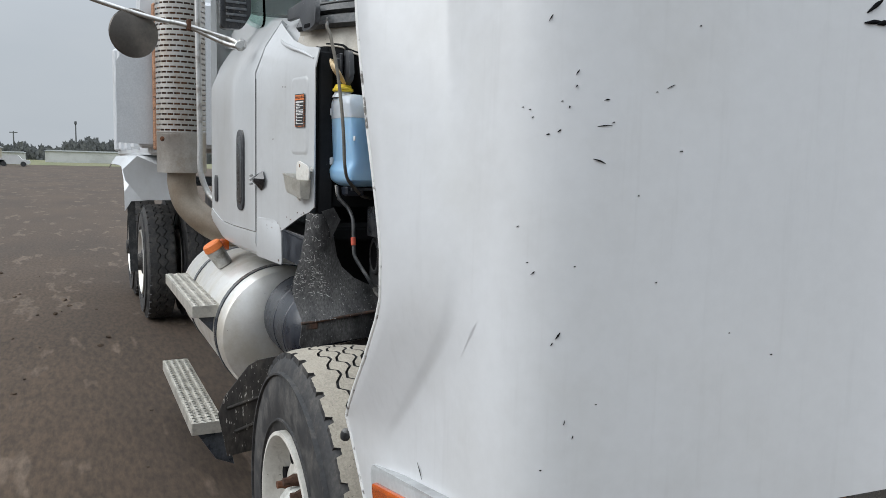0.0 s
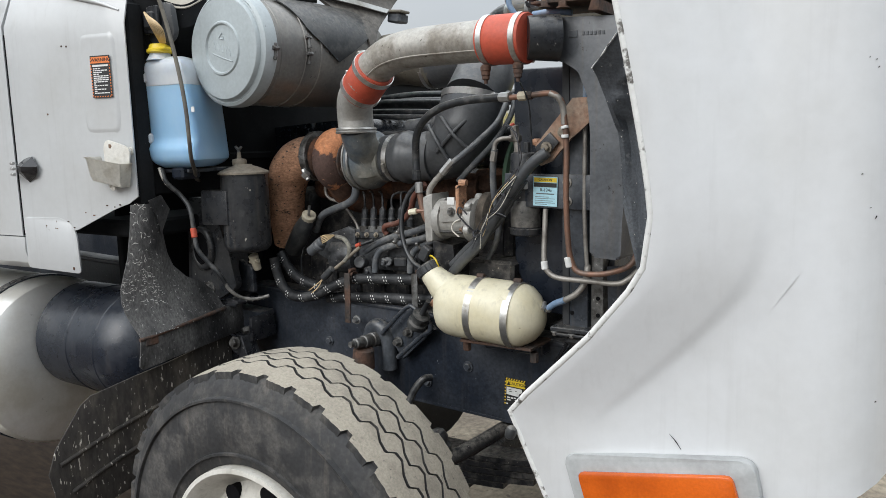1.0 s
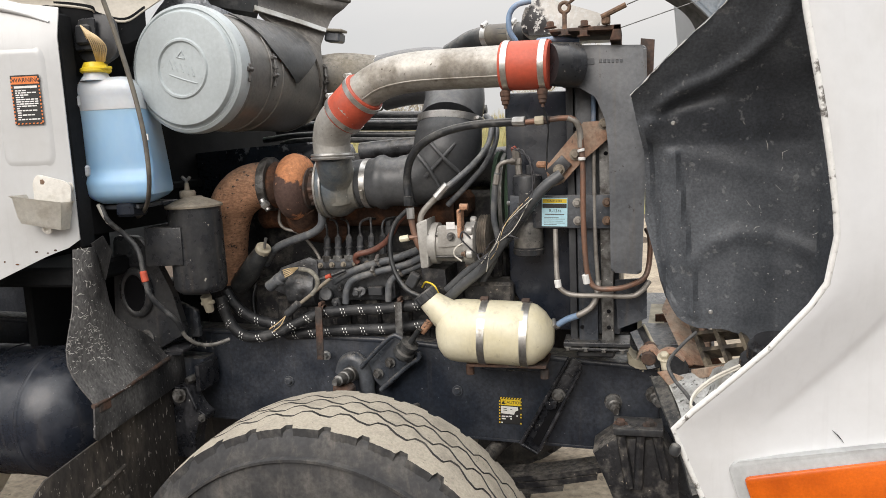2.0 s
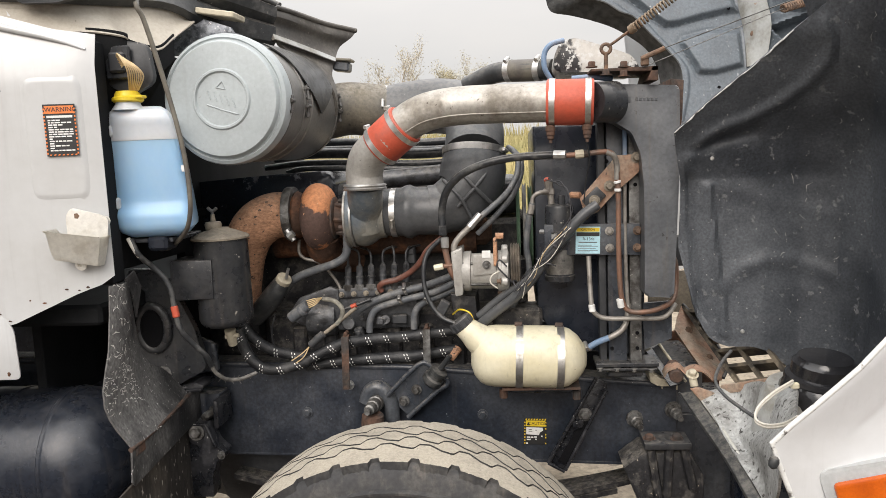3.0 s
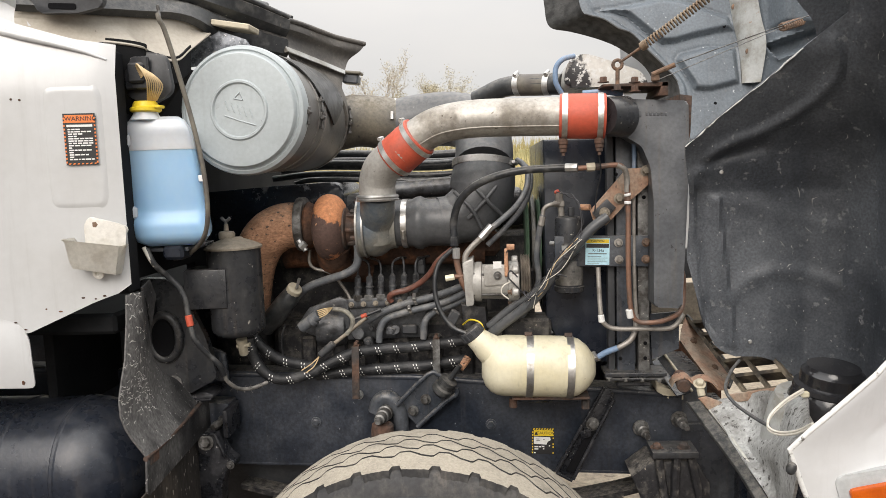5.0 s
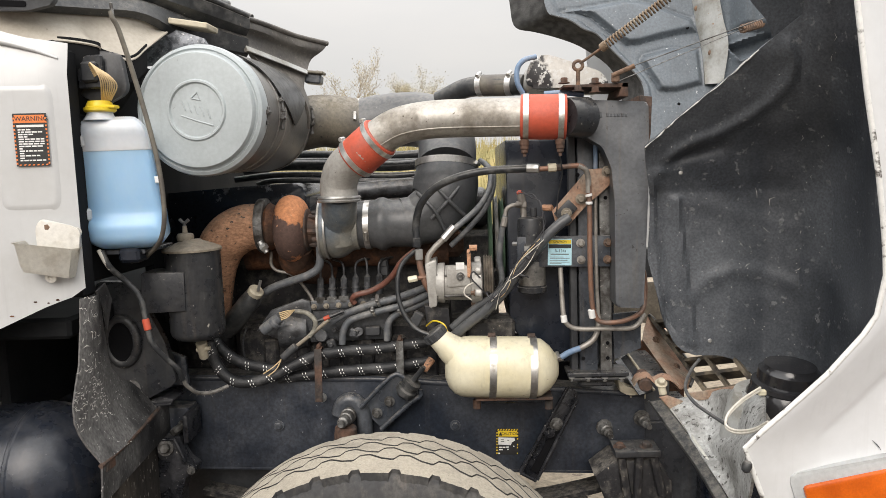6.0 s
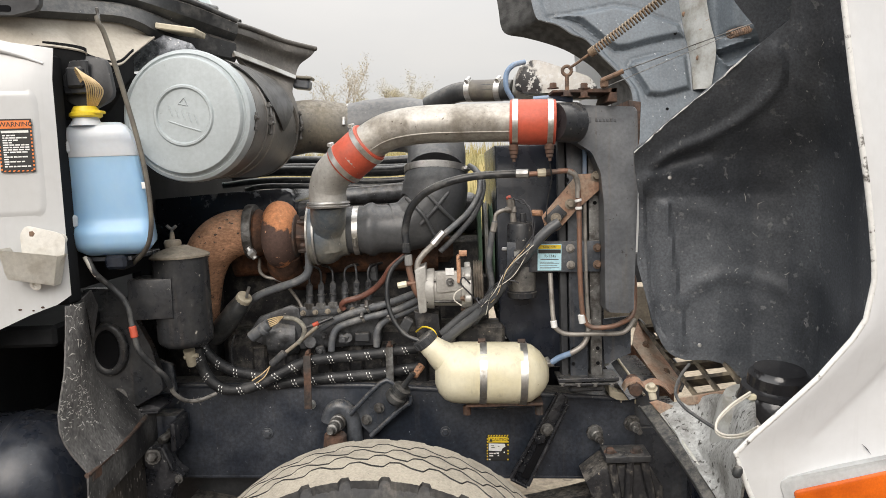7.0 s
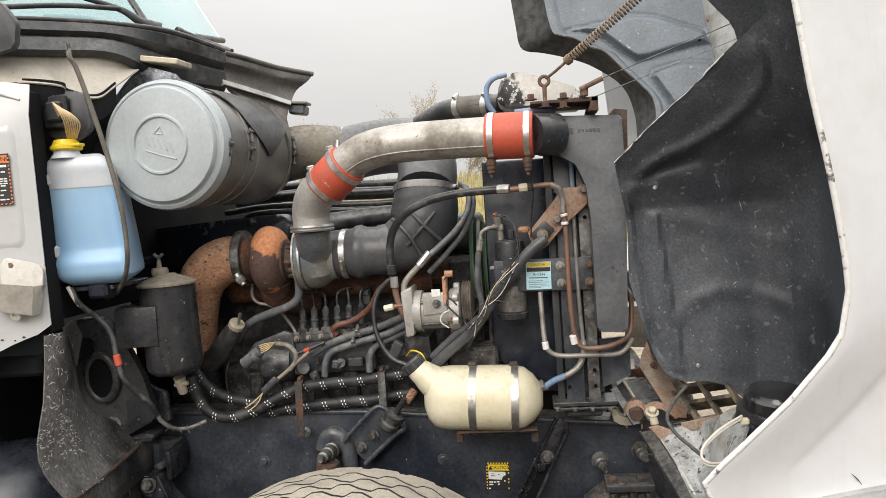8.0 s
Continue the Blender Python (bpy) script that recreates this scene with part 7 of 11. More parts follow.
    for t, r in ((0.0, 0.165), (0.52, 0.16), (1.0, 0.15)):
        bm = bmesh.new()
        c = lerp((-1.856, 1.600, 1.524), (-1.815, 1.600, 1.523), t)
        lathe(bm, c, (1, 0, 0), [(-0.006, r - 0.02), (-0.006, r), (0.0, r - 0.012), (0.006, r), (0.006, r - 0.02)], 40)
        part("pulley", bm, STEEL if t == 0.52 else GREEN_EDGE, belt)
    bm = bmesh.new()
    box(bm, (-1.854, 1.470, 1.366), (0.035, 0.05, 0.16), bevel=0.01)
    part("tensioner", bm, ENGINE, belt)
    mount = thing("compressor_bracket", (-2.023, 1.380, 1.313), "black cast bracket carrying the compressor", "bracket")
    bm = bmesh.new()
    prism(bm, [(-2.079, 1.346), (-1.999, 1.334), (-1.992, 1.242), (-2.070, 1.248)], at_y(1.36), 0.16, 0.005)
    part("bracket", bm, ENGINE, mount)
    bm = bmesh.new()
    tube(bm, [(-2.073, 1.350, 1.280), (-2.046, 1.300, 1.306), (-2.015, 1.280, 1.300), (-2.002, 1.280, 1.275)], 0.0028, 5)
    part("yellow_wire", bm, YELLOW, mount)
    bm = bmesh.new()
    box(bm, (-2.104, 1.360, 1.301), (0.035, 0.03, 0.05), (0, 30, 0), 0.005)
    part("plug", bm, BLACK_PLASTIC, mount)
    bm = bmesh.new()
    box(bm, (-1.868, 1.420, 1.243), (0.16, 0.12, 0.10), bevel=0.01)
    part("water_pump", bm, ENGINE, mount)


build_compressor()


def build_surge_tank():
    tank = thing("coolant_tank", (-1.841, 1.300, 1.058), "yellowed plastic coolant tank held by two steel straps", "coolant tank")
    y = 1.30
    R = 0.096
    a, b = Vector((-2.014, 1.300, 1.160)), Vector((-1.659, 1.300, 1.145))
    L = (b - a).length
    bm = bmesh.new()
    prof = [(0.0, 0.03), (0.012, 0.060), (0.030, 0.082), (0.05, 0.092), (0.075, R), (L - 0.085, R), (L - 0.055, R - 0.008), (L - 0.028, R - 0.030), (L - 0.010, R - 0.055), (L, 0.02)]
    lathe(bm, a, b - a, prof, 40)
    for v in bm.verts:
        dz = v.co.z - a.z
        v.co.z = a.z + math.copysign(abs(dz / R) ** 0.85 * R, dz) * 1.0
    shell = part("shell", bm, CREAM_TANK, tank)
    bm = bmesh.new()
    tube(bm, [(-1.931, 1.290, 1.184), (-1.978, 1.285, 1.208), (-2.012, 1.280, 1.238), (-2.035, 1.280, 1.258)], 0.04, 20, radii=[0.06, 0.052, 0.040, 0.034])
    part("filler_neck", bm, CREAM_TANK, shell)
    bm = bmesh.new()
    cyl(bm, (-2.031, 1.280, 1.254), (-2.050, 1.280, 1.280), 0.038, seg=28, bevel=0.005)
    for k in range(14):
        ang = 2 * math.pi * k / 14
        d, s, u = axes(Vector((-2.050, 1.280, 1.280)) - Vector((-2.031, 1.280, 1.254)))
        c = Vector((-2.040, 1.280, 1.267)) + 0.038 * (math.cos(ang) * s + math.sin(ang) * u)
        cyl(bm, c - d * 0.01, c + d * 0.009, 0.003, seg=5)
    part("cap", bm, BLACK_PLASTIC, tank, "ribbed black screw cap")
    for t in (0.42, 0.77):
        c = a.lerp(b, t)
        bm = bmesh.new()
        lathe(bm, c, b - a, [(-0.011, R), (-0.011, R + 0.003), (0.011, R + 0.003), (0.011, R)], 40, caps=False)
        strap = part("strap", bm, CHROME, tank, "bright steel strap")
        bm = bmesh.new()
        cyl(bm, c + Vector((-0.012, 0.0, R + 0.006)), c + Vector((0.012, 0.0, R + 0.006)), 0.008, seg=10, bevel=0.001)
        part("strap_bolt", bm, RUST_BRACKET, strap)
    bm = bmesh.new()
    box(bm, (a.lerp(b, 0.60).x, 1.33, a.z - R - 0.005), (0.24, 0.14, 0.008), bevel=0.001)
    for q in ((-1.918, 1.300, 1.049), (-1.690, 1.300, 1.043)):
        cyl(bm, q, (q[0], q[1], q[2] - 0.03), 0.013, seg=8, bevel=0.002)
    part("shelf", bm, RUST_BRACKET, tank, "dark steel shelf under the tank")
    bm = bmesh.new()
    box(bm, (a.lerp(b, 0.60).x, 1.405, a.z - R - 0.03), (0.20, 0.06, 0.05), bevel=0.004)
    part("arm", bm, BLACK_PAINT, tank)
    th = hose("tank_hose", "dirty grey hose with a blue end from the coolant tank", [(-1.657, 1.310, 1.169), (-1.624, 1.300, 1.194), (-1.585, 1.290, 1.212), (-1.550, 1.290, 1.236), (-1.533, 1.300, 1.269), (-1.529, 1.310, 1.312)], 0.009, ALU_LINE, clamps=((0.06, 0.006),))
    bm = bmesh.new()
    tube(bm, [(-1.656, 1.310, 1.171), (-1.624, 1.300, 1.194), (-1.589, 1.290, 1.210)], 0.0096, 12)
    part("blue_end", bm, BLUE_HOSE, th, "faded blue end")


build_surge_tank()


def build_radiator():
    rad = thing("radiator", (-1.55, 1.5, 1.08), "black radiator and charge cooler core in a steel frame", "radiator")
    bm = bmesh.new()
    prism(bm, [(-1.802, 1.864), (-1.600, 1.861), (-1.604, 1.136), (-1.714, 1.139), (-1.759, 1.226), (-1.804, 1.265)], at_y(1.40), 1.05, 0.01)
    part("fan_shroud", bm, TANK_BLACK, rad, "black plastic fan shroud")
    bm = bmesh.new()
    prism(bm, [(-1.604, 1.877), (-1.470, 1.872), (-1.471, 1.138), (-1.609, 1.141)], at_y(1.36), 1.1, 0.004)
    part("core", bm, BLACK_PAINT, rad)
    for xa, xb, y0, mat, nm in ((-1.613, -1.592, 1.325, BLACK_PLASTIC, "seal"), (-1.587, -1.532, 1.315, BLACK_PAINT, "side_channel"), (-1.522, -1.487, 1.315, DULL_STEEL, "side_channel")):
        bm = bmesh.new()
        prism(bm, [(xa, 1.13), (xb, 1.13), (xb, 1.88), (xa, 1.88)], at_y(y0), 0.045, 0.003)
        part(nm, bm, mat, rad)
    bm = bmesh.new()
    prism(bm, rounded([(-1.629, 1.972), (-1.576, 1.968), (-1.391, 1.956), (-1.389, 1.765), (-1.408, 1.343), (-1.491, 1.349), (-1.491, 1.668), (-1.500, 1.768), (-1.525, 1.829), (-1.578, 1.863), (-1.631, 1.868)], 0.012, 4), at_y(1.225), 0.17, 0.009)
    tank = part("cooler_tank", bm, INTERCOOLER, rad, "dark grey cast charge cooler end tank")
    # raised maker's plate as plain bars
    bm = bmesh.new()
    box(bm, (-1.538, 1.225, 1.923), (0.024, 0.004, 0.018), bevel=0.001)
    for k in range(6):
        q = lerp((-1.510, 1.225, 1.922), (-1.456, 1.225, 1.920), k / 5)
        box(bm, q, (0.007, 0.004, 0.010), bevel=0.001)
    part("raised_bar", bm, INTERCOOLER, tank)
    bm = bmesh.new()
    cyl(bm, (-1.644, 1.170, 1.917), (-1.577, 1.220, 1.916), 0.0555, 0.06, 28)
    part("neck", bm, CANISTER, rad)
    bm = bmesh.new()
    prism(bm, [(-1.405, 1.979), (-1.369, 1.973), (-1.374, 1.865), (-1.389, 1.781), (-1.406, 1.782)], at_y(1.27), 0.28, 0.002)
    part("rust_edge", bm, RUST_BRACKET, rad)
    bm = bmesh.new()
    box(bm, (-1.536, 1.330, 1.125), (0.19, 0.10, 0.012), bevel=0.002)
    box(bm, (-1.536, 1.330, 1.111), (0.18, 0.10, 0.008), bevel=0.002)
    box(bm, (-1.540, 1.340, 1.091), (0.11, 0.08, 0.02), bevel=0.006)
    foot = part("foot", bm, CANISTER, rad, "dusty steel foot")
    for k in range(4):
        bolt(foot, lerp((-1.619, 1.285, 1.119), (-1.464, 1.285, 1.114), k / 3), (0, 0, -1), 0.007, 0.01)
    bm = bmesh.new()
    prism(bm, [(-1.482, 1.307), (-1.393, 1.313), (-1.394, 1.195), (-1.477, 1.161)], at_y(1.33), 0.012)
    part("lower_plate", bm, BLACK_PAINT, rad)
    for x, z in ((-1.587, 1.748), (-1.503, 1.675), (-1.578, 1.218), (-1.501, 1.218), (-1.578, 1.170), (-1.501, 1.170)):
        c = Vector((x, 1.314, z))
        bm = bmesh.new()
        lathe(bm, c, (0, -1, 0), [(0, 0.006), (0.002, 0.006)], 10)
        part("hole", bm, HOLE, rad)
    # label plate
    plate = thing("label_bracket", (-1.636, 1.300, 1.512), "black steel strap bolted across the radiator with a caution label", "bracket")
    bm = bmesh.new()
    prism(bm, [(-1.778, 1.563), (-1.492, 1.559), (-1.493, 1.463), (-1.780, 1.470)], at_y(1.296), 0.018, 0.002)
    part("strap", bm, BLACK_PAINT, plate)
    for p in ((-1.584, 1.295, 1.539), (-1.583, 1.295, 1.487), (-1.501, 1.295, 1.538), (-1.502, 1.295, 1.486)):
        bolt(plate, p, (0, -1, 0), 0.009, 0.010, ALU_LINE if p[0] < -1.56 else RUST_BOLT)
    br = thing("rusty_brace", (-1.575, 1.280, 1.686), "rusted diagonal steel brace on the radiator", "bracket")
    bm = bmesh.new()
    prism(bm, [(-1.671, 1.641), (-1.561, 1.765), (-1.493, 1.766), (-1.497, 1.714), (-1.532, 1.684), (-1.563, 1.660), (-1.620, 1.598), (-1.655, 1.585)], at_y(1.275), 0.008, 0.001)
    part("plate", bm, RUST_BEAM, br)
    bm = bmesh.new()
    prism(bm, [(-1.667, 1.635), (-1.622, 1.676), (-1.595, 1.649), (-1.639, 1.599)], at_y(1.262), 0.01, 0.002)
    part("clip", bm, CANISTER, br)
    for p in ((-1.504, 1.275, 1.757), (-1.585, 1.270, 1.676), (-1.630, 1.260, 1.635)):
        bolt(br, p, (0, -1, 0), 0.011, 0.012, DUSTY_TAN)
    # lines
    cl = hose("condenser_line", "copper-brown refrigerant line down the radiator", [(-1.713, 1.210, 1.771), (-1.658, 1.210, 1.774), (-1.600, 1.215, 1.777), (-1.578, 1.220, 1.766), (-1.568, 1.230, 1.738), (-1.563, 1.240, 1.636), (-1.564, 1.240, 1.500), (-1.560, 1.245, 1.378), (-1.551, 1.250, 1.325), (-1.531, 1.250, 1.300), (-1.483, 1.250, 1.298), (-1.443, 1.260, 1.305), (-1.402, 1.280, 1.323), (-1.387, 1.300, 1.363), (-1.384, 1.320, 1.431), (-1.393, 1.340, 1.455)], 0.0078, COPPER, "line")
    nut(cl, (-1.749, 1.220, 1.774), (-1.713, 1.210, 1.773), 0.0135, STEEL, "crimp")
    nut(cl, (-1.688, 1.210, 1.773), (-1.663, 1.210, 1.774), 0.0125, CREAM_BRACKET, "hex_nut")
    nut(cl, (-1.663, 1.210, 1.774), (-1.647, 1.210, 1.774), 0.011, RUST_BRACKET, "hex_nut")
    for a, b in (((-1.567, 1.235, 1.692), (-1.565, 1.235, 1.684)), ((-1.565, 1.235, 1.669), (-1.565, 1.235, 1.660)), ((-1.562, 1.246, 1.340), (-1.557, 1.248, 1.313))):
        nut(cl, a, b, 0.0105, LABEL_WHITE, "white_clip", 12)
    bm = bmesh.new()
    tube(bm, [(-1.600, 1.214, 1.777), (-1.578, 1.220, 1.766), (-1.568, 1.230, 1.738), (-1.567, 1.235, 1.696)], 0.0083, 10)
    part("dull_bend", bm, ALU_LINE, cl)
    l2 = hose("liquid_line", "dull aluminium line under the radiator strap", [(-1.647, 1.290, 1.465), (-1.646, 1.280, 1.392), (-1.643, 1.270, 1.323), (-1.635, 1.270, 1.295), (-1.601, 1.270, 1.276), (-1.514, 1.270, 1.274), (-1.439, 1.280, 1.271), (-1.409, 1.290, 1.284), (-1.387, 1.310, 1.308)], 0.0075, ALU_LINE, "line")
    nut(l2, (-1.643, 1.270, 1.320), (-1.640, 1.270, 1.297), 0.010, LABEL_WHITE, "white_clip", 12)
    hose("grey_line", "thin blue-grey line above the brace", [(-1.535, 1.300, 1.872), (-1.534, 1.300, 1.804), (-1.535, 1.300, 1.752)], 0.007, BLUE_HOSE, "line")
    hose("return_line", "dull metal line behind the copper pipe", [(-1.535, 1.302, 1.752), (-1.536, 1.300, 1.562), (-1.535, 1.300, 1.421), (-1.530, 1.305, 1.309)], 0.006, ALU_LINE, "line")
    # receiver drier
    dr = thing("receiver_drier", (-1.736, 1.340, 1.376), "black receiver drier bottle with a sensor on top", "receiver drier")
    a, b = (-1.732, 1.335, 1.382), (-1.730, 1.335, 1.622)
    bm = bmesh.new()
    L = (Vector(b) - Vector(a)).length
    lathe(bm, a, Vector(b) - Vector(a), [(0, 0.036), (0.004, 0.045), (0.02, 0.047), (0.022, 0.043), (L * 0.63, 0.043), (L * 0.635, 0.047), (L * 0.66, 0.047), (L * 0.665, 0.044), (L - 0.012, 0.044), (L - 0.004, 0.042), (L, 0.034)], 32)
    part("bottle", bm, CANISTER, dr)
    bm = bmesh.new()
    lathe(bm, lerp(a, b, 0.57), Vector(b) - Vector(a), [(0, 0.044), (0, 0.047), (0.02, 0.047), (0.02, 0.044)], 32)
    cyl(bm, (-1.789, 1.330, 1.539), (-1.762, 1.310, 1.540), 0.007, seg=8)
    part("band", bm, STEEL, dr)
    bm = bmesh.new()
    lathe(bm, lerp(a, b, 0.11), Vector(b) - Vector(a), [(0, 0.0432), (0.001, 0.0438), (0.075, 0.0438), (0.076, 0.0432)], 32, caps=False)
    part("worn_label", bm, WORN_LABEL, dr, "rubbed grey label")
    bm = bmesh.new()
    cyl(bm, (-1.753, 1.330, 1.623), (-1.757, 1.330, 1.669), 0.010, seg=10, bevel=0.001)
    cyl(bm, (-1.758, 1.330, 1.662), (-1.762, 1.325, 1.699), 0.013, seg=8, bevel=0.002)
    box(bm, (-1.761, 1.330, 1.662), (0.034, 0.024, 0.02), bevel=0.003)
    part("fitting", bm, ALU_LINE, dr)
    nut(dr, (-1.764, 1.325, 1.694), (-1.768, 1.320, 1.703), 0.009, RED_HOSE, "sensor")
    nut(dr, (-1.723, 1.330, 1.622), (-1.723, 1.330, 1.650), 0.010, BLACK_PLASTIC, "cap")
    nut(dr, (-1.696, 1.320, 1.650), (-1.668, 1.300, 1.650), 0.010, RUST, "hex_nut")
    # filler top tank, its plate and eye bolts
    top = thing("filler_tank", (-1.621, 1.350, 2.015), "cream radiator filler housing with flaking black paint", "header tank")
    bm = bmesh.new()
    prism(bm, rounded([(-1.741, 2.020), (-1.731, 2.080), (-1.713, 2.112), (-1.669, 2.119), (-1.575, 2.086), (-1.506, 2.060), (-1.485, 2.028), (-1.485, 2.011)], 0.03, 5), at_y(1.34), 0.26, 0.015)
    part("housing", bm, FILLER, top)
    bm = bmesh.new()
    prism(bm, [(-1.641, 2.003), (-1.456, 1.996), (-1.456, 2.009), (-1.641, 2.009)], at_y(1.19), 0.22, 0.001)
    prism(bm, [(-1.484, 1.971), (-1.456, 1.970), (-1.456, 2.009), (-1.472, 2.009)], at_y(1.19), 0.2, 0.001)
    part("plate", bm, RUST_BRACKET, top)
    for p in ((-1.638, 1.200, 2.014), (-1.549, 1.200, 2.010), (-1.600, 1.190, 1.990), (-1.551, 1.190, 1.984)):
        bolt(top, p, (0, 0, 1), 0.011, 0.014, RUST_BRACKET)
    bm = bmesh.new()
    cyl(bm, (-1.600, 1.187, 1.998), (-1.599, 1.187, 2.049), 0.006, seg=8)
    c, R0 = Vector((-1.599, 1.187, 2.062)), 0.013
    loop = [c + Vector((math.cos(q) * R0, 0, math.sin(q) * R0)) for q in np.linspace(0, 2 * math.pi, 17)]
    tube(bm, loop, 0.005, 6, 1, smooth=False)
    part("eye_bolt", bm, RUST_BOLT, top, "rusty eye bolt")
    bm = bmesh.new()
    cyl(bm, (-1.493, 1.187, 2.010), (-1.493, 1.187, 2.034), 0.012, seg=10, bevel=0.003)
    cyl(bm, (-1.504, 1.180, 2.029), (-1.442, 1.170, 2.053), 0.007, seg=8)
    part("cable_stop", bm, RUST_BOLT, top)
    hose("vent_hose", "pale blue hose looping over the filler housing", [(-1.748, 1.320, 2.000), (-1.765, 1.310, 2.033), (-1.764, 1.310, 2.075), (-1.743, 1.310, 2.100), (-1.707, 1.330, 2.111)], 0.008, BLUE_HOSE)
    hose("vent_hose", "pale blue hose looping over the filler housing", [(-1.686, 1.300, 1.996), (-1.628, 1.290, 1.996), (-1.569, 1.290, 1.987)], 0.008, BLUE_HOSE)
    uh = hose("upper_radiator_hose", "black upper radiator hose with a steel coupling", [(-2.017, 1.620, 2.014), (-1.976, 1.600, 2.030), (-1.927, 1.580, 2.049), (-1.870, 1.550, 2.053), (-1.814, 1.520, 2.050), (-1.733, 1.480, 2.043)], 0.034, RUBBER, clamps=((0.62, 0.02), (0.9, 0.02)))
    bm = bmesh.new()
    cyl(bm, (-1.870, 1.550, 2.053), (-1.769, 1.500, 2.046), 0.036, seg=24, bevel=0.003)
    part("coupling", bm, DIPSTICK, uh, "tarnished brown-grey steel coupling")


FILLER = material("flaking_cream_paint", (0.50, 0.485, 0.45), 0.5, second=(0.022, 0.022, 0.024), scale=7, cover=0.53, sharp=0.05, rough2=0.4, third=(0.55, 0.55, 0.53), scale3=55, cover3=0.585, streak=0.35)
build_radiator()


def build_canister():
    can = thing("power_steering_reservoir", (-2.784, 1.220, 1.306), "black steel fluid reservoir with a dusty lid and T-handle", "reservoir")
    c0, c1 = Vector((-2.767, 1.220, 1.304)), Vector((-2.769, 1.220, 1.561))
    L = (c1 - c0).length
    bm = bmesh.new()
    lathe(bm, c0, c1 - c0, [(-0.02, 0.03), (-0.012, 0.066), (0.0, 0.078), (0.012, 0.082), (L, 0.082)], 40)
    part("body", bm, CANISTER, can)
    bm = bmesh.new()
    lathe(bm, c1, c1 - c0, [(0.0, 0.084), (0.0, 0.088), (0.006, 0.088), (0.010, 0.084), (0.022, 0.055), (0.030, 0.032), (0.034, 0.028)], 36)
    lid = part("lid", bm, DUSTY_TAN, can, "dusty tan lid")
    cap = c1 + (c1 - c0).normalized() * 0.03 + Vector((-0.018, 0, 0))
    bm = bmesh.new()
    lathe(bm, cap, (0, 0, 1), [(0, 0.024), (0.014, 0.026), (0.022, 0.022), (0.024, 0.008), (0.045, 0.006)], 20)
    part("cap", bm, DUSTY_TAN, lid)
    bm = bmesh.new()
    tube(bm, [cap + Vector((-0.014, 0, 0.066)), cap + Vector((-0.004, 0, 0.056)), cap + Vector((0.004, 0, 0.056)), cap + Vector((0.014, 0, 0.064))], 0.005, 6)
    cyl(bm, cap + Vector((0, 0, 0.03)), cap + Vector((0, 0, 0.058)), 0.005, seg=8)
    part("t_handle", bm, DULL_STEEL, lid)
    bm = bmesh.new()
    prism(bm, [(-2.897, 1.503), (-2.890, 1.508), (-2.766, 1.506), (-2.768, 1.389), (-2.893, 1.386), (-2.899, 1.392)], at_y(1.132), 0.10, 0.004)
    part("strap_box", bm, CANISTER, can)
    bm = bmesh.new()
    cyl(bm, (-2.769, 1.240, 1.271), (-2.770, 1.260, 1.216), 0.018, 0.014, seg=12, bevel=0.002)
    cyl(bm, (-2.785, 1.240, 1.246), (-2.742, 1.240, 1.252), 0.007, seg=8)
    part("drain_fitting", bm, CREAM_BRACKET, can)


build_canister()


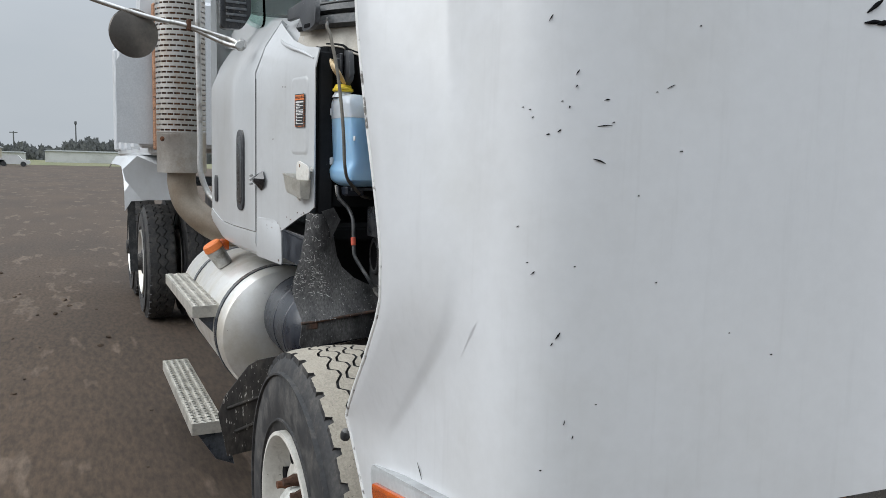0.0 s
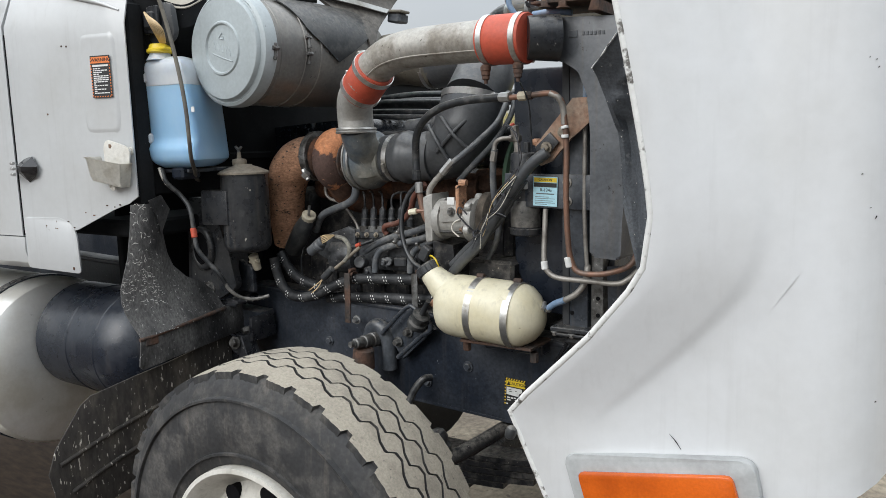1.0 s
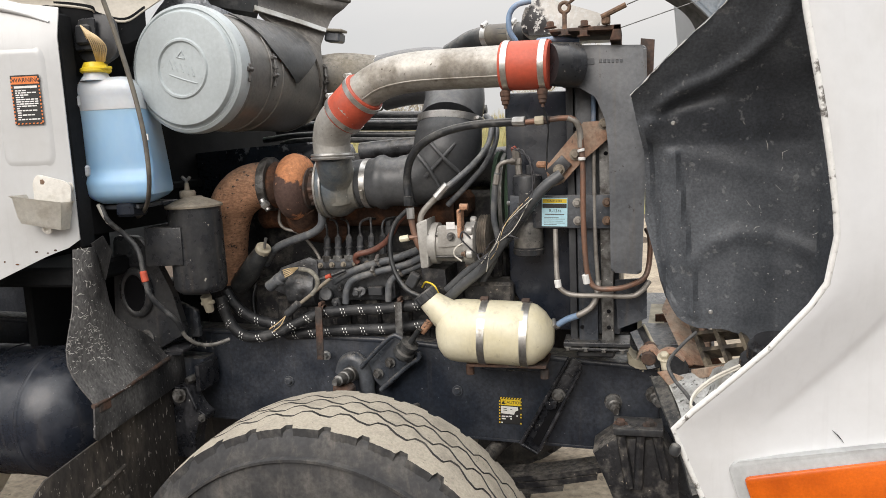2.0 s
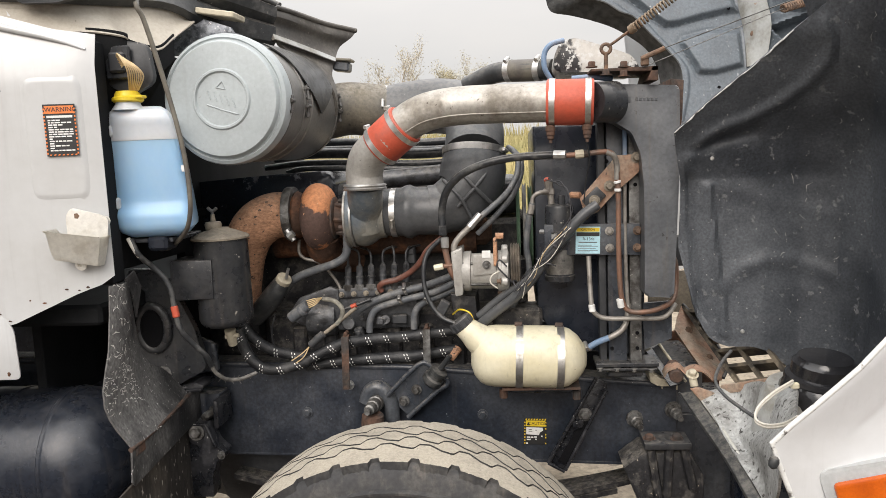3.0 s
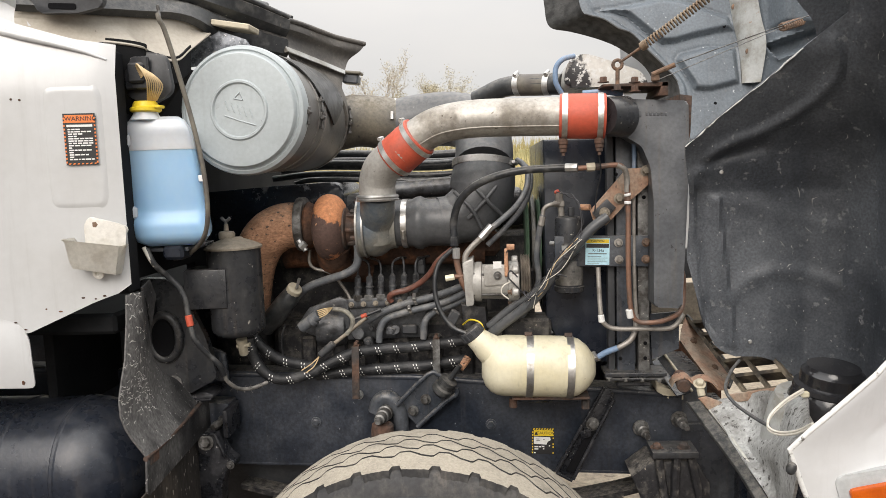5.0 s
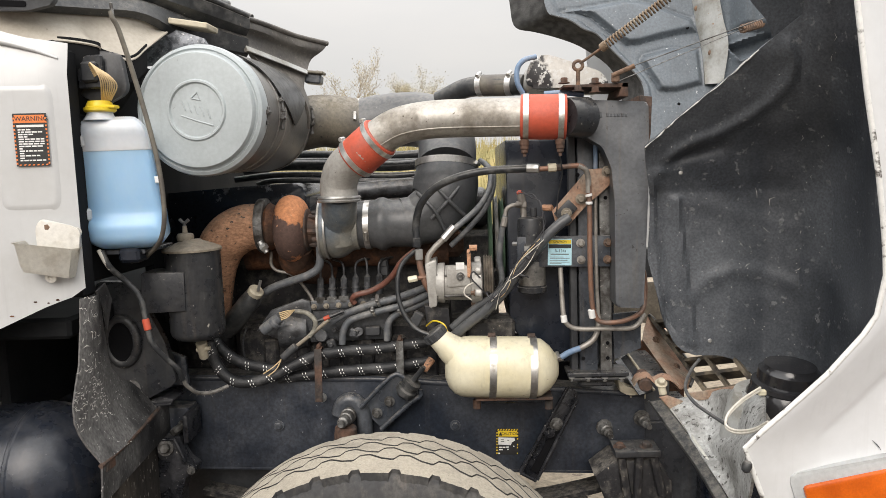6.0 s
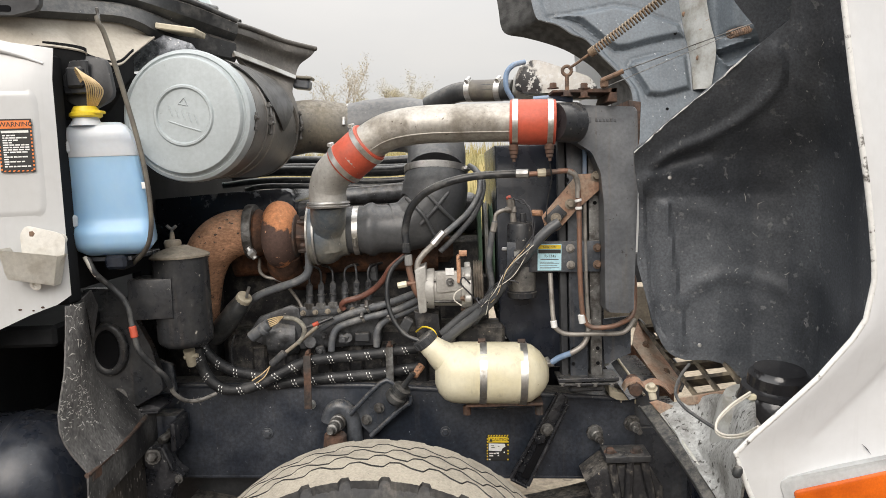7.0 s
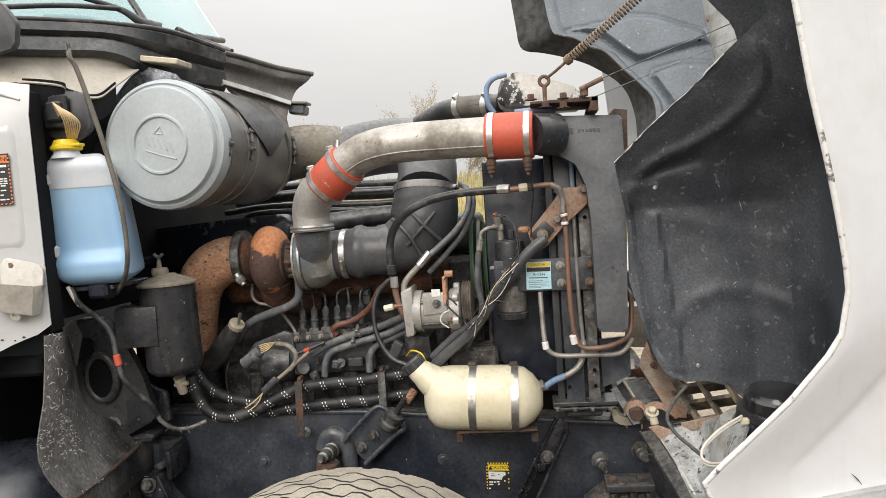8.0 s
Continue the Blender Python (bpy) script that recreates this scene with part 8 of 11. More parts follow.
def build_jug():
    jug = thing("washer_jug", (-2.900, 1.050, 1.590), "milky plastic washer jug two thirds full of blue fluid", "washer fluid jug")

    def section(z, grow=0.0):
        t = (z - 1.60) / 0.36
        x0 = -2.99 + 0.012 * max(0, 0.35 - t) + 0.004 * math.sin(t * 9)
        x1 = float(np.interp(z, (1.58, 1.62, 1.75, 1.90, 1.945), (-2.768, -2.757, -2.772, -2.79, -2.80)))
        y0, y1 = float(np.interp(z, (1.58, 1.66, 1.685, 1.90, 1.945), (0.992, 0.985, 1.002, 0.992, 0.985))), 1.23
        inset = float(np.interp(z, (1.592, 1.60, 1.62, 1.915, 1.932, 1.945, 1.955), (0.03, 0.014, 0.0, 0.0, 0.004, 0.012, 0.032)))
        return x0 + inset - grow, x1 - inset + grow, y0 + inset - grow, y1 - inset + grow

    def shell(zs, grow=0.0):
        bm = bmesh.new()
        loops = []
        for z in zs:
            x0, x1, y0, y1 = section(z, grow)
            pts = rounded([(x0, y0), (x1, y0 + 0.02), (x1 - 0.075, y1), (x0 - 0.01, y1)], 0.035, 6)
            wob = 0.004 * math.sin(z * 40)
            loops.append([bm.verts.new((x + (wob if y < 1.02 else 0), y, z)) for x, y in pts])
        for a, b in zip(loops, loops[1:]):
            bridge(bm, a, b)
        bm.faces.new(loops[0])
        bm.faces.new(list(reversed(loops[-1])))
        return bm

    part("fluid_filled_body", shell(list(np.linspace(1.592, 1.862, 22))), WASHER_BLUE, jug, "lower body, blue with washer fluid")
    part("empty_top", shell(list(np.linspace(1.8625, 1.955, 10)), 0.0005), JUG, jug, "milky empty upper body")
    bm = bmesh.new()
    lathe(bm, (-2.925, 1.030, 1.956), (0, 0, 1), [(-0.01, 0.045), (0.006, 0.034), (0.014, 0.033)], 24)
    part("neck", bm, JUG, jug)
    bm = bmesh.new()
    lathe(bm, (-2.924, 1.030, 1.968), (0, 0, 1), [(0, 0.037), (0.004, 0.042), (0.012, 0.042), (0.016, 0.036), (0.022, 0.034), (0.030, 0.030), (0.032, 0.01)], 28)
    box(bm, (-2.881, 1.020, 1.981), (0.02, 0.03, 0.008), bevel=0.002)
    part("cap", bm, YELLOW, jug, "bright yellow cap")
    for z in (1.69, 1.89):
        bm = bmesh.new()
        box(bm, (-2.975, 1.0, z), (0.035, 0.02, 0.035), bevel=0.006)
        cyl(bm, (-2.985, 0.988, z), (-2.985, 0.982, z), 0.008, seg=8)
        part("mount_tab", bm, JUG, jug)
    bm = bmesh.new()
    box(bm, (-2.783, 1.030, 1.780), (0.02, 0.004, 0.018), bevel=0.001)
    part("sticker", bm, LABEL_WHITE, jug)
    shelf = thing("jug_shelf", (-2.88, 1.08, 1.57), "black steel shelf under the washer jug", "bracket")
    bm = bmesh.new()
    box(bm, (-2.90, 1.14, 1.580), (0.13, 0.20, 0.012), bevel=0.002)
    part("shelf", bm, BLACK_PAINT, shelf)
    bm = bmesh.new()
    box(bm, (-2.874, 1.060, 1.572), (0.06, 0.08, 0.04), bevel=0.008)
    part("pump", bm, TANK_BLACK, shelf)
    tubeh = hose("dipstick_tube", "bent grey-brown dipstick tube in front of the air cleaner", [(-2.826, 0.930, 2.214), (-2.822, 0.930, 2.196), (-2.812, 0.940, 2.164), (-2.787, 0.960, 2.034), (-2.761, 0.970, 1.895), (-2.747, 0.975, 1.783), (-2.747, 0.980, 1.684), (-2.768, 1.000, 1.622), (-2.816, 1.050, 1.582), (-2.874, 1.100, 1.552), (-2.931, 1.160, 1.540)], 0.0065, DIPSTICK, "tube")
    nut(tubeh, (-2.824, 0.930, 2.235), (-2.821, 0.930, 2.205), 0.0045, DULL_STEEL, "collar")
    wash = hose("washer_hose", "black washer hose below the jug", [(-2.949, 1.020, 1.587), (-2.929, 1.020, 1.542), (-2.907, 1.050, 1.502), (-2.878, 1.060, 1.464), (-2.863, 1.060, 1.427), (-2.855, 1.060, 1.369), (-2.843, 1.060, 1.312), (-2.818, 1.080, 1.265), (-2.792, 1.100, 1.225), (-2.786, 1.120, 1.188)], 0.008, HOSE)
    frayed = smooth_path([(-2.786, 1.120, 1.192), (-2.780, 1.130, 1.165), (-2.760, 1.160, 1.134), (-2.730, 1.200, 1.122), (-2.690, 1.230, 1.132)], 6)
    bm = bmesh.new()
    tube(bm, frayed, 0.006, 8, 1, smooth=False)
    rnd = random.Random(77)
    for k in range(46):
        p = rnd.choice(frayed[8:])
        tube(bm, [p, p + Vector((rnd.uniform(-1, 1), rnd.uniform(-1, 0.2), rnd.uniform(-1, 1))) * 0.014], 0.0007, 3, 1, smooth=False)
    part("frayed_end", bm, WORN_LABEL, wash, "frayed grey braid")
    bm = bmesh.new()
    cyl(bm, (-2.857, 1.058, 1.385), (-2.852, 1.058, 1.352), 0.0105, seg=12, bevel=0.002)
    part("red_collar", bm, RED_HOSE, wash)
    hose("ground_wire", "frayed pale wire end at the washer hose", [(-2.954, 1.015, 1.591), (-2.939, 1.015, 1.559), (-2.928, 1.020, 1.536)], 0.006, WIRE_WHITE, "wire", 6)
    conn = thing("firewall_connector", (-2.920, 1.000, 2.065), "black bulkhead connector with a fan of tan wires", "connector")
    bm = bmesh.new()
    prism(bm, rounded([(-2.977, 2.144), (-2.856, 2.125), (-2.842, 2.020), (-2.914, 1.985), (-2.981, 2.018)], 0.02, 4), at_y(1.03), 0.02, 0.004)
    plate = part("plate", bm, BLACK_PLASTIC, conn)
    bm = bmesh.new()
    box(bm, (-2.932, 1.010, 2.074), (0.045, 0.03, 0.055), bevel=0.006)
    part("socket", bm, BLACK_PLASTIC, conn)
    bm = bmesh.new()
    box(bm, (-2.934, 1.015, 2.075), (0.07, 0.014, 0.09), bevel=0.004)
    part("flange", bm, CANISTER, conn)
    for k in range(8):
        bm = bmesh.new()
        s = k / 7 - 0.5
        p0 = Vector((-2.921, 0.995, 2.075)) + Vector((s * 0.012, 0, -s * 0.03))
        tube(bm, [p0, p0 + Vector((0.024 + 0.012 * s, -0.02 + 0.01 * s, 0.006 + 0.01 * s)), Vector((-2.873, 0.985, 2.043)) + Vector((s * 0.034, s * 0.02, -s * 0.012)), Vector((-2.904, 1.020, 2.000)) + Vector((s * 0.026, 0.01, 0))], 0.0021, 5)
        part("wire", bm, WIRE, conn)


build_jug()


def build_splash_plate():
    flap = thing("splash_plate", (-2.93, 0.95, 1.0), "bent black steel splash plate spattered with dried mud", "splash guard")
    rows = []
    for z, ya, yb, x in ((1.475, 0.893, 0.985, -2.955), (1.40, 0.885, 1.0, -2.957), (1.30, 0.870, 1.02, -2.962), (1.25, 0.856, 1.045, -2.968), (1.20, 0.842, 1.10, -2.972), (1.156, 0.838, 1.17, -2.970), (1.12, 0.843, 1.20, -2.962), (1.085, 0.853, 1.215, -2.950), (1.055, 0.862, 1.22, -2.935), (1.030, 0.868, 1.222, -2.922)):
        low = min(max((1.20 - z) / 0.17, 0), 1)
        rows.append([(x + 0.010 * math.sin(3.2 * k) + 0.03 * (k * (1 - k)), ya + (yb - ya) * k, z + 0.035 * k * low) for k in np.linspace(0, 1, 13)])
    bm = bmesh.new()
    sheet(bm, rows, 0.006)
    upper = part("upper_plate", bm, SPLASHED, flap, smooth=60)
    rnd = random.Random(19)
    bm = bmesh.new()
    flecks(bm, rows, 230, (0.008, 0.026), (0.002, 0.0042), rnd, (1, -0.4, 0), 0.006)
    flecks(bm, rows[3:], 330, (0.004, 0.016), (0.0016, 0.0036), rnd, (1, -0.4, 0), 0.006)
    tagged(part("dried_splash", bm, SPLASH_PALE, upper, "pale dried splash marks", smooth=0), kind="stuff")
    bm = bmesh.new()
    prism(bm, [(0.864, 1.032), (0.860, 0.99), (0.852, 0.94), (0.866, 0.925), (0.90, 0.93), (1.31, 0.965), (1.31, 1.075), (1.222, 1.066)], at_x(-2.922), 0.006, 0.001)
    part("turned_flange", bm, SPLASHED, flap, "grimy downturned flange")
    bm = bmesh.new()
    prism(bm, [(0.86, 0.905), (0.690, 0.885), (0.655, 0.865), (0.562, 0.75), (0.535, 0.68), (0.57, 0.50), (0.74, 0.52), (1.36, 0.60), (1.36, 0.97), (1.2, 0.945), (0.97, 0.915)], at_x(-2.955), 0.006, 0.001)
    part("lower_flap", bm, MUD_FLAP, flap, "lower flap caked with brown mud")
    for z0 in (0.70, 0.60):
        bm = bmesh.new()
        tube(bm, [(-2.946, 0.57 + 0.3 * (0.70 - z0), z0), (-2.945, 0.75, z0 + 0.045), (-2.946, 1.0, z0 + 0.09)], 0.007, 8)
        part("pressed_rib", bm, MUD_FLAP, flap)
    bm = bmesh.new()
    tube(bm, [(-2.920, 0.862, 1.028), (-2.914, 0.93, 1.036), (-2.906, 1.04, 1.050), (-2.912, 1.222, 1.066)], 0.007, 8)
    part("rolled_edge", bm, RUST_BRACKET, flap)
    bm = bmesh.new()
    box(bm, (-2.916, 0.905, 1.018), (0.008, 0.05, 0.03), (0, 0, 0), 0.003)
    part("mud_cake", bm, RUST_BRACKET, flap)
    bm = bmesh.new()
    prism(bm, [(0.95, 1.485), (1.0, 1.50), (1.03, 1.45), (0.99, 1.37), (0.98, 1.42)], at_x(-2.94), 0.005)
    part("torn_tab", bm, SPLASHED, flap)
    mount = thing("cab_mount", (-2.9, 1.25, 1.1), "black cast cab mount bracket on the frame rail", "bracket")
    bm = bmesh.new()
    prism(bm, rounded([(-3.081, 1.473), (-2.991, 1.470), (-2.934, 1.398), (-2.880, 1.283), (-2.848, 1.148), (-2.970, 1.085), (-3.115, 1.089)], 0.02, 4), at_y(1.225), 0.03, 0.004)
    part("plate", bm, CANISTER, mount)
    bm = bmesh.new()
    lathe(bm, (-3.008, 1.210, 1.285), (0, -1, 0), [(0, 0.040), (0.004, 0.038), (0.002, 0.034), (0.0005, 0.033)], 28)
    zc = (-3.008, 1.210, 1.285)[2]
    for v in bm.verts:
        v.co.z = zc + (v.co.z - zc) * 1.55
    part("bushing_hole", bm, HOLE, mount)
    bm = bmesh.new()
    loop = [Vector((-3.008, 1.210, 1.285)) + Vector((0.046 * math.cos(q), 0, 0.070 * math.sin(q))) for q in np.linspace(0, 2 * math.pi, 33)]
    loop = [p + Vector((0, 0.009, 0)) for p in loop]
    tube(bm, loop, 0.015, 12, 1, smooth=False)
    part("bushing_rim", bm, CANISTER, mount)
    bm = bmesh.new()
    prism(bm, rounded([(-2.917, 1.237), (-2.850, 1.208), (-2.846, 1.115), (-2.939, 1.118)], 0.01, 3), at_y(1.305), 0.02, 0.004)
    part("gusset", bm, BLACK_PAINT, mount)
    for name, outline, y, deep in (("box_plate", [(-3.017, 1.035), (-2.866, 1.028), (-2.856, 0.933), (-2.915, 0.917), (-3.017, 0.914)], 1.34, 0.08),
                                   ("foot_plate", [(-2.964, 0.949), (-2.889, 0.950), (-2.859, 0.876), (-2.828, 0.855), (-2.834, 0.832), (-2.862, 0.827), (-2.879, 0.767), (-2.879, 0.70), (-3.018, 0.70), (-3.032, 0.832)], 1.27, 0.06),
                                   ("upright_flange", [(-2.869, 1.021), (-2.852, 1.019), (-2.852, 0.927), (-2.869, 0.925)], 1.29, 0.12),
                                   ("ledge", [(-2.993, 1.078), (-2.909, 1.097), (-2.874, 1.086), (-2.882, 1.072), (-2.985, 1.062)], 1.25, 0.12)):
        bm = bmesh.new()
        prism(bm, rounded(outline, 0.006, 2), at_y(y), deep, 0.003)
        part(name, bm, CHIPPED if name != "box_plate" else RAIL_PAINT, mount)
    for a, b in (((-2.964, 1.266, 0.949), (-2.889, 1.266, 0.950)), ((-2.889, 1.266, 0.950), (-2.859, 1.266, 0.876)), ((-2.993, 1.248, 1.064), (-2.882, 1.248, 1.073))):
        bm = bmesh.new()
        tube(bm, [a, lerp(a, b, 0.5), b], 0.005, 6)
        part("rolled_lip", bm, CHIPPED, mount)
    bm = bmesh.new()
    tube(bm, [(-2.943, 1.230, 0.961), (-3.003, 1.230, 0.903), (-3.073, 1.230, 0.832)], 0.006, 8)
    part("edge_rod", bm, CHIPPED, mount)
    for p, d, r, long in (((-2.917, 1.262, 0.924), (0.1, -1, 0.2), 0.017, 0.018), ((-2.885, 1.338, 0.969), (-0.35, -1, -0.1), 0.014, 0.050), ((-2.990, 1.222, 1.133), (0.05, -1, 0.1), 0.018, 0.016), ((-2.842, 1.268, 0.845), (0, -1, 0.1), 0.009, 0.012)):
        bolt(mount, p, d, r, long, DULL_STEEL)


build_splash_plate()


def build_rail_fittings():
    lug = thing("spring_hanger", (-2.345, 1.340, 0.919), "black spring hanger with a steel pin and rusty bush", "bracket")
    bm = bmesh.new()
    tube(bm, [(-2.295, 1.400, 0.876), (-2.296, 1.400, 0.964), (-2.313, 1.400, 1.008), (-2.340, 1.400, 1.025), (-2.367, 1.400, 1.010), (-2.380, 1.400, 0.975)], 0.026, 12)
    part("hook", bm, BLACK_PAINT, lug)
    bm = bmesh.new()
    lathe(bm, (-2.340, 1.420, 0.977), Vector((-2.349, 1.260, 0.990)) - Vector((-2.340, 1.420, 0.977)), [(0, 0.026), (0.06, 0.026), (0.062, 0.022), (0.10, 0.022), (0.102, 0.018), (0.14, 0.017), (0.142, 0.011), (0.165, 0.010)], 16)
    part("pin", bm, DULL_STEEL, lug)
    bm = bmesh.new()
    cyl(bm, (-2.343, 1.320, 0.964), (-2.350, 1.320, 0.889), 0.036, 0.040, 20, 0.006)
    part("bush", bm, RUST_BRACKET, lug)
    sh = thing("shock_absorber", (-2.350, 1.320, 0.889), "black shock absorber with a rusty top behind the tyre", "shock absorber")
    p = Vector((-2.350, 1.320, 0.893))
    bm = bmesh.new()
    lathe(bm, p + Vector((0, 0, -0.035)), Vector((0.03, 0.02, -1)), [(0, 0.03), (0.004, 0.041), (0.15, 0.041), (0.153, 0.046), (0.34, 0.046), (0.35, 0.03)], 24)
    part("tube", bm, CANISTER, sh)
    hose("brake_hose", "black brake hose hanging from the rail", [(-2.123, 1.400, 0.871), (-2.133, 1.370, 0.872), (-2.154, 1.350, 0.842), (-2.167, 1.330, 0.798), (-2.166, 1.300, 0.763)], 0.012, HOSE)
    lk = thing("steering_link", (-2.003, 1.250, 0.708), "grimy steering link with a rubber boot under the rail", "steering link")
    bm = bmesh.new()
    tube(bm, [(-1.953, 1.220, 0.683), (-1.919, 1.300, 0.697), (-1.878, 1.450, 0.718), (-1.831, 1.500, 0.745)], 0.024, 10)
    part("rod", bm, ENGINE, lk)
    bm = bmesh.new()
    lathe(bm, (-1.983, 1.200, 0.781), Vector((-1.943, 1.220, 0.676)) - Vector((-1.983, 1.200, 0.781)), [(0, 0.018), (0.01, 0.03), (0.03, 0.034), (0.045, 0.028), (0.06, 0.034), (0.075, 0.026), (0.09, 0.02)], 16)
    part("boot", bm, RUBBER, lk)
    mt = thing("engine_mount_link", (-2.164, 1.380, 1.015), "black U-shaped engine mount bracket with a rubber isolator", "bracket")
    bm = bmesh.new()
    prism(bm, [(-2.307, 0.998), (-2.203, 1.101), (-2.171, 1.102), (-2.104, 1.037), (-2.128, 1.017), (-2.235, 0.919), (-2.244, 0.931)], at_y(1.40), 0.02, 0.002)
    part("plate", bm, BLACK_PAINT, mt)
    for pts in (((-2.303, 1.370, 1.007), (-2.196, 1.370, 1.110), (-2.159, 1.370, 1.109), (-2.132, 1.370, 1.084)), ((-2.237, 1.370, 0.932), (-2.135, 1.370, 1.021), (-2.102, 1.370, 1.043), (-2.102, 1.370, 1.064))):
        bm = bmesh.new()
        tube(bm, pts, 0.008, 6, 3)
        part("flange", bm, BLACK_PAINT, mt)
    bm = bmesh.new()
    lathe(bm, (-2.161, 1.370, 1.047), Vector((-2.111, 1.350, 1.114)) - Vector((-2.161, 1.370, 1.047)), [(0, 0.022), (0.012, 0.034), (0.03, 0.034), (0.034, 0.026), (0.046, 0.026), (0.05, 0.03), (0.064, 0.03), (0.068, 0.01), (0.13, 0.008)], 20)
    part("isolator", bm, RUBBER, mt)
    for p in ((-2.208, 1.395, 1.019), (-2.251, 1.395, 0.980)):
        bolt(mt, p, (0, -1, 0), 0.012, 0.02, DULL_STEEL)
    bm = bmesh.new()
    cyl(bm, (-2.087, 1.360, 1.129), (-2.061, 1.380, 1.164), 0.011, 0.014, 10, 0.002)
    part("rod_end", bm, RUST, mt)
    br = thing("diagonal_stay", (-1.685, 1.380, 0.868), "black steel stay with a slot bolted to the frame rail", "bracket")
    bm = bmesh.new()
    prism(bm, [(-1.616, 1.056), (-1.585, 1.032), (-1.590, 1.007), (-1.715, 0.754), (-1.734, 0.735), (-1.775, 0.756), (-1.780, 0.779)], at_y(1.39), 0.012, 0.002)
    part("plate", bm, CHIPPED, br)
    for pts in (((-1.621, 1.375, 1.059), (-1.781, 1.375, 0.772)), ((-1.591, 1.375, 1.016), (-1.726, 1.375, 0.747)), ((-1.781, 1.375, 0.772), (-1.729, 1.375, 0.743))):
        bm = bmesh.new()
        tube(bm, pts, 0.006, 6)
        part("flange", bm, CHIPPED, br)
    bm = bmesh.new()
    prism(bm, [(-1.747, 0.777), (-1.717, 0.762), (-1.638, 0.905), (-1.666, 0.921)], at_y(1.383), 0.003)
    part("slot", bm, HOLE, br)
    bolt(br, (-1.659, 1.385, 0.933), (0, -1, 0), 0.015, 0.014, DULL_STEEL)
    bm = bmesh.new()
    prism(bm, [(-1.704, 0.914), (-1.663, 0.919), (-1.667, 0.894), (-1.695, 0.887)], at_y(1.37), 0.012, 0.002)
    part("tongue", bm, CHIPPED, br)
    for p in ((-1.496, 1.400, 0.904), (-1.372, 1.400, 0.933)):
        st = thing("frame_stud", p, "steel stud and nut on the frame rail", "bolt", "frame studs")
        bm = bmesh.new()
        lathe(bm, Vector(p) + Vector((0, 0.03, 0)), (0.15, -1, -0.12), [(0, 0.028), (0.008, 0.028), (0.009, 0.022), (0.03, 0.020), (0.034, 0.016), (0.05, 0.015), (0.052, 0.009), (0.075, 0.009)], 10)
        part("nut", bm, DULL_STEEL, st)
    for p in ((-1.993, 1.428, 0.920), (-2.593, 1.428, 0.932), (-2.157, 1.428, 0.842)):
        bolt(rail, p, (0, -1, 0), 0.012, 0.008, BLACK_PAINT)
    sb = thing("front_spring_bracket", (-1.426, 1.300, 0.780), "black cast spring bracket at the front of the rail", "bracket")
    bm = bmesh.new()
    prism(bm, [(-1.491, 0.886), (-1.352, 0.886), (-1.352, 0.867), (-1.491, 0.867)], at_y(1.25), 0.105, 0.002)
    part("top_plate", bm, CANISTER, sb)
    bm = bmesh.new()
    prism(bm, [(-1.488, 0.846), (-1.352, 0.848), (-1.308, 0.772), (-1.305, 0.585), (-1.469, 0.588), (-1.552, 0.796)], at_y(1.28), 0.14, 0.008)
    part("casting", bm, ENGINE, sb)
    for a, b in (((-1.470, 1.270, 0.859), (-1.447, 1.270, 0.701)), ((-1.414, 1.270, 0.863), (-1.424, 1.270, 0.700)), ((-1.370, 1.270, 0.862), (-1.344, 1.270, 0.735))):
        bm = bmesh.new()
        cyl(bm, a, b, 0.014, seg=8)
        part("rib", bm, ENGINE, sb)
    for p in ((-1.471, 1.290, 0.884), (-1.388, 1.290, 0.886)):
        bolt(sb, Vector(p), (0, -0.2, 1), 0.014, 0.014, RUST_BRACKET)
    cb = thing("frame_horn", (-1.421, 1.400, 1.046), "dirty cream casting at the front end of the rail", "bracket")
    bm = bmesh.new()
    prism(bm, rounded([(-1.455, 1.082), (-1.437, 1.048), (-1.385, 1.036), (-1.372, 1.018), (-1.421, 1.019), (-1.448, 1.032)], 0.006, 2), at_y(1.40), 0.10, 0.004)
    part("casting", bm, CREAM_BRACKET, cb)


build_rail_fittings()


GRILLE_BLACK = material("dirty_black_grille", (0.035, 0.03, 0.025), 0.55, second=(0.17, 0.14, 0.10), scale=20, cover=0.54, sharp=0.3, grain=0.2)


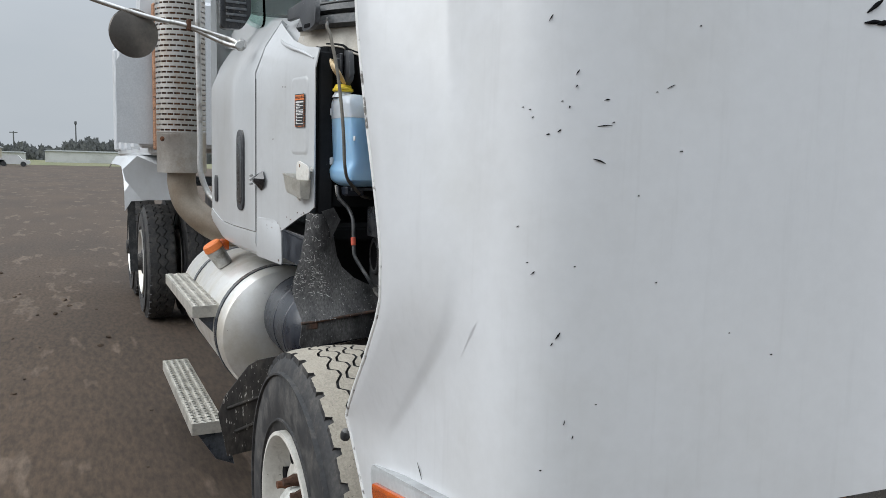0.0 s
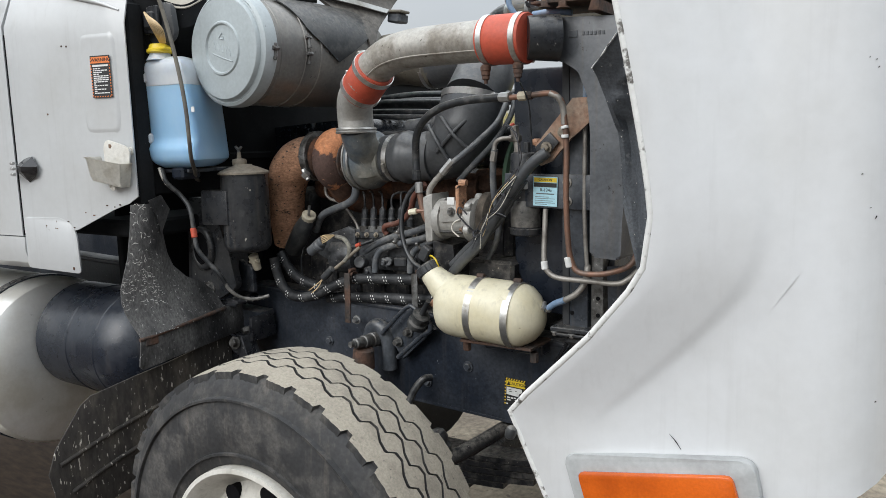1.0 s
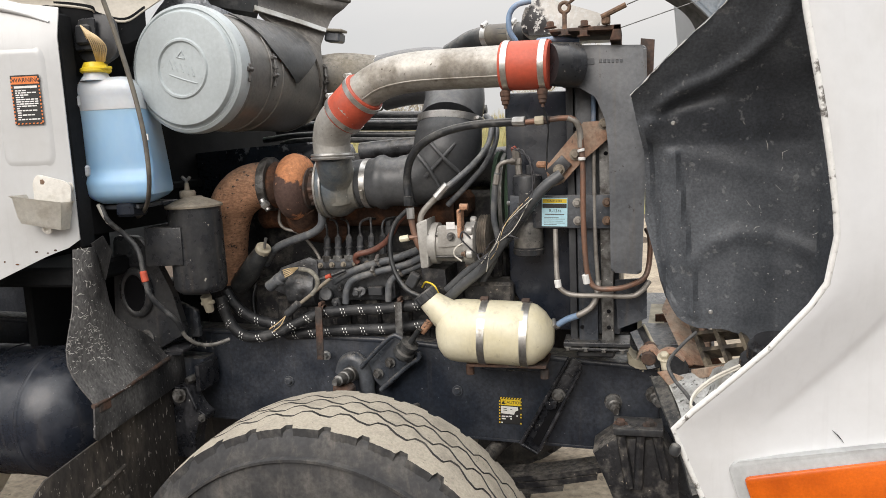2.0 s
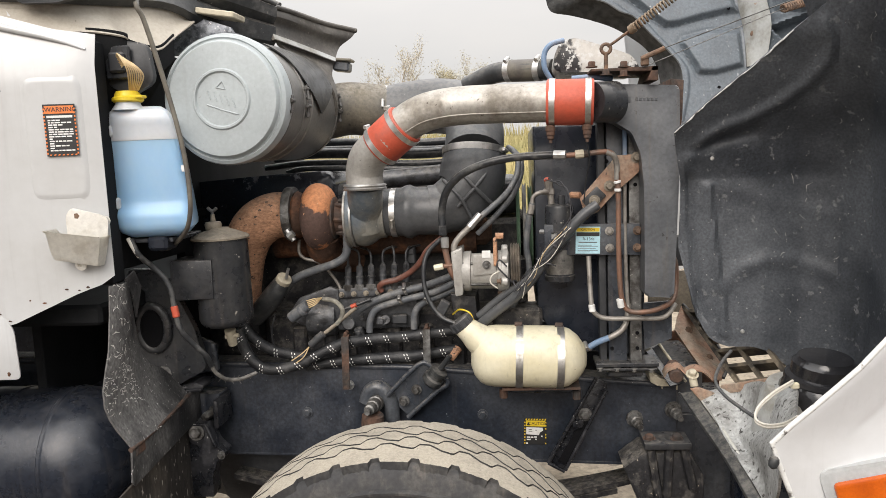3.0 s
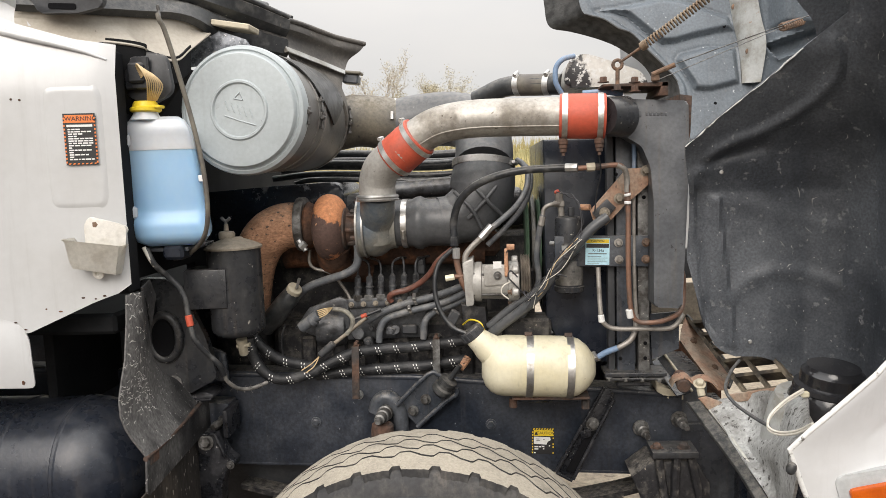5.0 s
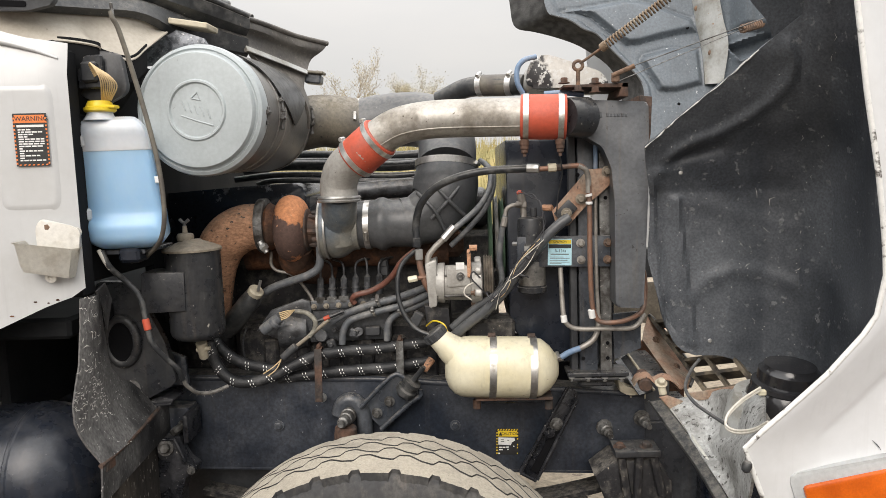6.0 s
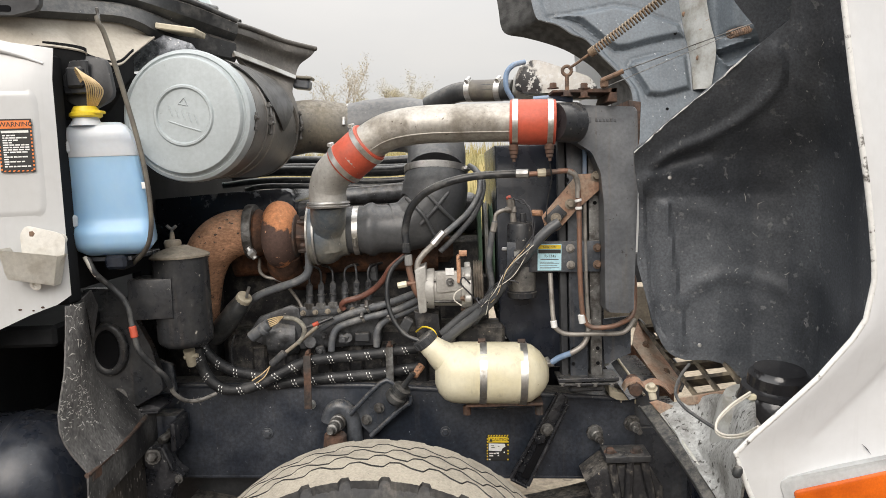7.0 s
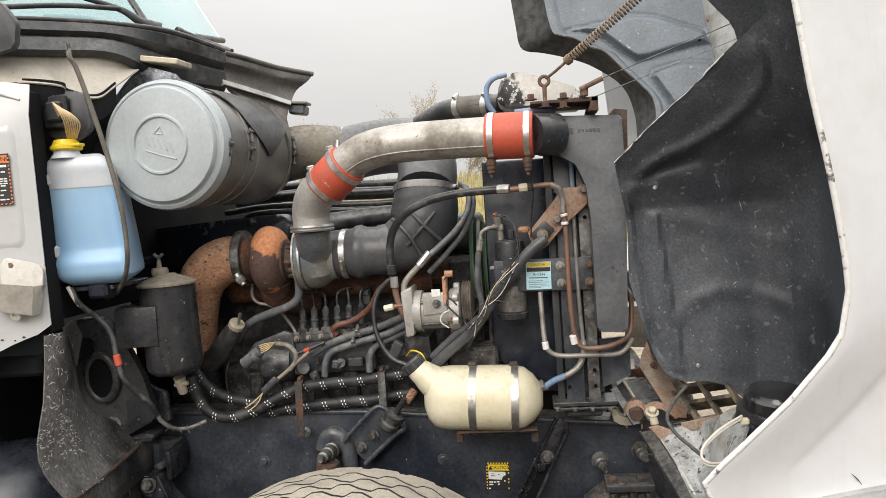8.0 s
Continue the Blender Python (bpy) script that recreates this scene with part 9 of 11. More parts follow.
def build_hood_inside():
    # rusty spring and cables that balance the hood
    sp = thing("hood_spring", (-1.535, 1.150, 2.098), "rusty coil spring between the radiator and the hood", "spring")
    a, b = Vector((-1.532, 1.150, 2.107)), Vector((-1.224, 0.970, 2.316))
    d, s, u = axes(b - a)
    L = (b - a).length
    bm = bmesh.new()
    turns = 43
    tube(bm, [a + d * (L * k / (turns * 8)) + 0.0108 * (math.cos(k * math.pi / 4) * s + math.sin(k * math.pi / 4) * u) for k in range(turns * 8 + 1)], 0.0030, 5, 1, smooth=False)
    part("coil", bm, CREAM_RUST, sp)
    bm = bmesh.new()
    tube(bm, [a + d * 0.01, a, Vector((-1.575, 1.180, 2.079)), Vector((-1.595, 1.187, 2.068))], 0.004, 6)
    part("hook", bm, RUST_BOLT, sp)
    bm = bmesh.new()
    lathe(bm, a - d * 0.012, d, [(0, 0.006), (0.004, 0.013), (0.018, 0.014), (0.022, 0.008)], 12)
    part("end_cup", bm, CREAM_RUST, sp)
    for k, (p, q) in enumerate((((-1.440, 1.190, 2.056), (-0.62, 1.05, 2.31)), ((-1.46, 1.42, 2.030), (-0.845, 2.02, 2.278)))):
        hose("hood_cable", "thin steel cable from the radiator to the hood", [p, lerp(p, q, 0.5), q], 0.0016, DULL_STEEL, "cable", 5, group="hood cables")
    a, b = Vector((-0.845, 2.02, 2.278)), Vector((-0.73, 2.13, 2.315))
    d, s, u = axes(b - a)
    L = (b - a).length
    sp2 = thing("cable_spring", a, "short rusty spring at the end of a hood cable", "spring")
    bm = bmesh.new()
    tube(bm, [a + d * (L * k / 72) + 0.014 * (math.cos(k * math.pi / 4) * s + math.sin(k * math.pi / 4) * u) for k in range(73)], 0.0042, 5, 1, smooth=False)
    part("coil", bm, RUST_BOLT, sp2)
    shell = thing("grille_shell", (-1.1, 2.3, 1.0), "dirty tan inner wall of the grille opening under a black rail", "grille surround")
    bm = bmesh.new()
    prism(bm, rounded([(-1.30, 1.245), (-0.96, 1.245), (-0.96, 1.045), (-1.30, 1.075)], 0.012, 3), at_y(2.3), 0.02, 0.004)
    part("wall", bm, DUSTY_TAN, shell)
    bm = bmesh.new()
    prism(bm, rounded([(-1.30, 1.40), (-0.96, 1.40), (-0.96, 1.27), (-1.30, 1.27)], 0.02, 3), at_y(2.28), 0.05, 0.006)
    part("rail", bm, BLACK_PLASTIC, shell)
    # headlamp bucket seen from behind, with wires
    hl = thing("headlamp", (-1.113, 0.920, 1.183), "black round back of a headlamp with white wires", "headlamp")
    bm = bmesh.new()
    lathe(bm, (-1.102, 0.930, 1.179), Vector((0.05, -0.12, 1)), [(-0.09, 0.105), (-0.02, 0.10), (0.0, 0.088), (0.004, 0.092), (0.016, 0.090), (0.022, 0.078), (0.05, 0.076), (0.056, 0.068), (0.066, 0.064), (0.07, 0.02)], 36)
    part("bucket", bm, SHINY_BLACK, hl)
    bm = bmesh.new()
    box(bm, (-1.194, 0.860, 1.191), (0.02, 0.015, 0.015), bevel=0.003)
    part("plug", bm, CREAM_TANK, hl)
    bm = bmesh.new()
    lathe(bm, (-1.126, 0.960, 1.117), Vector((0.1, -0.2, 1)), [(-0.12, 0.12), (0.0, 0.115), (0.03, 0.105)], 28)
    part("housing", bm, STRAP_GREY, hl)
    for dz in (0.0, 0.006):
        hose("headlamp_wire", "white wire looping to the headlamp", [Vector(p) + Vector((0, 0, dz)) for p in ((-1.202, 0.850, 1.201), (-1.258, 0.820, 1.181), (-1.298, 0.800, 1.153), (-1.310, 0.780, 1.131), (-1.299, 0.740, 1.131), (-1.281, 0.680, 1.156), (-1.272, 0.620, 1.194))], 0.0032, WIRE_WHITE, "wire", 6)
    hose("headlamp_loom", "grey taped wire running into the hood", [(-1.274, 1.120, 1.210), (-1.309, 1.080, 1.189), (-1.347, 1.000, 1.165), (-1.339, 0.950, 1.141), (-1.316, 0.880, 1.129), (-1.303, 0.800, 1.131)], 0.0046, SLEEVE, "wiring")
    # grille and its rusty frame inside the hood
    gr = thing("grille", (-1.252, 1.280, 1.167), "black plastic grille seen from inside the hood", "grille")
    p00, p01, p10, p11 = Vector((-1.301, 1.632, 1.239)), Vector((-1.243, 1.175, 1.102)), Vector((-1.191, 1.431, 1.293)), Vector((-1.152, 1.040, 1.161))
    through_hood = Vector((0.775, 0.271, -0.57))

    def flat_bar(p, q, wide, deep):
        bm = bmesh.new()
        s = (q - p).cross(through_hood).normalized() * wide
        sheet(bm, [[e - s, e + s, e + s + through_hood * deep, e - s + through_hood * deep, e - s] for e in (p, q)])
        bmesh.ops.holes_fill(bm, edges=[e for e in bm.edges if e.is_boundary], sides=5)
        return bm

    for k in range(3):
        part("bar", flat_bar(p00.lerp(p10, k / 2), p01.lerp(p11, k / 2), 0.0055, 0.022), GRILLE_BLACK, gr)
    for k in range(6):
        part("cross_bar", flat_bar(p00.lerp(p01, 0.10 + 0.18 * k) + through_hood * 0.002, p10.lerp(p11, 0.10 + 0.18 * k) + through_hood * 0.002, 0.006, 0.040), GRILLE_BLACK, gr)
    bm = bmesh.new()
    a, b = Vector((-1.280, 1.205, 1.072)), Vector((-1.178, 1.075, 1.134))
    sheet(bm, [[e + Vector((0, 0, 0.012)), e + Vector((0, -0.006, 0.011)), e + Vector((0, -0.008, -0.013)), e + Vector((0.01, 0.02, -0.016))] for e in (a, a.lerp(b, 0.5), b)], 0.004)
    part("lower_strip", bm, RUST_BEAM, gr, "rust-stained lower strip")
    fr = thing("hinge_beam", (-1.26, 1.45, 1.05), "rusty steel hinge beam at the front of the frame", "hinge beam")
    upper = smooth_path([(-1.304, 1.620, 1.233), (-1.278, 1.590, 1.202), (-1.227, 1.530, 1.132), (-1.209, 1.480, 1.097), (-1.214, 1.400, 1.070), (-1.236, 1.360, 1.048)], 4)
    lower = smooth_path([(-1.347, 1.520, 1.178), (-1.335, 1.485, 1.156), (-1.323, 1.450, 1.134), (-1.307, 1.390, 1.107), (-1.297, 1.340, 1.089), (-1.281, 1.300, 1.068)], 4)
    bm = bmesh.new()
    sheet(bm, [[p + Vector((0.012, 0.03, 0.008)), p, p.lerp(q, 0.5) + Vector((-0.003, -0.003, 0.004)), q, q + Vector((0.004, 0.02, -0.012))] for p, q in zip(upper, lower)], 0.005)
    part("beam", bm, RUST_BEAM, fr)
    bm = bmesh.new()
    tube(bm, [p + Vector((0.006, 0.004, 0.008)) for p in upper], 0.0055, 6, 1, smooth=False)
    part("edge_wire", bm, BLACK_PLASTIC, fr, "black wire along the beam's edge")
    for p in ((-1.300, 1.525, 1.171), (-1.255, 1.435, 1.100)):
        bolt(fr, p, (-0.5, -0.8, 0.4), 0.009, 0.008, RUST_BOLT)
    # cream crossmember with its foot, and a black channel before it
    cm = thing("front_crossmember", (-1.385, 1.42, 1.02), "dirty cream steel crossmember arm behind the radiator", "crossmember")
    bm = bmesh.new()
    a, b = Vector((-1.383, 1.425, 1.018)), Vector((-1.345, 1.90, 1.112))
    d, sd, up = axes(b - a)
    sheet(bm, [[e - sd * 0.026 - up * 0.02, e - sd * 0.026, e + sd * 0.026, e + sd * 0.026 - up * 0.02] for e in (a, a.lerp(b, 0.5), b)], 0.005)
    part("arm", bm, CREAM_BRACKET, cm)
    # plate added to darken the gap between channel and hinge beam
    ap = thing("radiator_support", (-1.27, 1.75, 0.95), "dark rusted plate added to close the gap below the radiator", "support plate")
    bm = bmesh.new()
    prism(bm, [(-1.360, 1.105), (-1.262, 1.118), (-1.140, 0.935), (-1.140, 0.80), (-1.360, 0.80)], at_y(1.75), 0.02, 0.004)
    part("plate", bm, RUST_DARK, ap)
    ch = thing("front_channel", (-1.39, 1.43, 1.08), "black steel channel with a pale edge", "channel")
    a, b, c, e = Vector((-1.401, 1.50, 1.133)), Vector((-1.345, 1.36, 1.047)), Vector((-1.443, 1.50, 1.108)), Vector((-1.393, 1.36, 1.033))
    bm = bmesh.new()
    sheet(bm, [[a, a.lerp(c, 0.5) + Vector((0, 0.012, -0.006)), c], [b, b.lerp(e, 0.5) + Vector((0, 0.012, -0.006)), e]], 0.005)
    part("web", bm, BLACK_PAINT, ch)
    bm = bmesh.new()
    tube(bm, [a, a.lerp(b, 0.5), b], 0.0045, 6)
    part("worn_edge", bm, CREAM_BRACKET, ch)
    band = smooth_path([(-1.421, 1.300, 1.079), (-1.410, 1.290, 1.102), (-1.381, 1.280, 1.110), (-1.365, 1.270, 1.097), (-1.342, 1.260, 1.109), (-1.321, 1.250, 1.109), (-1.297, 1.250, 1.091)], 5)
    bm = bmesh.new()
    sheet(bm, [[p, p + Vector((0.004, 0.05, 0.004))] for p in band], 0.004)
    part("clamp_band", bm, RUST_BEAM, fr, "rust-stained curved clamp")
    bm = bmesh.new()
    cyl(bm, (-1.391, 1.275, 1.088), (-1.385, 1.36, 1.10), 0.021, seg=16, bevel=0.003)
    part("pivot", bm, RUST_BRACKET, fr)
    bolt(fr, (-1.349, 1.258, 1.100), (0, -0.6, 1), 0.013, 0.014, CREAM_BRACKET)
    bm = bmesh.new()
    cyl(bm, (-1.349, 1.256, 1.096), (-1.344, 1.248, 1.066), 0.012, seg=12, bevel=0.002)
    part("bush", bm, CREAM_BRACKET, fr)
    bm = bmesh.new()
    prism(bm, [(-1.369, 1.076), (-1.346, 1.082), (-1.289, 1.060), (-1.284, 1.007), (-1.310, 1.005)], at_y(1.19), 0.012, 0.003)
    part("gusset", bm, RUST_BEAM, fr)
    dk = thing("hood_stop", (-1.336, 1.100, 0.966), "black rubber edge strip along the hood opening", "rubber strip")
    bm = bmesh.new()
    edge = smooth_path([(-1.350, 1.240, 1.053), (-1.317, 1.110, 1.004), (-1.295, 0.980, 0.960), (-1.275, 0.840, 0.906)], 5)
    inner = smooth_path([(-1.390, 1.250, 1.046), (-1.358, 1.110, 0.996), (-1.328, 0.980, 0.950), (-1.306, 0.840, 0.898)], 5)
    sheet(bm, [[p, p.lerp(q, 0.12) + Vector((0, -0.008, 0.004)), p.lerp(q, 0.9) + Vector((0, -0.008, 0.002)), q, q + Vector((0.004, 0.03, -0.008))] for p, q in zip(edge, inner)], 0.006)
    part("strip", bm, RUBBER, dk)
    bm = bmesh.new()
    tube(bm, [p + Vector((0.004, -0.004, 0.004)) for p in edge], 0.0045, 6, 1, smooth=False)
    part("pale_edge", bm, WHITE_INNER, dk)
    bm = bmesh.new()
    lathe(bm, (-1.360, 0.512, 1.130), (0.3, 0.1, 1), [(0, 0.004), (0.004, 0.009), (0.014, 0.011), (0.022, 0.009), (0.026, 0.004)], 14)
    part("rubber_stop", bm, RUBBER, hood)
    # the bumper, cut short and tilted to fit the camera's view
    arm = thing("hood_support", (-0.861, 1.300, 0.931), "bright bar and black block for the bumper's end under the hood", "support bar")
    bm = bmesh.new()
    cyl(bm, (-0.980, 1.470, 0.774), (-0.749, 1.130, 1.090), 0.024, seg=20, bevel=0.003)
    part("bar", bm, CHROME, arm)
    bm = bmesh.new()
    cyl(bm, (-0.913, 1.460, 0.803), (-0.718, 1.140, 1.081), 0.022, seg=16, bevel=0.003)
    part("rear_bar", bm, DULL_STEEL, arm)
    bm = bmesh.new()
    box(bm, (-1.03, 1.46, 0.76), (0.30, 0.30, 0.30), (0, 0, -8), 0.02)
    part("bracket", bm, TANK_BLACK, arm)
    # dirty inner flange of the hood
    fl = bmesh.new()
    net = [smooth_path(q, 4) for q in ([(-1.341, 1.220, 1.052), (-1.284, 1.200, 1.076), (-1.242, 1.170, 1.090), (-1.217, 1.060, 1.140), (-1.187, 0.860, 1.181)], [(-1.320, 1.100, 1.017), (-1.284, 1.100, 1.029), (-1.249, 1.070, 1.026), (-1.236, 0.900, 1.079), (-1.269, 0.660, 1.171)], [(-1.310, 1.050, 0.988), (-1.269, 1.030, 0.975), (-1.269, 0.920, 1.018), (-1.271, 0.780, 1.087), (-1.330, 0.560, 1.179)], [(-1.296, 0.920, 0.953), (-1.270, 0.900, 0.968), (-1.278, 0.800, 1.019), (-1.306, 0.660, 1.094), (-1.339, 0.540, 1.156)], [(-1.273, 0.820, 0.909), (-1.273, 0.780, 0.928), (-1.292, 0.700, 0.966), (-1.319, 0.600, 1.041), (-1.340, 0.530, 1.111)])]
    sheet(fl, [smooth_path([q[i] for q in net], 4) for i in range(len(net[0]))], 0.006)
    part("inner_flange", fl, DIRTY_FLANGE, hood, "dirty white inner flange of the hood")
    # inner side of the hood's far half: pressed pads, a strap and a rough black rim
    def resampled(pts, n):
        q = smooth_path([Vector((x, 0, z)) for x, z in pts], 6)
        d = [0.0]
        for a, b in zip(q, q[1:]):
            d.append(d[-1] + (b - a).length)
        return [(float(np.interp(t, d, [p.x for p in q])), float(np.interp(t, d, [p.z for p in q]))) for t in np.linspace(0, d[-1], n)]

    inner = resampled([(-1.56, 2.95), (-1.53, 2.66), (-1.508, 2.55), (-1.48, 2.523), (-1.40, 2.498), (-1.326, 2.447), (-1.263, 2.42), (-1.195, 2.34), (-1.11, 2.247), (-1.05, 2.16), (-1.05, 2.05), (-1.09, 1.90)], 70)
    outer = resampled([(-1.72, 2.95), (-1.697, 2.72), (-1.684, 2.61), (-1.675, 2.53), (-1.646, 2.488), (-1.557, 2.468), (-1.445, 2.434), (-1.344, 2.393), (-1.26, 2.34), (-1.189, 2.282), (-1.148, 2.221), (-1.126, 2.151), (-1.114, 2.061), (-1.12, 1.90)], 70)
    # raised pads as outlines in (x, z), with how far each stands out and the width of its flank
    pads = (([(-1.447, 2.545), (-1.343, 2.534), (-1.283, 2.512), (-1.226, 2.462), (-1.169, 2.407), (-1.111, 2.363), (-1.048, 2.365), (-0.928, 2.395), (-0.806, 2.418), (-0.742, 2.42), (-0.767, 2.496), (-0.99, 2.586), (-1.098, 2.603), (-1.269, 2.571)], 0.035, 0.030),
            ([(-1.028, 2.311), (-1.05, 2.281), (-0.979, 2.158), (-0.969, 2.123), (-0.88, 2.118), (-0.739, 2.152), (-0.745, 2.33), (-0.882, 2.344)], 0.030, 0.026),
            ([(-0.64, 3.0), (-0.626, 2.398), (-0.485, 2.349), (-0.428, 2.374), (-0.414, 2.471), (-0.48, 3.0)], 0.07, 0.035),
            ([(-0.645, 2.325), (-0.40, 2.385), (-0.36, 2.32), (-0.60, 2.245)], -0.09, 0.025))

    def far_relief(x, z):
        out = 0.0
        for line, tall, flank in pads:
            best, inside = 9.0, False
            for (ax, az), (bx, bz) in zip(line, line[1:] + line[:1]):
                ux, uz = bx - ax, bz - az
                t = min(max(((x - ax) * ux + (z - az) * uz) / (ux * ux + uz * uz), 0.0), 1.0)
                best = min(best, math.hypot(x - ax - t * ux, z - az - t * uz))
                if (az > z) != (bz > z) and x < ax + (z - az) * ux / uz:
                    inside = not inside
            if inside:
                q = min(best / flank, 1.0)
                out += tall * q * q * (3 - 2 * q)
            elif best < 0.02:
                out -= 0.2 * tall * math.exp(-(best / 0.009) ** 2)
        return out

    def far_side(x, z, out=0.0):
        y = min(2.86 + 0.30 * (z - 2.25) + 0.10 * (x + 1.1), float(np.interp(x, (-0.80, -0.72, -0.66, -0.60, -0.50, -0.30, -0.15), (3.2, 2.92, 2.84, 2.74, 2.62, 2.50, 2.40))))
        return Vector((x, y - far_relief(x, z) - out, z))

    bm = bmesh.new()
    rows = []
    for k, (x, z) in enumerate(resampled(inner, 150)):
        zr = 2.95 - 1.15 * k / 149
        row = [far_side(x, z, 0.012)]
        for t in np.linspace(0.0, 1.0, 190):
            lip = 0.012 * (1 - min(max((t - 0.03) / 0.012, 0.0), 1.0))
            row.append(far_side(x + 0.002 + (-0.15 - x) * t, z + (zr - z) * min(t * 1.6, 1.0), lip))
        rows.append(row[1:])
    sheet(bm, rows)
    under = part("bonnet_underside", bm, HOOD_GREY, hood, "grey fibreglass inner side with pressed pads and rusty rivets", smooth=80)
    bm = bmesh.new()
    rows = []
    for (xa, za), (xb, zb) in zip(inner, outer):
        a, b = far_side(xa, za, 0.012), Vector((xb, 3.0 + 0.12 * (zb - 2.25), zb))
        rows.append([a, a.lerp(b, 0.08) + Vector((0, 0.02, 0)), a.lerp(b, 0.5) + Vector((0.006, 0.015, 0.006)), a.lerp(b, 0.9), b, b + Vector((0.012, 0.03, 0.012)), b + Vector((0.03, 0.10, 0.03))])
    sheet(bm, rows, 0.006)
    part("rim_seal", bm, RIM, hood, "black rough-textured rim of the hood")
    left = smooth_path([far_side(x, z, 0.010) for x, z in ((-0.765, 2.95), (-0.753, 2.629), (-0.741, 2.466), (-0.723, 2.316), (-0.724, 2.15))], 4)
    right = smooth_path([far_side(x, z, 0.010) for x, z in ((-0.69, 2.95), (-0.677, 2.624), (-0.659, 2.462), (-0.645, 2.33), (-0.656, 2.15))], 4)
    bm = bmesh.new()
    sheet(bm, [[p + Vector((0, 0.012, 0)), p, p.lerp(q, 0.5) + Vector((0, -0.004, 0)), q, q + Vector((0, 0.012, 0))] for p, q in zip(left, right)], 0.004)
    strap = part("reinforcing_strap", bm, STRAP_GREY, under, "dirty pale grey reinforcing strap")
    for x, z in ((-0.737, 2.541), (-0.695, 2.306)):
        bm = bmesh.new()
        lathe(bm, far_side(x, z, 0.014), (0, -1, 0), [(0, 0.016), (0.006, 0.016), (0.010, 0.010)], 12)
        part("rivet", bm, RUST_BOLT, strap)
    for x, z in ((-0.702, 2.374), (-0.868, 2.056), (-0.80, 2.44)):
        bm = bmesh.new()
        lathe(bm, far_side(x, z, 0.012 if x > -0.8 else 0.0), (0, -1, 0), [(0, 0.008), (0.002, 0.008)], 10)
        part("hole", bm, HOLE, under)


CREAM_RUST = material("dull_rusted_spring", (0.26, 0.22, 0.165), 0.65, 0.3, second=(0.20, 0.135, 0.085), scale=14, cover=0.54, sharp=0.3)
SHINY_BLACK = material("glossy_black_plastic", (0.015, 0.015, 0.017), 0.18, second=(0.03, 0.03, 0.032), scale=6, coat=0.3)
RIM = material("rough_black_rim", (0.07, 0.07, 0.068), 0.8, second=(0.025, 0.025, 0.025), scale=30, cover=0.5, sharp=0.3, bump=0.8, bump_scale=60, grain=0.25)
build_hood_inside()


# ---- labels and small fittings ----
def words(name, text, size, m, mat, parent):
    """Flat letters in the built-in font, lying in the x, y of m."""
    curve = bpy.data.curves.new(name, "FONT")
    curve.body, curve.size, curve.align_x, curve.align_y = text, size, "CENTER", "CENTER"
    curve.extrude = 0.0003
    tmp = new(name, curve)
    bpy.context.view_layer.update()
    me = bpy.data.meshes.new_from_object(tmp)
    bpy.data.objects.remove(tmp)
    me.transform(m)
    me.materials.append(mat)
    ob = new(name, me)
    ob.parent = parent
    ob.matrix_parent_inverse = Matrix.Translation(parent.location).inverted() if parent.type == "EMPTY" else parent.matrix_world.inverted()
    return ob


def plane_frame(origin, right, up):
    """A frame at origin with x to the right and y up, seen from its +z."""
    r, u = Vector(right).normalized(), Vector(up).normalized()
    n = r.cross(u).normalized()
    u = n.cross(r).normalized()
    return Matrix((( r.x, u.x, n.x, origin[0]), (r.y, u.y, n.y, origin[1]), (r.z, u.z, n.z, origin[2]), (0, 0, 0, 1)))


def flat(bm, m, x0, y0, x1, y1, lift, skew=0.0):
    bm.faces.new([bm.verts.new(m @ Vector(p)) for p in ((x0, y0, lift), (x1, y0, lift), (x1 + skew, y1, lift), (x0 + skew, y1, lift))])


def plate(bm, m, x0, y0, x1, y1, lift, depth=0.001):
    prism(bm, [(x0, y0), (x1, y0), (x1, y1), (x0, y1)], m @ Matrix.Translation((0, 0, lift - depth)), depth)


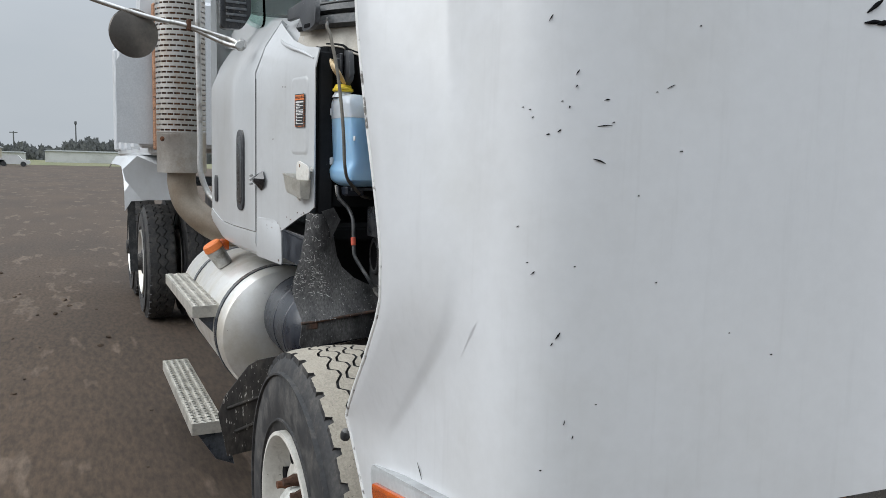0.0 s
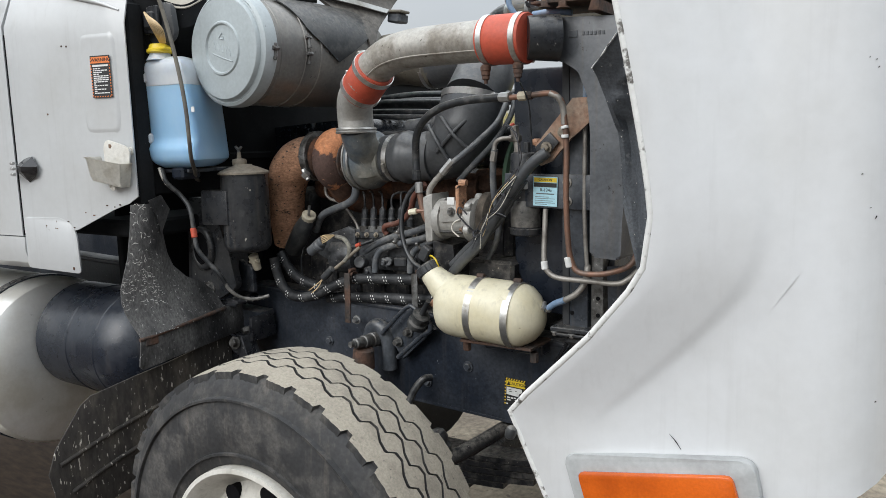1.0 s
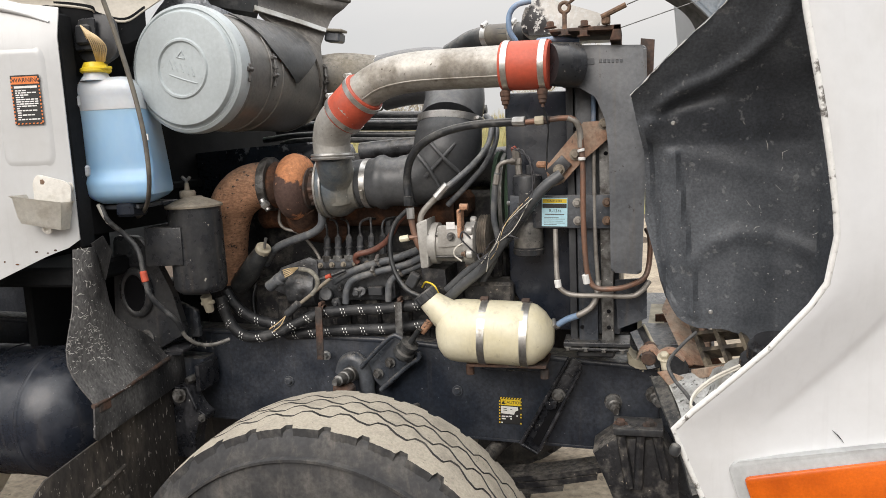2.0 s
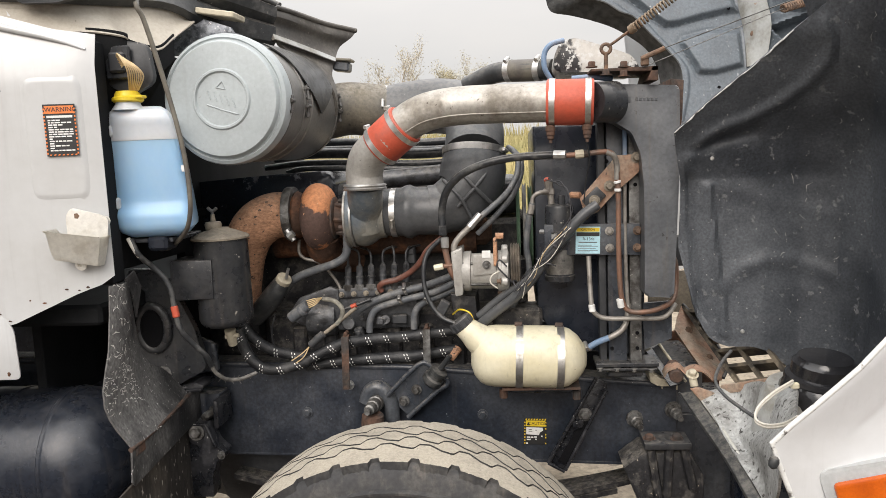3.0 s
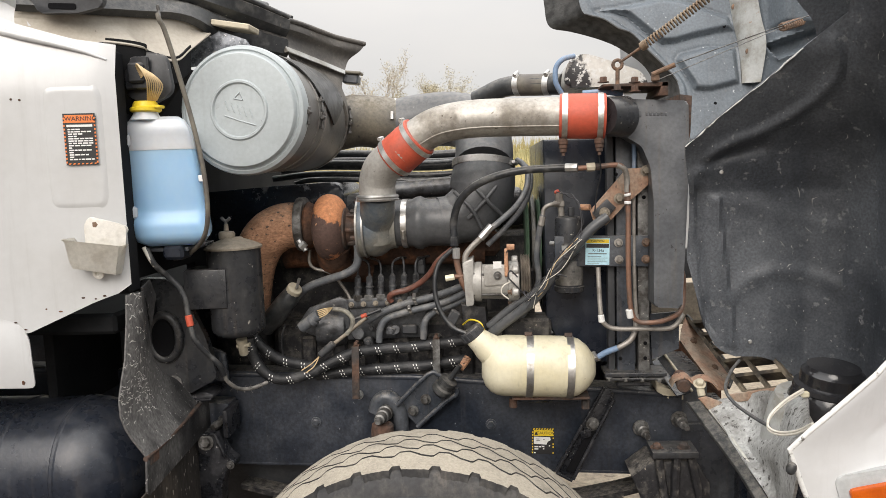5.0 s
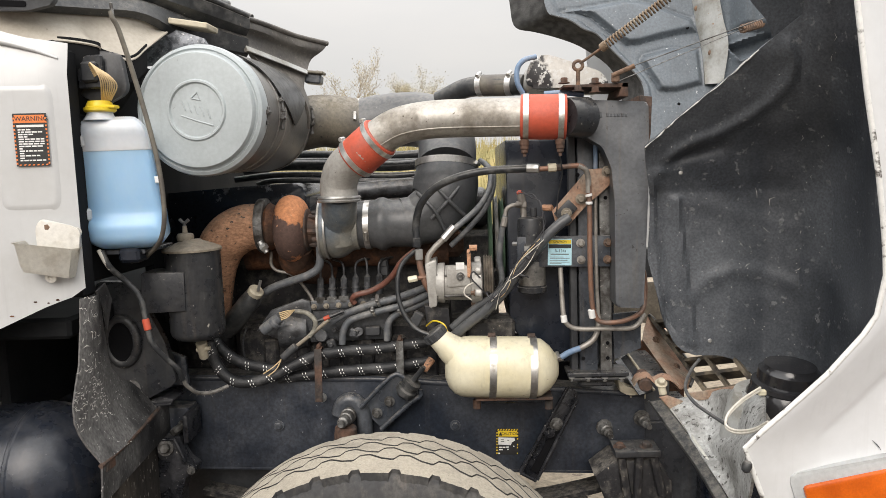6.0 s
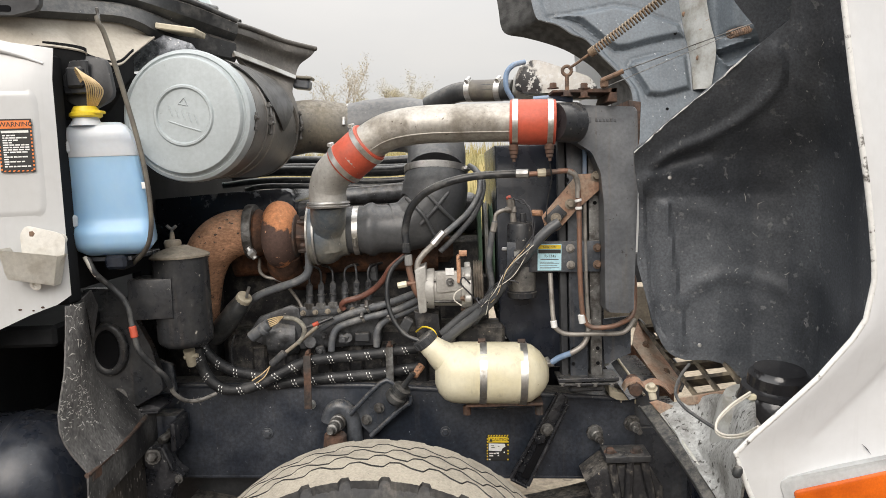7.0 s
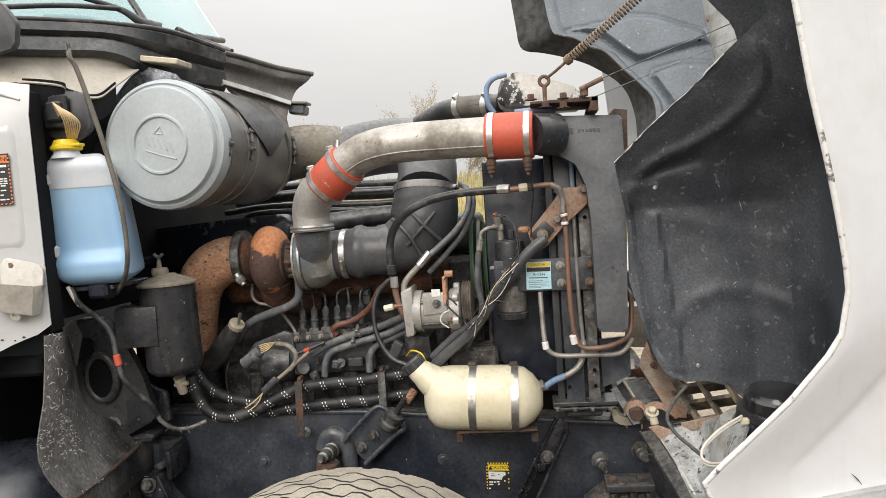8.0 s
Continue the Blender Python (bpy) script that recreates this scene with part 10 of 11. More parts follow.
def build_warning_label():
    a, b = Vector((-3.077, cab_y(-3.077) - 0.0075, 1.893)), Vector((-2.998, cab_y(-2.998) - 0.0075, 1.893))
    m = plane_frame(a.lerp(b, 0.5), b - a, (0.02, 0, 1))
    label = thing("warning_label", a.lerp(b, 0.5), "orange and black warning sticker with white small print", "label")
    bm = bmesh.new()
    plate(bm, m, -0.040, -0.067, 0.040, 0.067, 0.0015)
    base = part("backing", bm, LABEL_BLACK, label)
    bm = bmesh.new()
    flat(bm, m, -0.036, 0.043, 0.036, 0.063, 0.002)
    part("orange_bar", bm, LABEL_ORANGE, label, "orange header bar")
    for k in range(13):
        for s in (-1, 1):
            bm = bmesh.new()
            y = -0.062 + k * 0.0095
            flat(bm, m, s * 0.038 - 0.002, y, s * 0.038 + 0.002, y + 0.0048, 0.002, 0.0)
            part("hazard_stripe", bm, LABEL_ORANGE, label)
    for k in range(7):
        bm = bmesh.new()
        x = -0.034 + k * 0.0105
        flat(bm, m, x, -0.0655, x + 0.005, -0.062, 0.002, 0.002)
        part("hazard_stripe", bm, LABEL_ORANGE, label)
    words("lettering", "WARNING", 0.0165, m @ Matrix.Translation((0.004, 0.053, 0.0024)), LABEL_BLACK, label)
    rnd = random.Random(3)
    bm = bmesh.new()
    flat(bm, m, -0.032, 0.032, 0.032, 0.038, 0.002)
    part("text_bar", bm, LABEL_WHITE, label)
    for k in range(14):
        y = 0.024 - k * 0.006
        bm = bmesh.new()
        x = -0.030
        while x < 0.026:
            w = rnd.uniform(0.005, 0.014)
            flat(bm, m, x, y, min(x + w, 0.031), y + 0.0034, 0.002)
            x += w + 0.002
            if rnd.random() < 0.08:
                break
        part("text_bar", bm, LABEL_WHITE, label)


build_warning_label()


def build_caution_labels():
    tl, br = Vector((-1.860, RAIL_Y - 0.003, 0.905)), Vector((-1.780, RAIL_Y - 0.003, 0.815))
    m = plane_frame(tl.lerp(br, 0.5), (1, 0, -0.03), (0.02, 0, 1))
    label = thing("caution_label", tl.lerp(br, 0.5), "scuffed yellow caution sticker on the frame rail", "label")
    bm = bmesh.new()
    plate(bm, m, -0.037, -0.045, 0.037, 0.045, 0.001)
    part("backing", bm, LABEL_BLACK, label)
    bm = bmesh.new()
    flat(bm, m, -0.031, 0.018, 0.033, 0.038, 0.0018)
    part("yellow_bar", bm, LABEL_YELLOW, label)
    for k in range(8):
        bm = bmesh.new()
        x = -0.034 + k * 0.009
        flat(bm, m, x, 0.039, x + 0.0045, 0.0445, 0.0018, 0.003)
        part("hazard_stripe", bm, LABEL_YELLOW, label)
    for k in range(8):
        for s in (-1, 1):
            if s > 0 and k in (1, 4):
                continue
            bm = bmesh.new()
            y = -0.043 + k * 0.0102
            flat(bm, m, s * 0.0345 - 0.002, y, s * 0.0345 + 0.002, y + 0.005, 0.0018)
            part("hazard_stripe", bm, LABEL_YELLOW, label)
    bm = bmesh.new()
    bm.faces.new([bm.verts.new(m @ Vector(p)) for p in ((-0.029, 0.021, 0.0022), (-0.017, 0.021, 0.0022), (-0.023, 0.034, 0.0022))])
    part("triangle", bm, LABEL_BLACK, label)
    words("lettering", "CAUTION", 0.0135, m @ Matrix.Translation((0.009, 0.028, 0.0022)), LABEL_BLACK, label)
    bm = bmesh.new()
    bm.faces.new([bm.verts.new(m @ Vector((x, y, 0.0018))) for x, y in ((-0.030, -0.010), (0.012, -0.012), (0.016, -0.002), (0.026, 0.004), (0.024, 0.014), (-0.030, 0.015))])
    part("white_field", bm, LABEL_WHITE, label, "torn white field")
    for x0, y0, w in ((-0.022, 0.006, 0.010), (-0.022, 0.0, 0.012), (0.0, 0.004, 0.006)):
        bm = bmesh.new()
        flat(bm, m, x0, y0, x0 + w, y0 + 0.0022, 0.0022)
        part("text_bar", bm, LABEL_BLACK, label)
    for x0, y0, w in ((-0.028, -0.022, 0.012), (-0.014, -0.022, 0.008), (-0.004, -0.021, 0.009), (-0.028, -0.030, 0.013), (0.0, -0.029, 0.005), (-0.030, -0.043, 0.006), (0.02, -0.018, 0.004)):
        bm = bmesh.new()
        flat(bm, m, x0, y0, x0 + w, y0 + 0.0045, 0.0018)
        part("text_bar", bm, LABEL_WHITE, label)
    a, b = Vector((-1.684, 1.285, 1.554)), Vector((-1.613, 1.285, 1.473))
    m = plane_frame(a.lerp(b, 0.5) + Vector((0, 0.006, 0)), (1, 0, -0.03), (0.03, 0, 1))
    label = thing("refrigerant_label", a.lerp(b, 0.5), "yellow and pale blue refrigerant caution sticker", "label")
    bm = bmesh.new()
    plate(bm, m, -0.0365, -0.041, 0.0365, 0.041, 0.001)
    part("backing", bm, LABEL_BLUE, label)
    bm = bmesh.new()
    flat(bm, m, -0.0345, 0.026, 0.0345, 0.038, 0.0016)
    part("yellow_bar", bm, LABEL_YELLOW, label)
    words("lettering", "CAUTION", 0.009, m @ Matrix.Translation((0, 0.032, 0.002)), LABEL_BLACK, label)
    bm = bmesh.new()
    flat(bm, m, -0.0345, 0.012, 0.0345, 0.024, 0.0016)
    part("black_band", bm, LABEL_BLACK, label)
    words("lettering", "R-134a", 0.0125, m @ Matrix.Translation((0.002, 0.0035, 0.0018)), LABEL_BLACK, label)
    for y, x0, x1 in ((-0.008, -0.028, 0.028), (-0.016, -0.03, 0.012), (-0.0205, -0.03, 0.03), (-0.0265, -0.03, 0.024), (-0.032, -0.03, 0.03), (-0.0365, -0.03, 0.006)):
        bm = bmesh.new()
        flat(bm, m, x0, y, x1, y + (0.003 if y > -0.01 else 0.0014), 0.0016)
        part("text_bar", bm, GREY_HOSE, label)


build_caution_labels()


def build_cab_details():
    # pressed panel round the sticker
    bm = bmesh.new()
    rows = []
    for x in np.linspace(-3.135, -2.972, 34):
        row = []
        for z in np.linspace(1.70, 2.045, 50):
            qx, qz = abs(x + 3.055) / 0.074, abs(z - 1.872) / 0.164
            q = min(max((1.0 - (qx ** 7 + qz ** 12) ** (1 / 9)) / 0.12, 0.0), 1.0)
            row.append((x, cab_y(x) + 0.0015 - 0.0045 * q * q * (3 - 2 * q), z))
        rows.append(row)
    sheet(bm, rows)
    part("pressed_pad", bm, DIMMED_WHITE, cab, smooth=70)
    bm = bmesh.new()
    tube(bm, [(-3.42, cab_y(-3.42) + 0.10, 2.26), (-3.30, cab_y(-3.30) + 0.055, 2.20), (-3.18, cab_y(-3.18) + 0.025, 2.165), (-3.05, cab_y(-3.05) + 0.012, 2.13), (-2.97, 0.92, 2.10)], 0.02, 10, radii=[0.003, 0.009, 0.010, 0.007, 0.003])
    part("shoulder_ridge", bm, DIMMED_WHITE, cab)
    for x, z in ((-3.20, 2.0), (-3.18, 1.998), (-3.28, 1.78), (-3.01, 1.985), (-3.35, 1.60)):
        bm = bmesh.new()
        lathe(bm, (x, cab_y(x) + 0.001, z), (0, -1, 0), [(0, 0.0035), (0.002, 0.003)], 8)
        part("chip", bm, RUST_DARK, cab)
    rnd = random.Random(21)
    for k in range(13):
        x = rnd.uniform(-3.36, -2.965)
        z = float(np.interp(-x, (2.95, 2.985, 3.03, 3.212, 3.425), (1.50, 1.475, 1.462, 1.382, 1.372))) + abs(rnd.gauss(0.0, 0.016)) + 0.005
        w, h = rnd.uniform(0.002, 0.008), rnd.uniform(0.0012, 0.004)
        bm = bmesh.new()
        prism(bm, [(x + w * math.cos(q) * rnd.uniform(0.6, 1.1), z + h * math.sin(q) * rnd.uniform(0.6, 1.1)) for q in np.linspace(0, 5.5, 7)], at_y(cab_y(x) - 0.0012), 0.002)
        part("scuff", bm, RUST_DARK, cab)
    # hood rest cup
    cup = thing("hood_rest", (-3.0, 0.86, 1.52), "dirty cream steel hood rest cup bolted to the cowl", "bracket")
    bm = bmesh.new()
    prism(bm, rounded([(-3.045, 1.60), (-2.945, 1.60), (-2.938, 1.655), (-2.955, 1.668), (-3.03, 1.69), (-3.045, 1.67)], 0.01, 3),
          Matrix.Translation((-2.95, 0.893, 0)) @ Matrix.Rotation(radians(13), 4, "Z") @ Matrix.Translation((2.95, 0, 0)) @ SIDE, 0.006, 0.001)
    part("back_plate", bm, CUP, cup)
    bm = bmesh.new()
    loops = []
    for z, x0, x1, y0 in ((1.545, -3.063, -2.966, 0.838), (1.562, -3.067, -2.961, 0.832), (1.616, -3.073, -2.947, 0.826), (1.623, -3.079, -2.940, 0.820)):
        loops.append([bm.verts.new(p) for p in ((x0, y0, z + 0.012), (x1, y0 + 0.035, z - 0.012), (x1, 0.905, z - 0.012), (x0, 0.885, z + 0.012))])
    for a, b in zip(loops, loops[1:]):
        bridge(bm, a, b)
    bm.faces.new(loops[0])
    bmesh.ops.solidify(bm, geom=list(bm.faces), thickness=0.004)
    part("cup", bm, CUP, cup, "open cup of stained galvanised sheet")
    for x, z, mat in ((-3.018, 1.668, RUST_BOLT), (-2.955, 1.65, CUP)):
        bolt(cup, (x, cab_y(x) - 0.008, z), (0.1, -1, 0), 0.009, 0.008, mat)
    bm = bmesh.new()
    lathe(bm, (-3.015, 0.878, 1.538), (0, -1, -0.3), [(0, 0.015), (0.006, 0.015), (0.008, 0.007), (0.001, 0.006)], 16)
    part("drain_lug", bm, CUP, cup)
    # rubber hood latch on the cowl
    latch = thing("hood_latch", (-3.380, 0.77, 1.58), "black rubber and steel hood latch on the cowl", "latch")
    bm = bmesh.new()
    yb = cab_y(-3.375)
    rim = [bm.verts.new((x, yb - 0.002, z)) for x, z in ((-3.420, 1.572), (-3.380, 1.550), (-3.337, 1.572), (-3.325, 1.604), (-3.350, 1.640), (-3.397, 1.634), (-3.423, 1.606))]
    top = [bm.verts.new((x, yb - 0.040, z)) for x, z in ((-3.387, 1.590), (-3.363, 1.590), (-3.361, 1.606), (-3.385, 1.610))]
    for k in range(7):
        a, b = (k * 4) // 7, ((k + 1) * 4 // 7) % 4
        corners = [rim[k], rim[(k + 1) % 7], top[b]] + ([top[a]] if a != b else [])
        bm.faces.new(corners)
    bm.faces.new(top)
    bmesh.ops.recalc_face_normals(bm, faces=bm.faces)
    part("body", bm, SHINY_BLACK, latch, smooth=0)
    for z in (1.58, 1.60, 1.618):
        bm = bmesh.new()
        cyl(bm, (-3.430, cab_y(-3.425) - 0.02, z), (-3.390, cab_y(-3.425) - 0.034, z), 0.006, seg=8, bevel=0.001)
        part("roller", bm, STEEL, latch)
    # white corner of the cab below the windshield, running up into the pillar
    bm = bmesh.new()
    net = [[(-4.523, 0.860, 2.320), (-3.955, 0.870, 2.262), (-3.487, 0.900, 2.220), (-3.179, 0.940, 2.198)],
           [(-4.424, 0.880, 2.397), (-3.941, 0.890, 2.330), (-3.515, 0.920, 2.282), (-3.233, 0.960, 2.250)],
           [(-4.271, 0.900, 2.453), (-3.985, 0.920, 2.396), (-3.581, 0.950, 2.331), (-3.357, 0.990, 2.306)],
           [(-4.249, 0.920, 2.521), (-4.189, 0.950, 2.478), (-3.852, 0.990, 2.411), (-3.492, 1.020, 2.353)]]
    net = [smooth_path(q, 4) for q in net]
    sheet(bm, [smooth_path([q[i] for q in net], 4) for i in range(len(net[0]))], 0.004)
    part("cab_corner", bm, DIMMED_WHITE, cab, smooth=60)
    bm = bmesh.new()
    tube(bm, [(-4.153, 0.915, 2.433), (-4.262, 0.935, 2.531), (-4.520, 0.980, 2.740), (-4.840, 1.030, 2.981)], 0.028, 12)
    part("pillar", bm, DIMMED_WHITE, cab)
    bm = bmesh.new()
    tube(bm, [(-4.223, 0.945, 2.477), (-3.832, 0.985, 2.404), (-3.474, 1.015, 2.347)], 0.014, 10)
    part("corner_gasket", bm, RUBBER, cab)
    # windshield, wiper and its gasket
    base = WINDSHIELD_BASE
    bm = bmesh.new()
    sheet(bm, [[q + Vector((-0.44 * t, 0.10 * t, 0.72 * t)) for t in np.linspace(0, 1, 6)] for q in base], 0.006)
    part("windshield", bm, WINDSHIELD, cab, "pale green tinted windshield", smooth=60)
    bm = bmesh.new()
    tube(bm, [q + Vector((0.012, -0.012, 0.006)) for q in base], 0.012, 8, 1, smooth=False)
    part("windshield_gasket", bm, RUBBER, cab)
    for i, nm in ((0, "corner_pillar"), (len(base) - 3, "centre_strip")):
        q = base[i]
        bm = bmesh.new()
        tube(bm, [q, q + Vector((-0.22, 0.05, 0.36)), q + Vector((-0.44, 0.10, 0.72))], 0.028 if i == 0 else 0.012, 8)
        part(nm, bm, RUBBER, cab)
    wiper = thing("wiper", (-2.9, 1.35, 2.32), "black wiper arm lying across the windshield", "wiper")
    bm = bmesh.new()
    tube(bm, [(-2.821, 1.440, 2.378), (-2.866, 1.400, 2.399), (-2.903, 1.360, 2.429), (-2.969, 1.300, 2.453), (-3.031, 1.200, 2.464)], 0.012, 6, radii=[0.022, 0.014, 0.010, 0.008, 0.006])
    part("arm", bm, BLACK_PLASTIC, wiper)
    bm = bmesh.new()
    tube(bm, [(-2.892, 1.330, 2.425), (-3.001, 1.200, 2.415), (-3.160, 1.050, 2.388)], 0.008, 6)
    part("blade", bm, RUBBER, wiper)
    bm = bmesh.new()
    tube(bm, [(-2.783, 1.500, 2.380), (-2.752, 1.620, 2.367), (-2.649, 1.600, 2.318)], 0.011, 8)
    part("pivot_arm", bm, BLACK_PLASTIC, wiper)
    bm = bmesh.new()
    cyl(bm, (-2.789, 1.490, 2.382), (-2.780, 1.510, 2.378), 0.014, seg=12, bevel=0.003)
    part("pivot_cap", bm, RUBBER, wiper)
    # black cowl corner trim
    trim = thing("cowl_corner", (-3.0, 0.98, 2.2), "black moulded trim at the corner of the cowl", "trim")
    bm = bmesh.new()
    prism(bm, rounded([(-3.40, 2.36), (-3.0, 2.36), (-2.96, 2.30), (-2.972, 2.237), (-3.04, 2.224), (-3.145, 2.228), (-3.168, 2.268), (-3.20, 2.30), (-3.40, 2.31)], 0.010, 3), at_y(0.925), 0.02, 0.004)
    moulding = part("moulding", bm, BLACK_PLASTIC, trim)
    bm = bmesh.new()
    prism(bm, rounded([(-3.118, 2.238), (-3.042, 2.233), (-3.042, 2.248), (-3.118, 2.253)], 0.007, 4), at_y(0.9225), 0.004)
    part("slot", bm, HOLE, moulding)


CUP = material("stained_cream_steel", (0.68, 0.66, 0.61), 0.5, 0.0, second=(0.55, 0.52, 0.46), scale=22, cover=0.58, sharp=0.3, third=(0.3, 0.26, 0.2), scale3=50, cover3=0.73)
WINDSHIELD = glass_material("windshield_glass", (0.52, 0.74, 0.73), 0.02)
WINDSHIELD.node_tree.nodes["Principled BSDF"].inputs["IOR"].default_value = 1.5
build_cab_details()


def build_stack():
    stack = thing("exhaust_stack", (-4.85, 0.66, 1.3), "upright exhaust stack in a perforated metal heat shield", "exhaust stack")
    c = Vector((-4.88, 0.655, 0))
    bm = bmesh.new()
    cyl(bm, c + Vector((0, 0, 1.6)), c + Vector((0, 0, 3.3)), 0.118, seg=32)
    part("muffler", bm, RUST_DARK, stack)
    R = 0.145
    bm = bmesh.new()
    lathe(bm, c + Vector((0, 0, 1.60)), (0, 0, 1), [(0, R - 0.002), (0, R), (0.235, R), (0.24, R + 0.002)], 40, caps=False)
    part("lower_band", bm, HEAT_SHIELD, stack, "plain stainless band")
    # slotted sheet: strips between rows of slots
    bm = bmesh.new()
    rows, per = 46, 22
    dz = 1.42 / rows
    for k in range(rows + 1):
        z = 1.84 + k * dz
        lathe(bm, c + Vector((0, 0, z - 0.010)), (0, 0, 1), [(0, R), (0.020, R)], 44, caps=False)
        off = 0.5 * (k % 2)
        for i in range(per):
            a = 2 * math.pi * (i + off) / per
            w = 0.16 * math.pi / per
            vs = [bm.verts.new(c + Vector((R * math.cos(a + s * w), R * math.sin(a + s * w), z + h))) for s, h in ((-1, 0.006), (1, 0.006), (1, dz - 0.006), (-1, dz - 0.006))]
            bm.faces.new(vs)
    tagged(part("slotted_sheet", bm, HEAT_SHIELD, stack, "stainless sheet pierced with rows of slots"), kind="stuff")
    bolt(stack, (-4.75, 0.53, 1.80), (0.7, -0.7, 0), 0.01, 0.01, RUST_DARK)
    bm = bmesh.new()
    tube(bm, [c + Vector((0, 0, 1.66)), c + Vector((0, 0, 1.52)), c + Vector((0.03, 0.05, 1.38)), c + Vector((0.12, 0.22, 1.25)), c + Vector((0.2, 0.5, 1.2))], 0.085, 20)
    part("elbow", bm, ELBOW, stack, "tan heat-stained elbow")
    grab = thing("grab_rail", (-4.62, 0.72, 1.5), "dull metal grab rail behind the cab", "rail")
    bm = bmesh.new()
    tube(bm, [(-4.66, 0.72, 3.0), (-4.64, 0.722, 2.3), (-4.62, 0.725, 1.80), (-4.615, 0.725, 1.62), (-4.60, 0.76, 1.50), (-4.55, 0.80, 1.44)], 0.017, 10)
    part("tube", bm, STEEL, grab)


ELBOW = material("heat_stained_tube", (0.30, 0.26, 0.21), 0.55, 0.4, second=(0.22, 0.17, 0.12), scale=5, cover=0.5, sharp=0.5)
build_stack()


def build_mirrors():
    mirror = thing("round_mirror", (-3.65, 0.3, 2.13), "round brown-backed convex mirror on a chrome arm", "mirror")
    bm = bmesh.new()
    tube(bm, [(-3.55, 0.745, 2.215), (-3.62, 0.70, 2.245), (-3.65, 0.52, 2.29), (-3.65, 0.40, 2.303), (-3.65, 0.22, 2.34), (-3.66, 0.10, 2.375), (-3.72, 0.05, 2.42)], 0.0105, 10)
    part("arm", bm, CHROME, mirror)
    bm = bmesh.new()
    tube(bm, [(-3.55, 0.75, 2.20), (-3.60, 0.70, 2.215), (-3.64, 0.62, 2.25), (-3.65, 0.55, 2.28)], 0.010, 8)
    part("stay", bm, CHROME, mirror)
    bm = bmesh.new()
    lathe(bm, (-3.67, 0.302, 2.235), (1, 0.25, -0.05), [(-0.03, 0.02), (-0.022, 0.085), (-0.004, 0.106), (0.006, 0.108), (0.012, 0.104), (0.014, 0.096), (0.020, 0.05), (0.022, 0.004)], 36)
    part("head", bm, MIRROR, mirror, "brown reflective convex face")
    bm = bmesh.new()
    box(bm, (-3.65, 0.535, 2.292), (0.035, 0.02, 0.05), bevel=0.006)
    part("clamp", bm, RUST_DARK, mirror)
    bm = bmesh.new()
    box(bm, (-3.55, 0.75, 2.21), (0.06, 0.04, 0.05), bevel=0.012)
    cyl(bm, (-3.52, 0.735, 2.20), (-3.49, 0.73, 2.20), 0.018, seg=12, bevel=0.003)
    part("foot", bm, STEEL, mirror)
    big = thing("side_mirror", (-3.9, 0.78, 2.33), "tall grey-backed side mirror in a black frame", "mirror")
    bm = bmesh.new()
    prism(bm, rounded([(0.715, 2.33), (0.82, 2.335), (0.865, 2.41), (0.865, 2.80), (0.715, 2.80)], 0.02, 4), at_x(-3.92), 0.05, 0.008)
    part("housing", bm, CANISTER, big)
    bm = bmesh.new()
    for k in range(14):
        box(bm, (-3.864, 0.79, 2.37 + 0.03 * k), (0.006, 0.10, 0.012), bevel=0.002)
    part("ribbed_back", bm, GREY_HOSE, big)


build_mirrors()


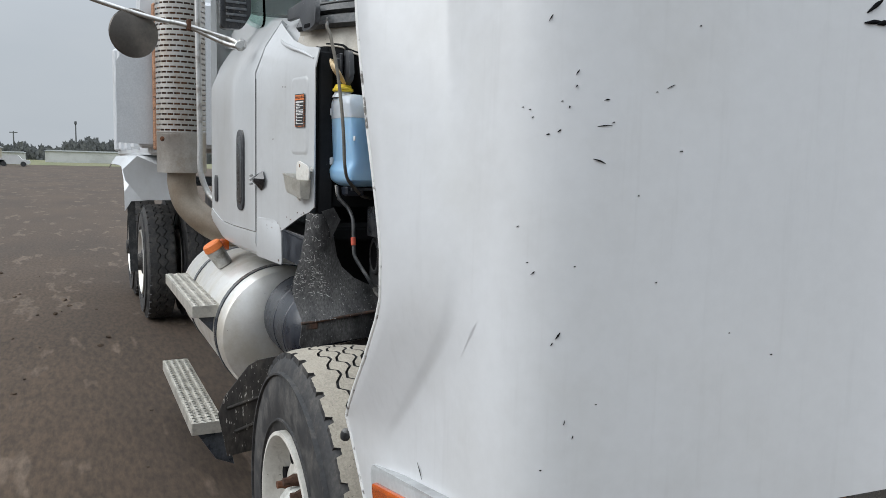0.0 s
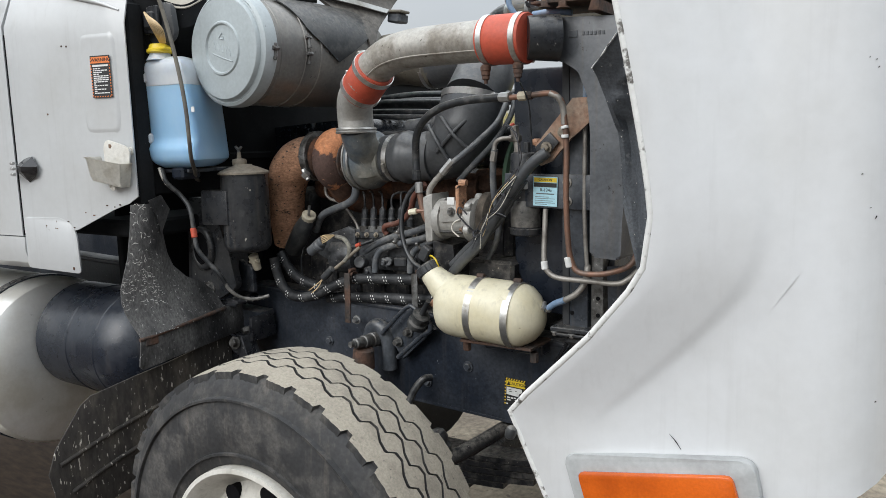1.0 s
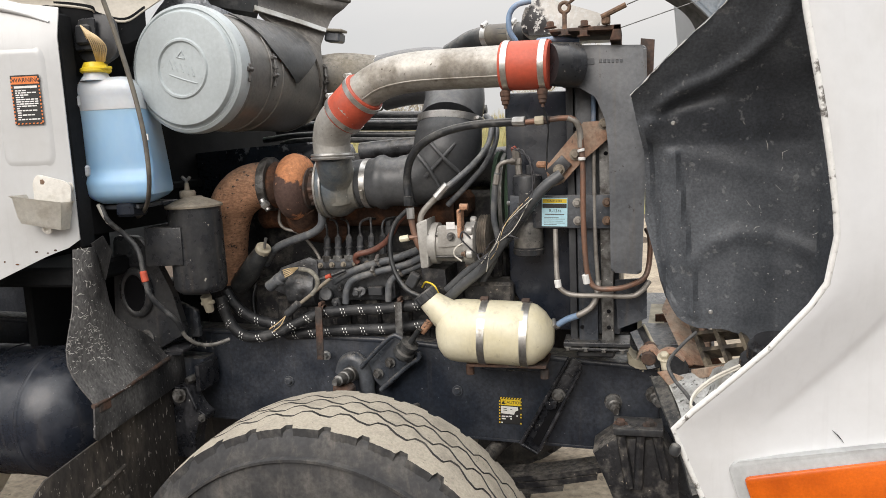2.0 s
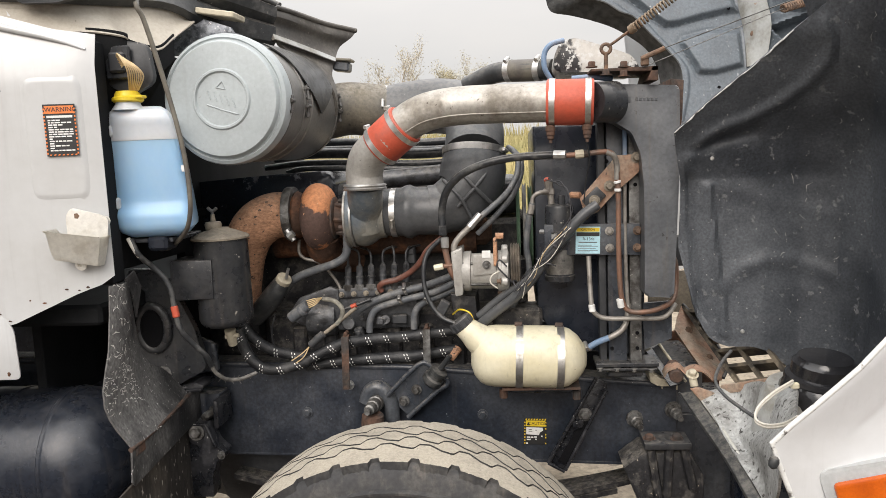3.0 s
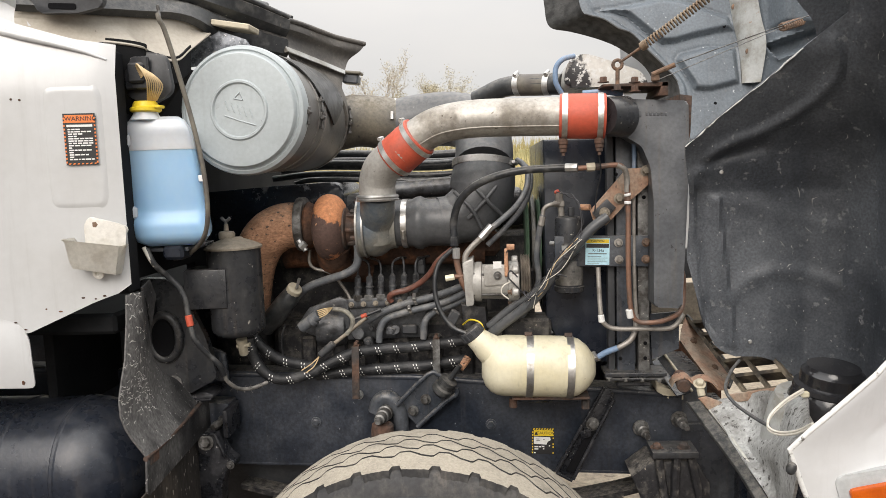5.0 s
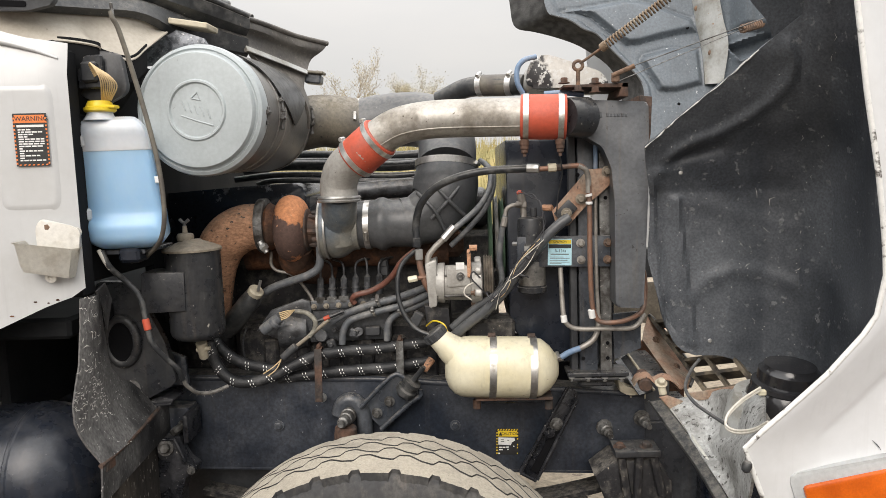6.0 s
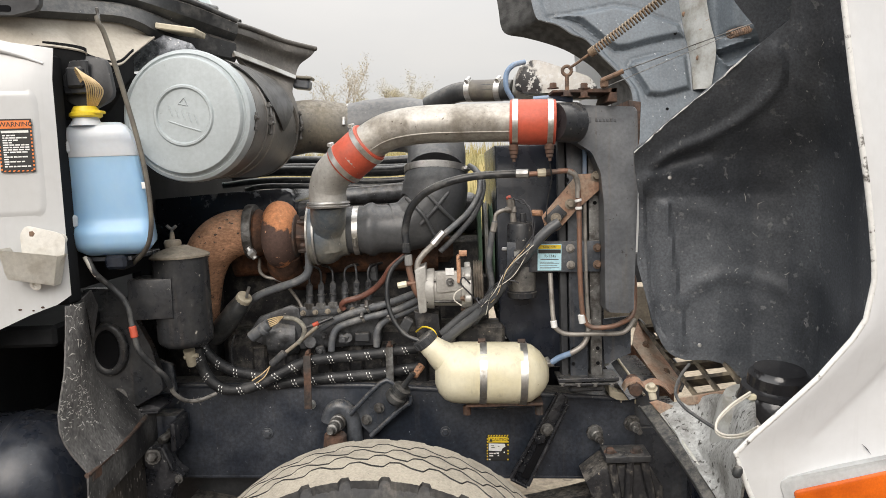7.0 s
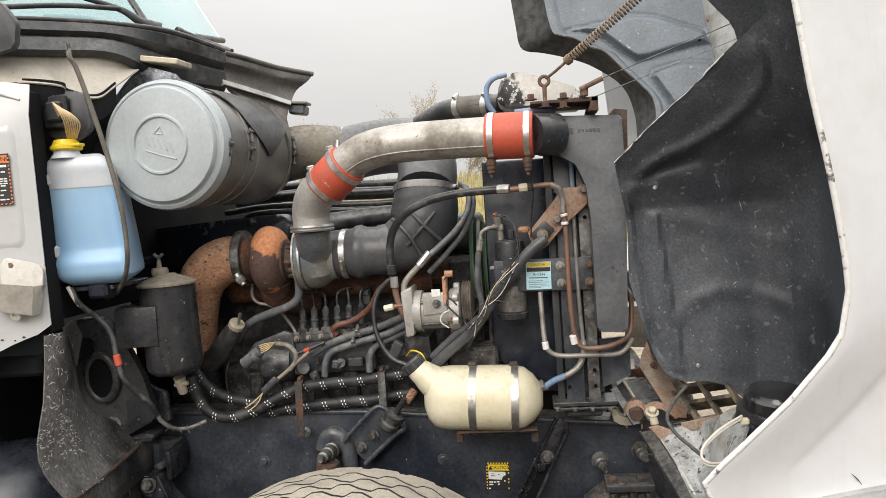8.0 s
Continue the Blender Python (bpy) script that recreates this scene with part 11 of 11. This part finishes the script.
def build_dump_body():
    dump = thing("dump_body", (-8.5, 1.9, 1.5), "white and grey ribbed dump body behind the cab", "dump body")
    bm = bmesh.new()
    box(bm, (-8.4, 1.92, 2.35), (4.2, 2.5, 1.15), bevel=0.03)
    part("box", bm, DUMP, dump)
    for x in (-6.32, -7.2, -8.1, -9.0, -9.9):
        bm = bmesh.new()
        box(bm, (x, 0.60, 2.36), (0.13, 0.16, 1.2), bevel=0.02)
        part("rib", bm, WHITE, dump)
    bm = bmesh.new()
    prism(bm, [(0.36, 1.80), (0.62, 1.79), (0.62, 2.45), (0.50, 2.62), (0.36, 2.40)], at_x(-6.28), 0.04)
    part("front_board", bm, DUMP, dump)
    bm = bmesh.new()
    box(bm, (-8.4, 0.66, 1.76), (4.2, 0.14, 0.10), bevel=0.02)
    part("rub_rail", bm, WHITE, dump)
    bm = bmesh.new()
    box(bm, (-6.2, 0.64, 2.3), (0.06, 0.05, 1.1), bevel=0.01)
    part("rusty_edge", bm, RUST, dump)
    fender = thing("rear_fender", (-6.9, 0.7, 1.4), "white metal fender over the rear wheels", "fender")
    bm = bmesh.new()
    rows = []
    for x, z in ((-6.52, 1.345), (-6.53, 1.50), (-6.60, 1.60), (-6.85, 1.70), (-7.3, 1.71), (-8.6, 1.71), (-9.2, 1.66)):
        rows.append([(x, y, z - dz) for y, dz in ((0.42, 0.09), (0.47, 0.01), (0.60, 0.0), (0.95, 0.0))])
    sheet(bm, rows, 0.012)
    part("skin", bm, WHITE, fender)
    bm = bmesh.new()
    prism(bm, [(0.55, 1.35), (0.86, 1.36), (0.86, 1.55), (0.70, 1.62), (0.52, 1.70), (0.41, 1.59), (0.43, 1.50)], at_x(-6.53), 0.012)
    part("front_skirt", bm, WHITE, fender)
    bm = bmesh.new()
    box(bm, (-6.50, 0.80, 1.52), (0.05, 0.04, 0.10), bevel=0.01)
    part("hook", bm, RUST_DARK, fender)
    bm = bmesh.new()
    box(bm, (-6.75, 1.15, 1.50), (0.08, 0.6, 0.08), bevel=0.01)
    part("arm", bm, BLACK_PAINT, fender)
    flap = thing("mud_flap", (-6.55, 0.6, 0.9), "black rubber mud flap ahead of the rear wheels", "mud flap")
    bm = bmesh.new()
    prism(bm, [(0.44, 1.45), (0.50, 1.45), (0.52, 0.75), (0.46, 0.75)], at_x(-6.62), 0.012)
    part("flap", bm, RUBBER, flap)
    lamp = thing("cab_marker", (-4.3, 0.80, 1.17), "small amber marker lamp under the cab", "lamp")
    bm = bmesh.new()
    box(bm, (-4.30, 0.80, 1.212), (0.10, 0.05, 0.06), bevel=0.012, seg=2)
    part("lens", bm, AMBER, lamp)
    bm = bmesh.new()
    box(bm, (-4.30, 0.86, 1.235), (0.08, 0.08, 0.02), bevel=0.004)
    part("bracket", bm, BLACK_PAINT, lamp)


build_dump_body()


SPOTS = (
    ((-0.806, 0.593, 1.875), 0.011, 1.05, 0.0009),
    ((-0.788, 0.626, 1.807), 0.008, 0.96, 0.0009),
    ((-0.788, 0.625, 1.789), 0.004, 1.05, 0.0011),
    ((-0.791, 0.617, 1.762), 0.003, 1.57, 0.0011),
    ((-0.776, 0.666, 1.773), 0.008, 0.17, 0.0010),
    ((-0.777, 0.663, 1.739), 0.025, 0.14, 0.0008),
    ((-0.777, 0.659, 1.693), 0.018, -0.31, 0.0012),
    ((-0.805, 0.595, 1.726), 0.005, 0.17, 0.0011),
    ((-0.797, 0.607, 1.731), 0.006, 0.61, 0.0011),
    ((-0.753, 0.753, 1.794), 0.013, 0.49, 0.0007),
    ((-0.758, 0.734, 1.786), 0.003, 0.00, 0.0007),
    ((-0.747, 0.772, 1.709), 0.005, -0.09, 0.0009),
    ((-0.823, 0.577, 1.758), 0.003, 0.00, 0.0008),
    ((-0.820, 0.580, 1.748), 0.003, 0.70, 0.0008),
    ((-0.831, 0.571, 1.761), 0.003, 0.00, 0.0008),
    ((-0.813, 0.585, 1.542), 0.008, 0.70, 0.0009),
    ((-0.820, 0.580, 1.555), 0.004, 0.00, 0.0007),
    ((-0.792, 0.615, 1.458), 0.011, 0.96, 0.0014),
    ((-0.796, 0.608, 1.446), 0.005, 0.96, 0.0010),
    ((-0.786, 0.633, 1.552), 0.003, 0.00, 0.0008),
    ((-0.754, 0.747, 1.530), 0.003, 0.00, 0.0009),
    ((-0.704, 0.923, 1.426), 0.003, 0.00, 0.0011),
    ((-0.763, 0.716, 1.648), 0.003, 0.00, 0.0008),
    ((-0.787, 0.628, 1.337), 0.007, 1.31, 0.0008),
    ((-0.801, 0.602, 1.268), 0.003, 0.00, 0.0012),
    ((-0.723, 0.858, 1.458), 0.003, 0.00, 0.0008),
    ((-0.743, 0.789, 1.875), 0.003, 0.00, 0.0009),
    ((-0.832, 0.570, 1.603), 0.004, 0.52, 0.0007),
    ((-0.775, 0.671, 1.361), 0.003, 0.00, 0.0008),
    ((-0.668, 1.035, 1.917), 0.032, 0.70, 0.0033),
    ((-0.668, 1.033, 1.894), 0.027, 0.09, 0.0033),
    ((-0.662, 1.045, 1.893), 0.017, 0.17, 0.0040),
    ((-0.783, 0.640, 1.316), 0.005, 1.22, 0.0007),
    ((-0.796, 0.609, 1.769), 0.003, 0.00, 0.0007),
    ((-0.773, 0.676, 1.744), 0.004, 0.26, 0.0008),
    ((-1.074, 0.546, 1.171), 0.030, -0.87, 0.0009),
    ((-1.271, 0.546, 1.161), 0.004, -0.52, 0.0012),
    ((-1.145, 0.546, 1.237), 0.003, 0.00, 0.0009),
)


def build_paint_chips():
    """Scratches and chips in the fender's paint."""
    for (x, y, z), length, tilt, wide in SPOTS:
        bm = bmesh.new()
        d = Vector((0.28 * math.cos(tilt), 0.96 * math.cos(tilt), math.sin(tilt)))
        if x < -0.9:
            d = Vector((math.cos(tilt), 0, math.sin(tilt)))
        p = Vector((x, y, z))
        tube(bm, [p - d * length / 2, p + Vector((0.001, 0, 0.0006)), p + d * length / 2], wide, 5, 3, radii=[wide * 0.3, wide, wide * 0.4])
        part("paint_chip", bm, HOLE, hood)


build_paint_chips()
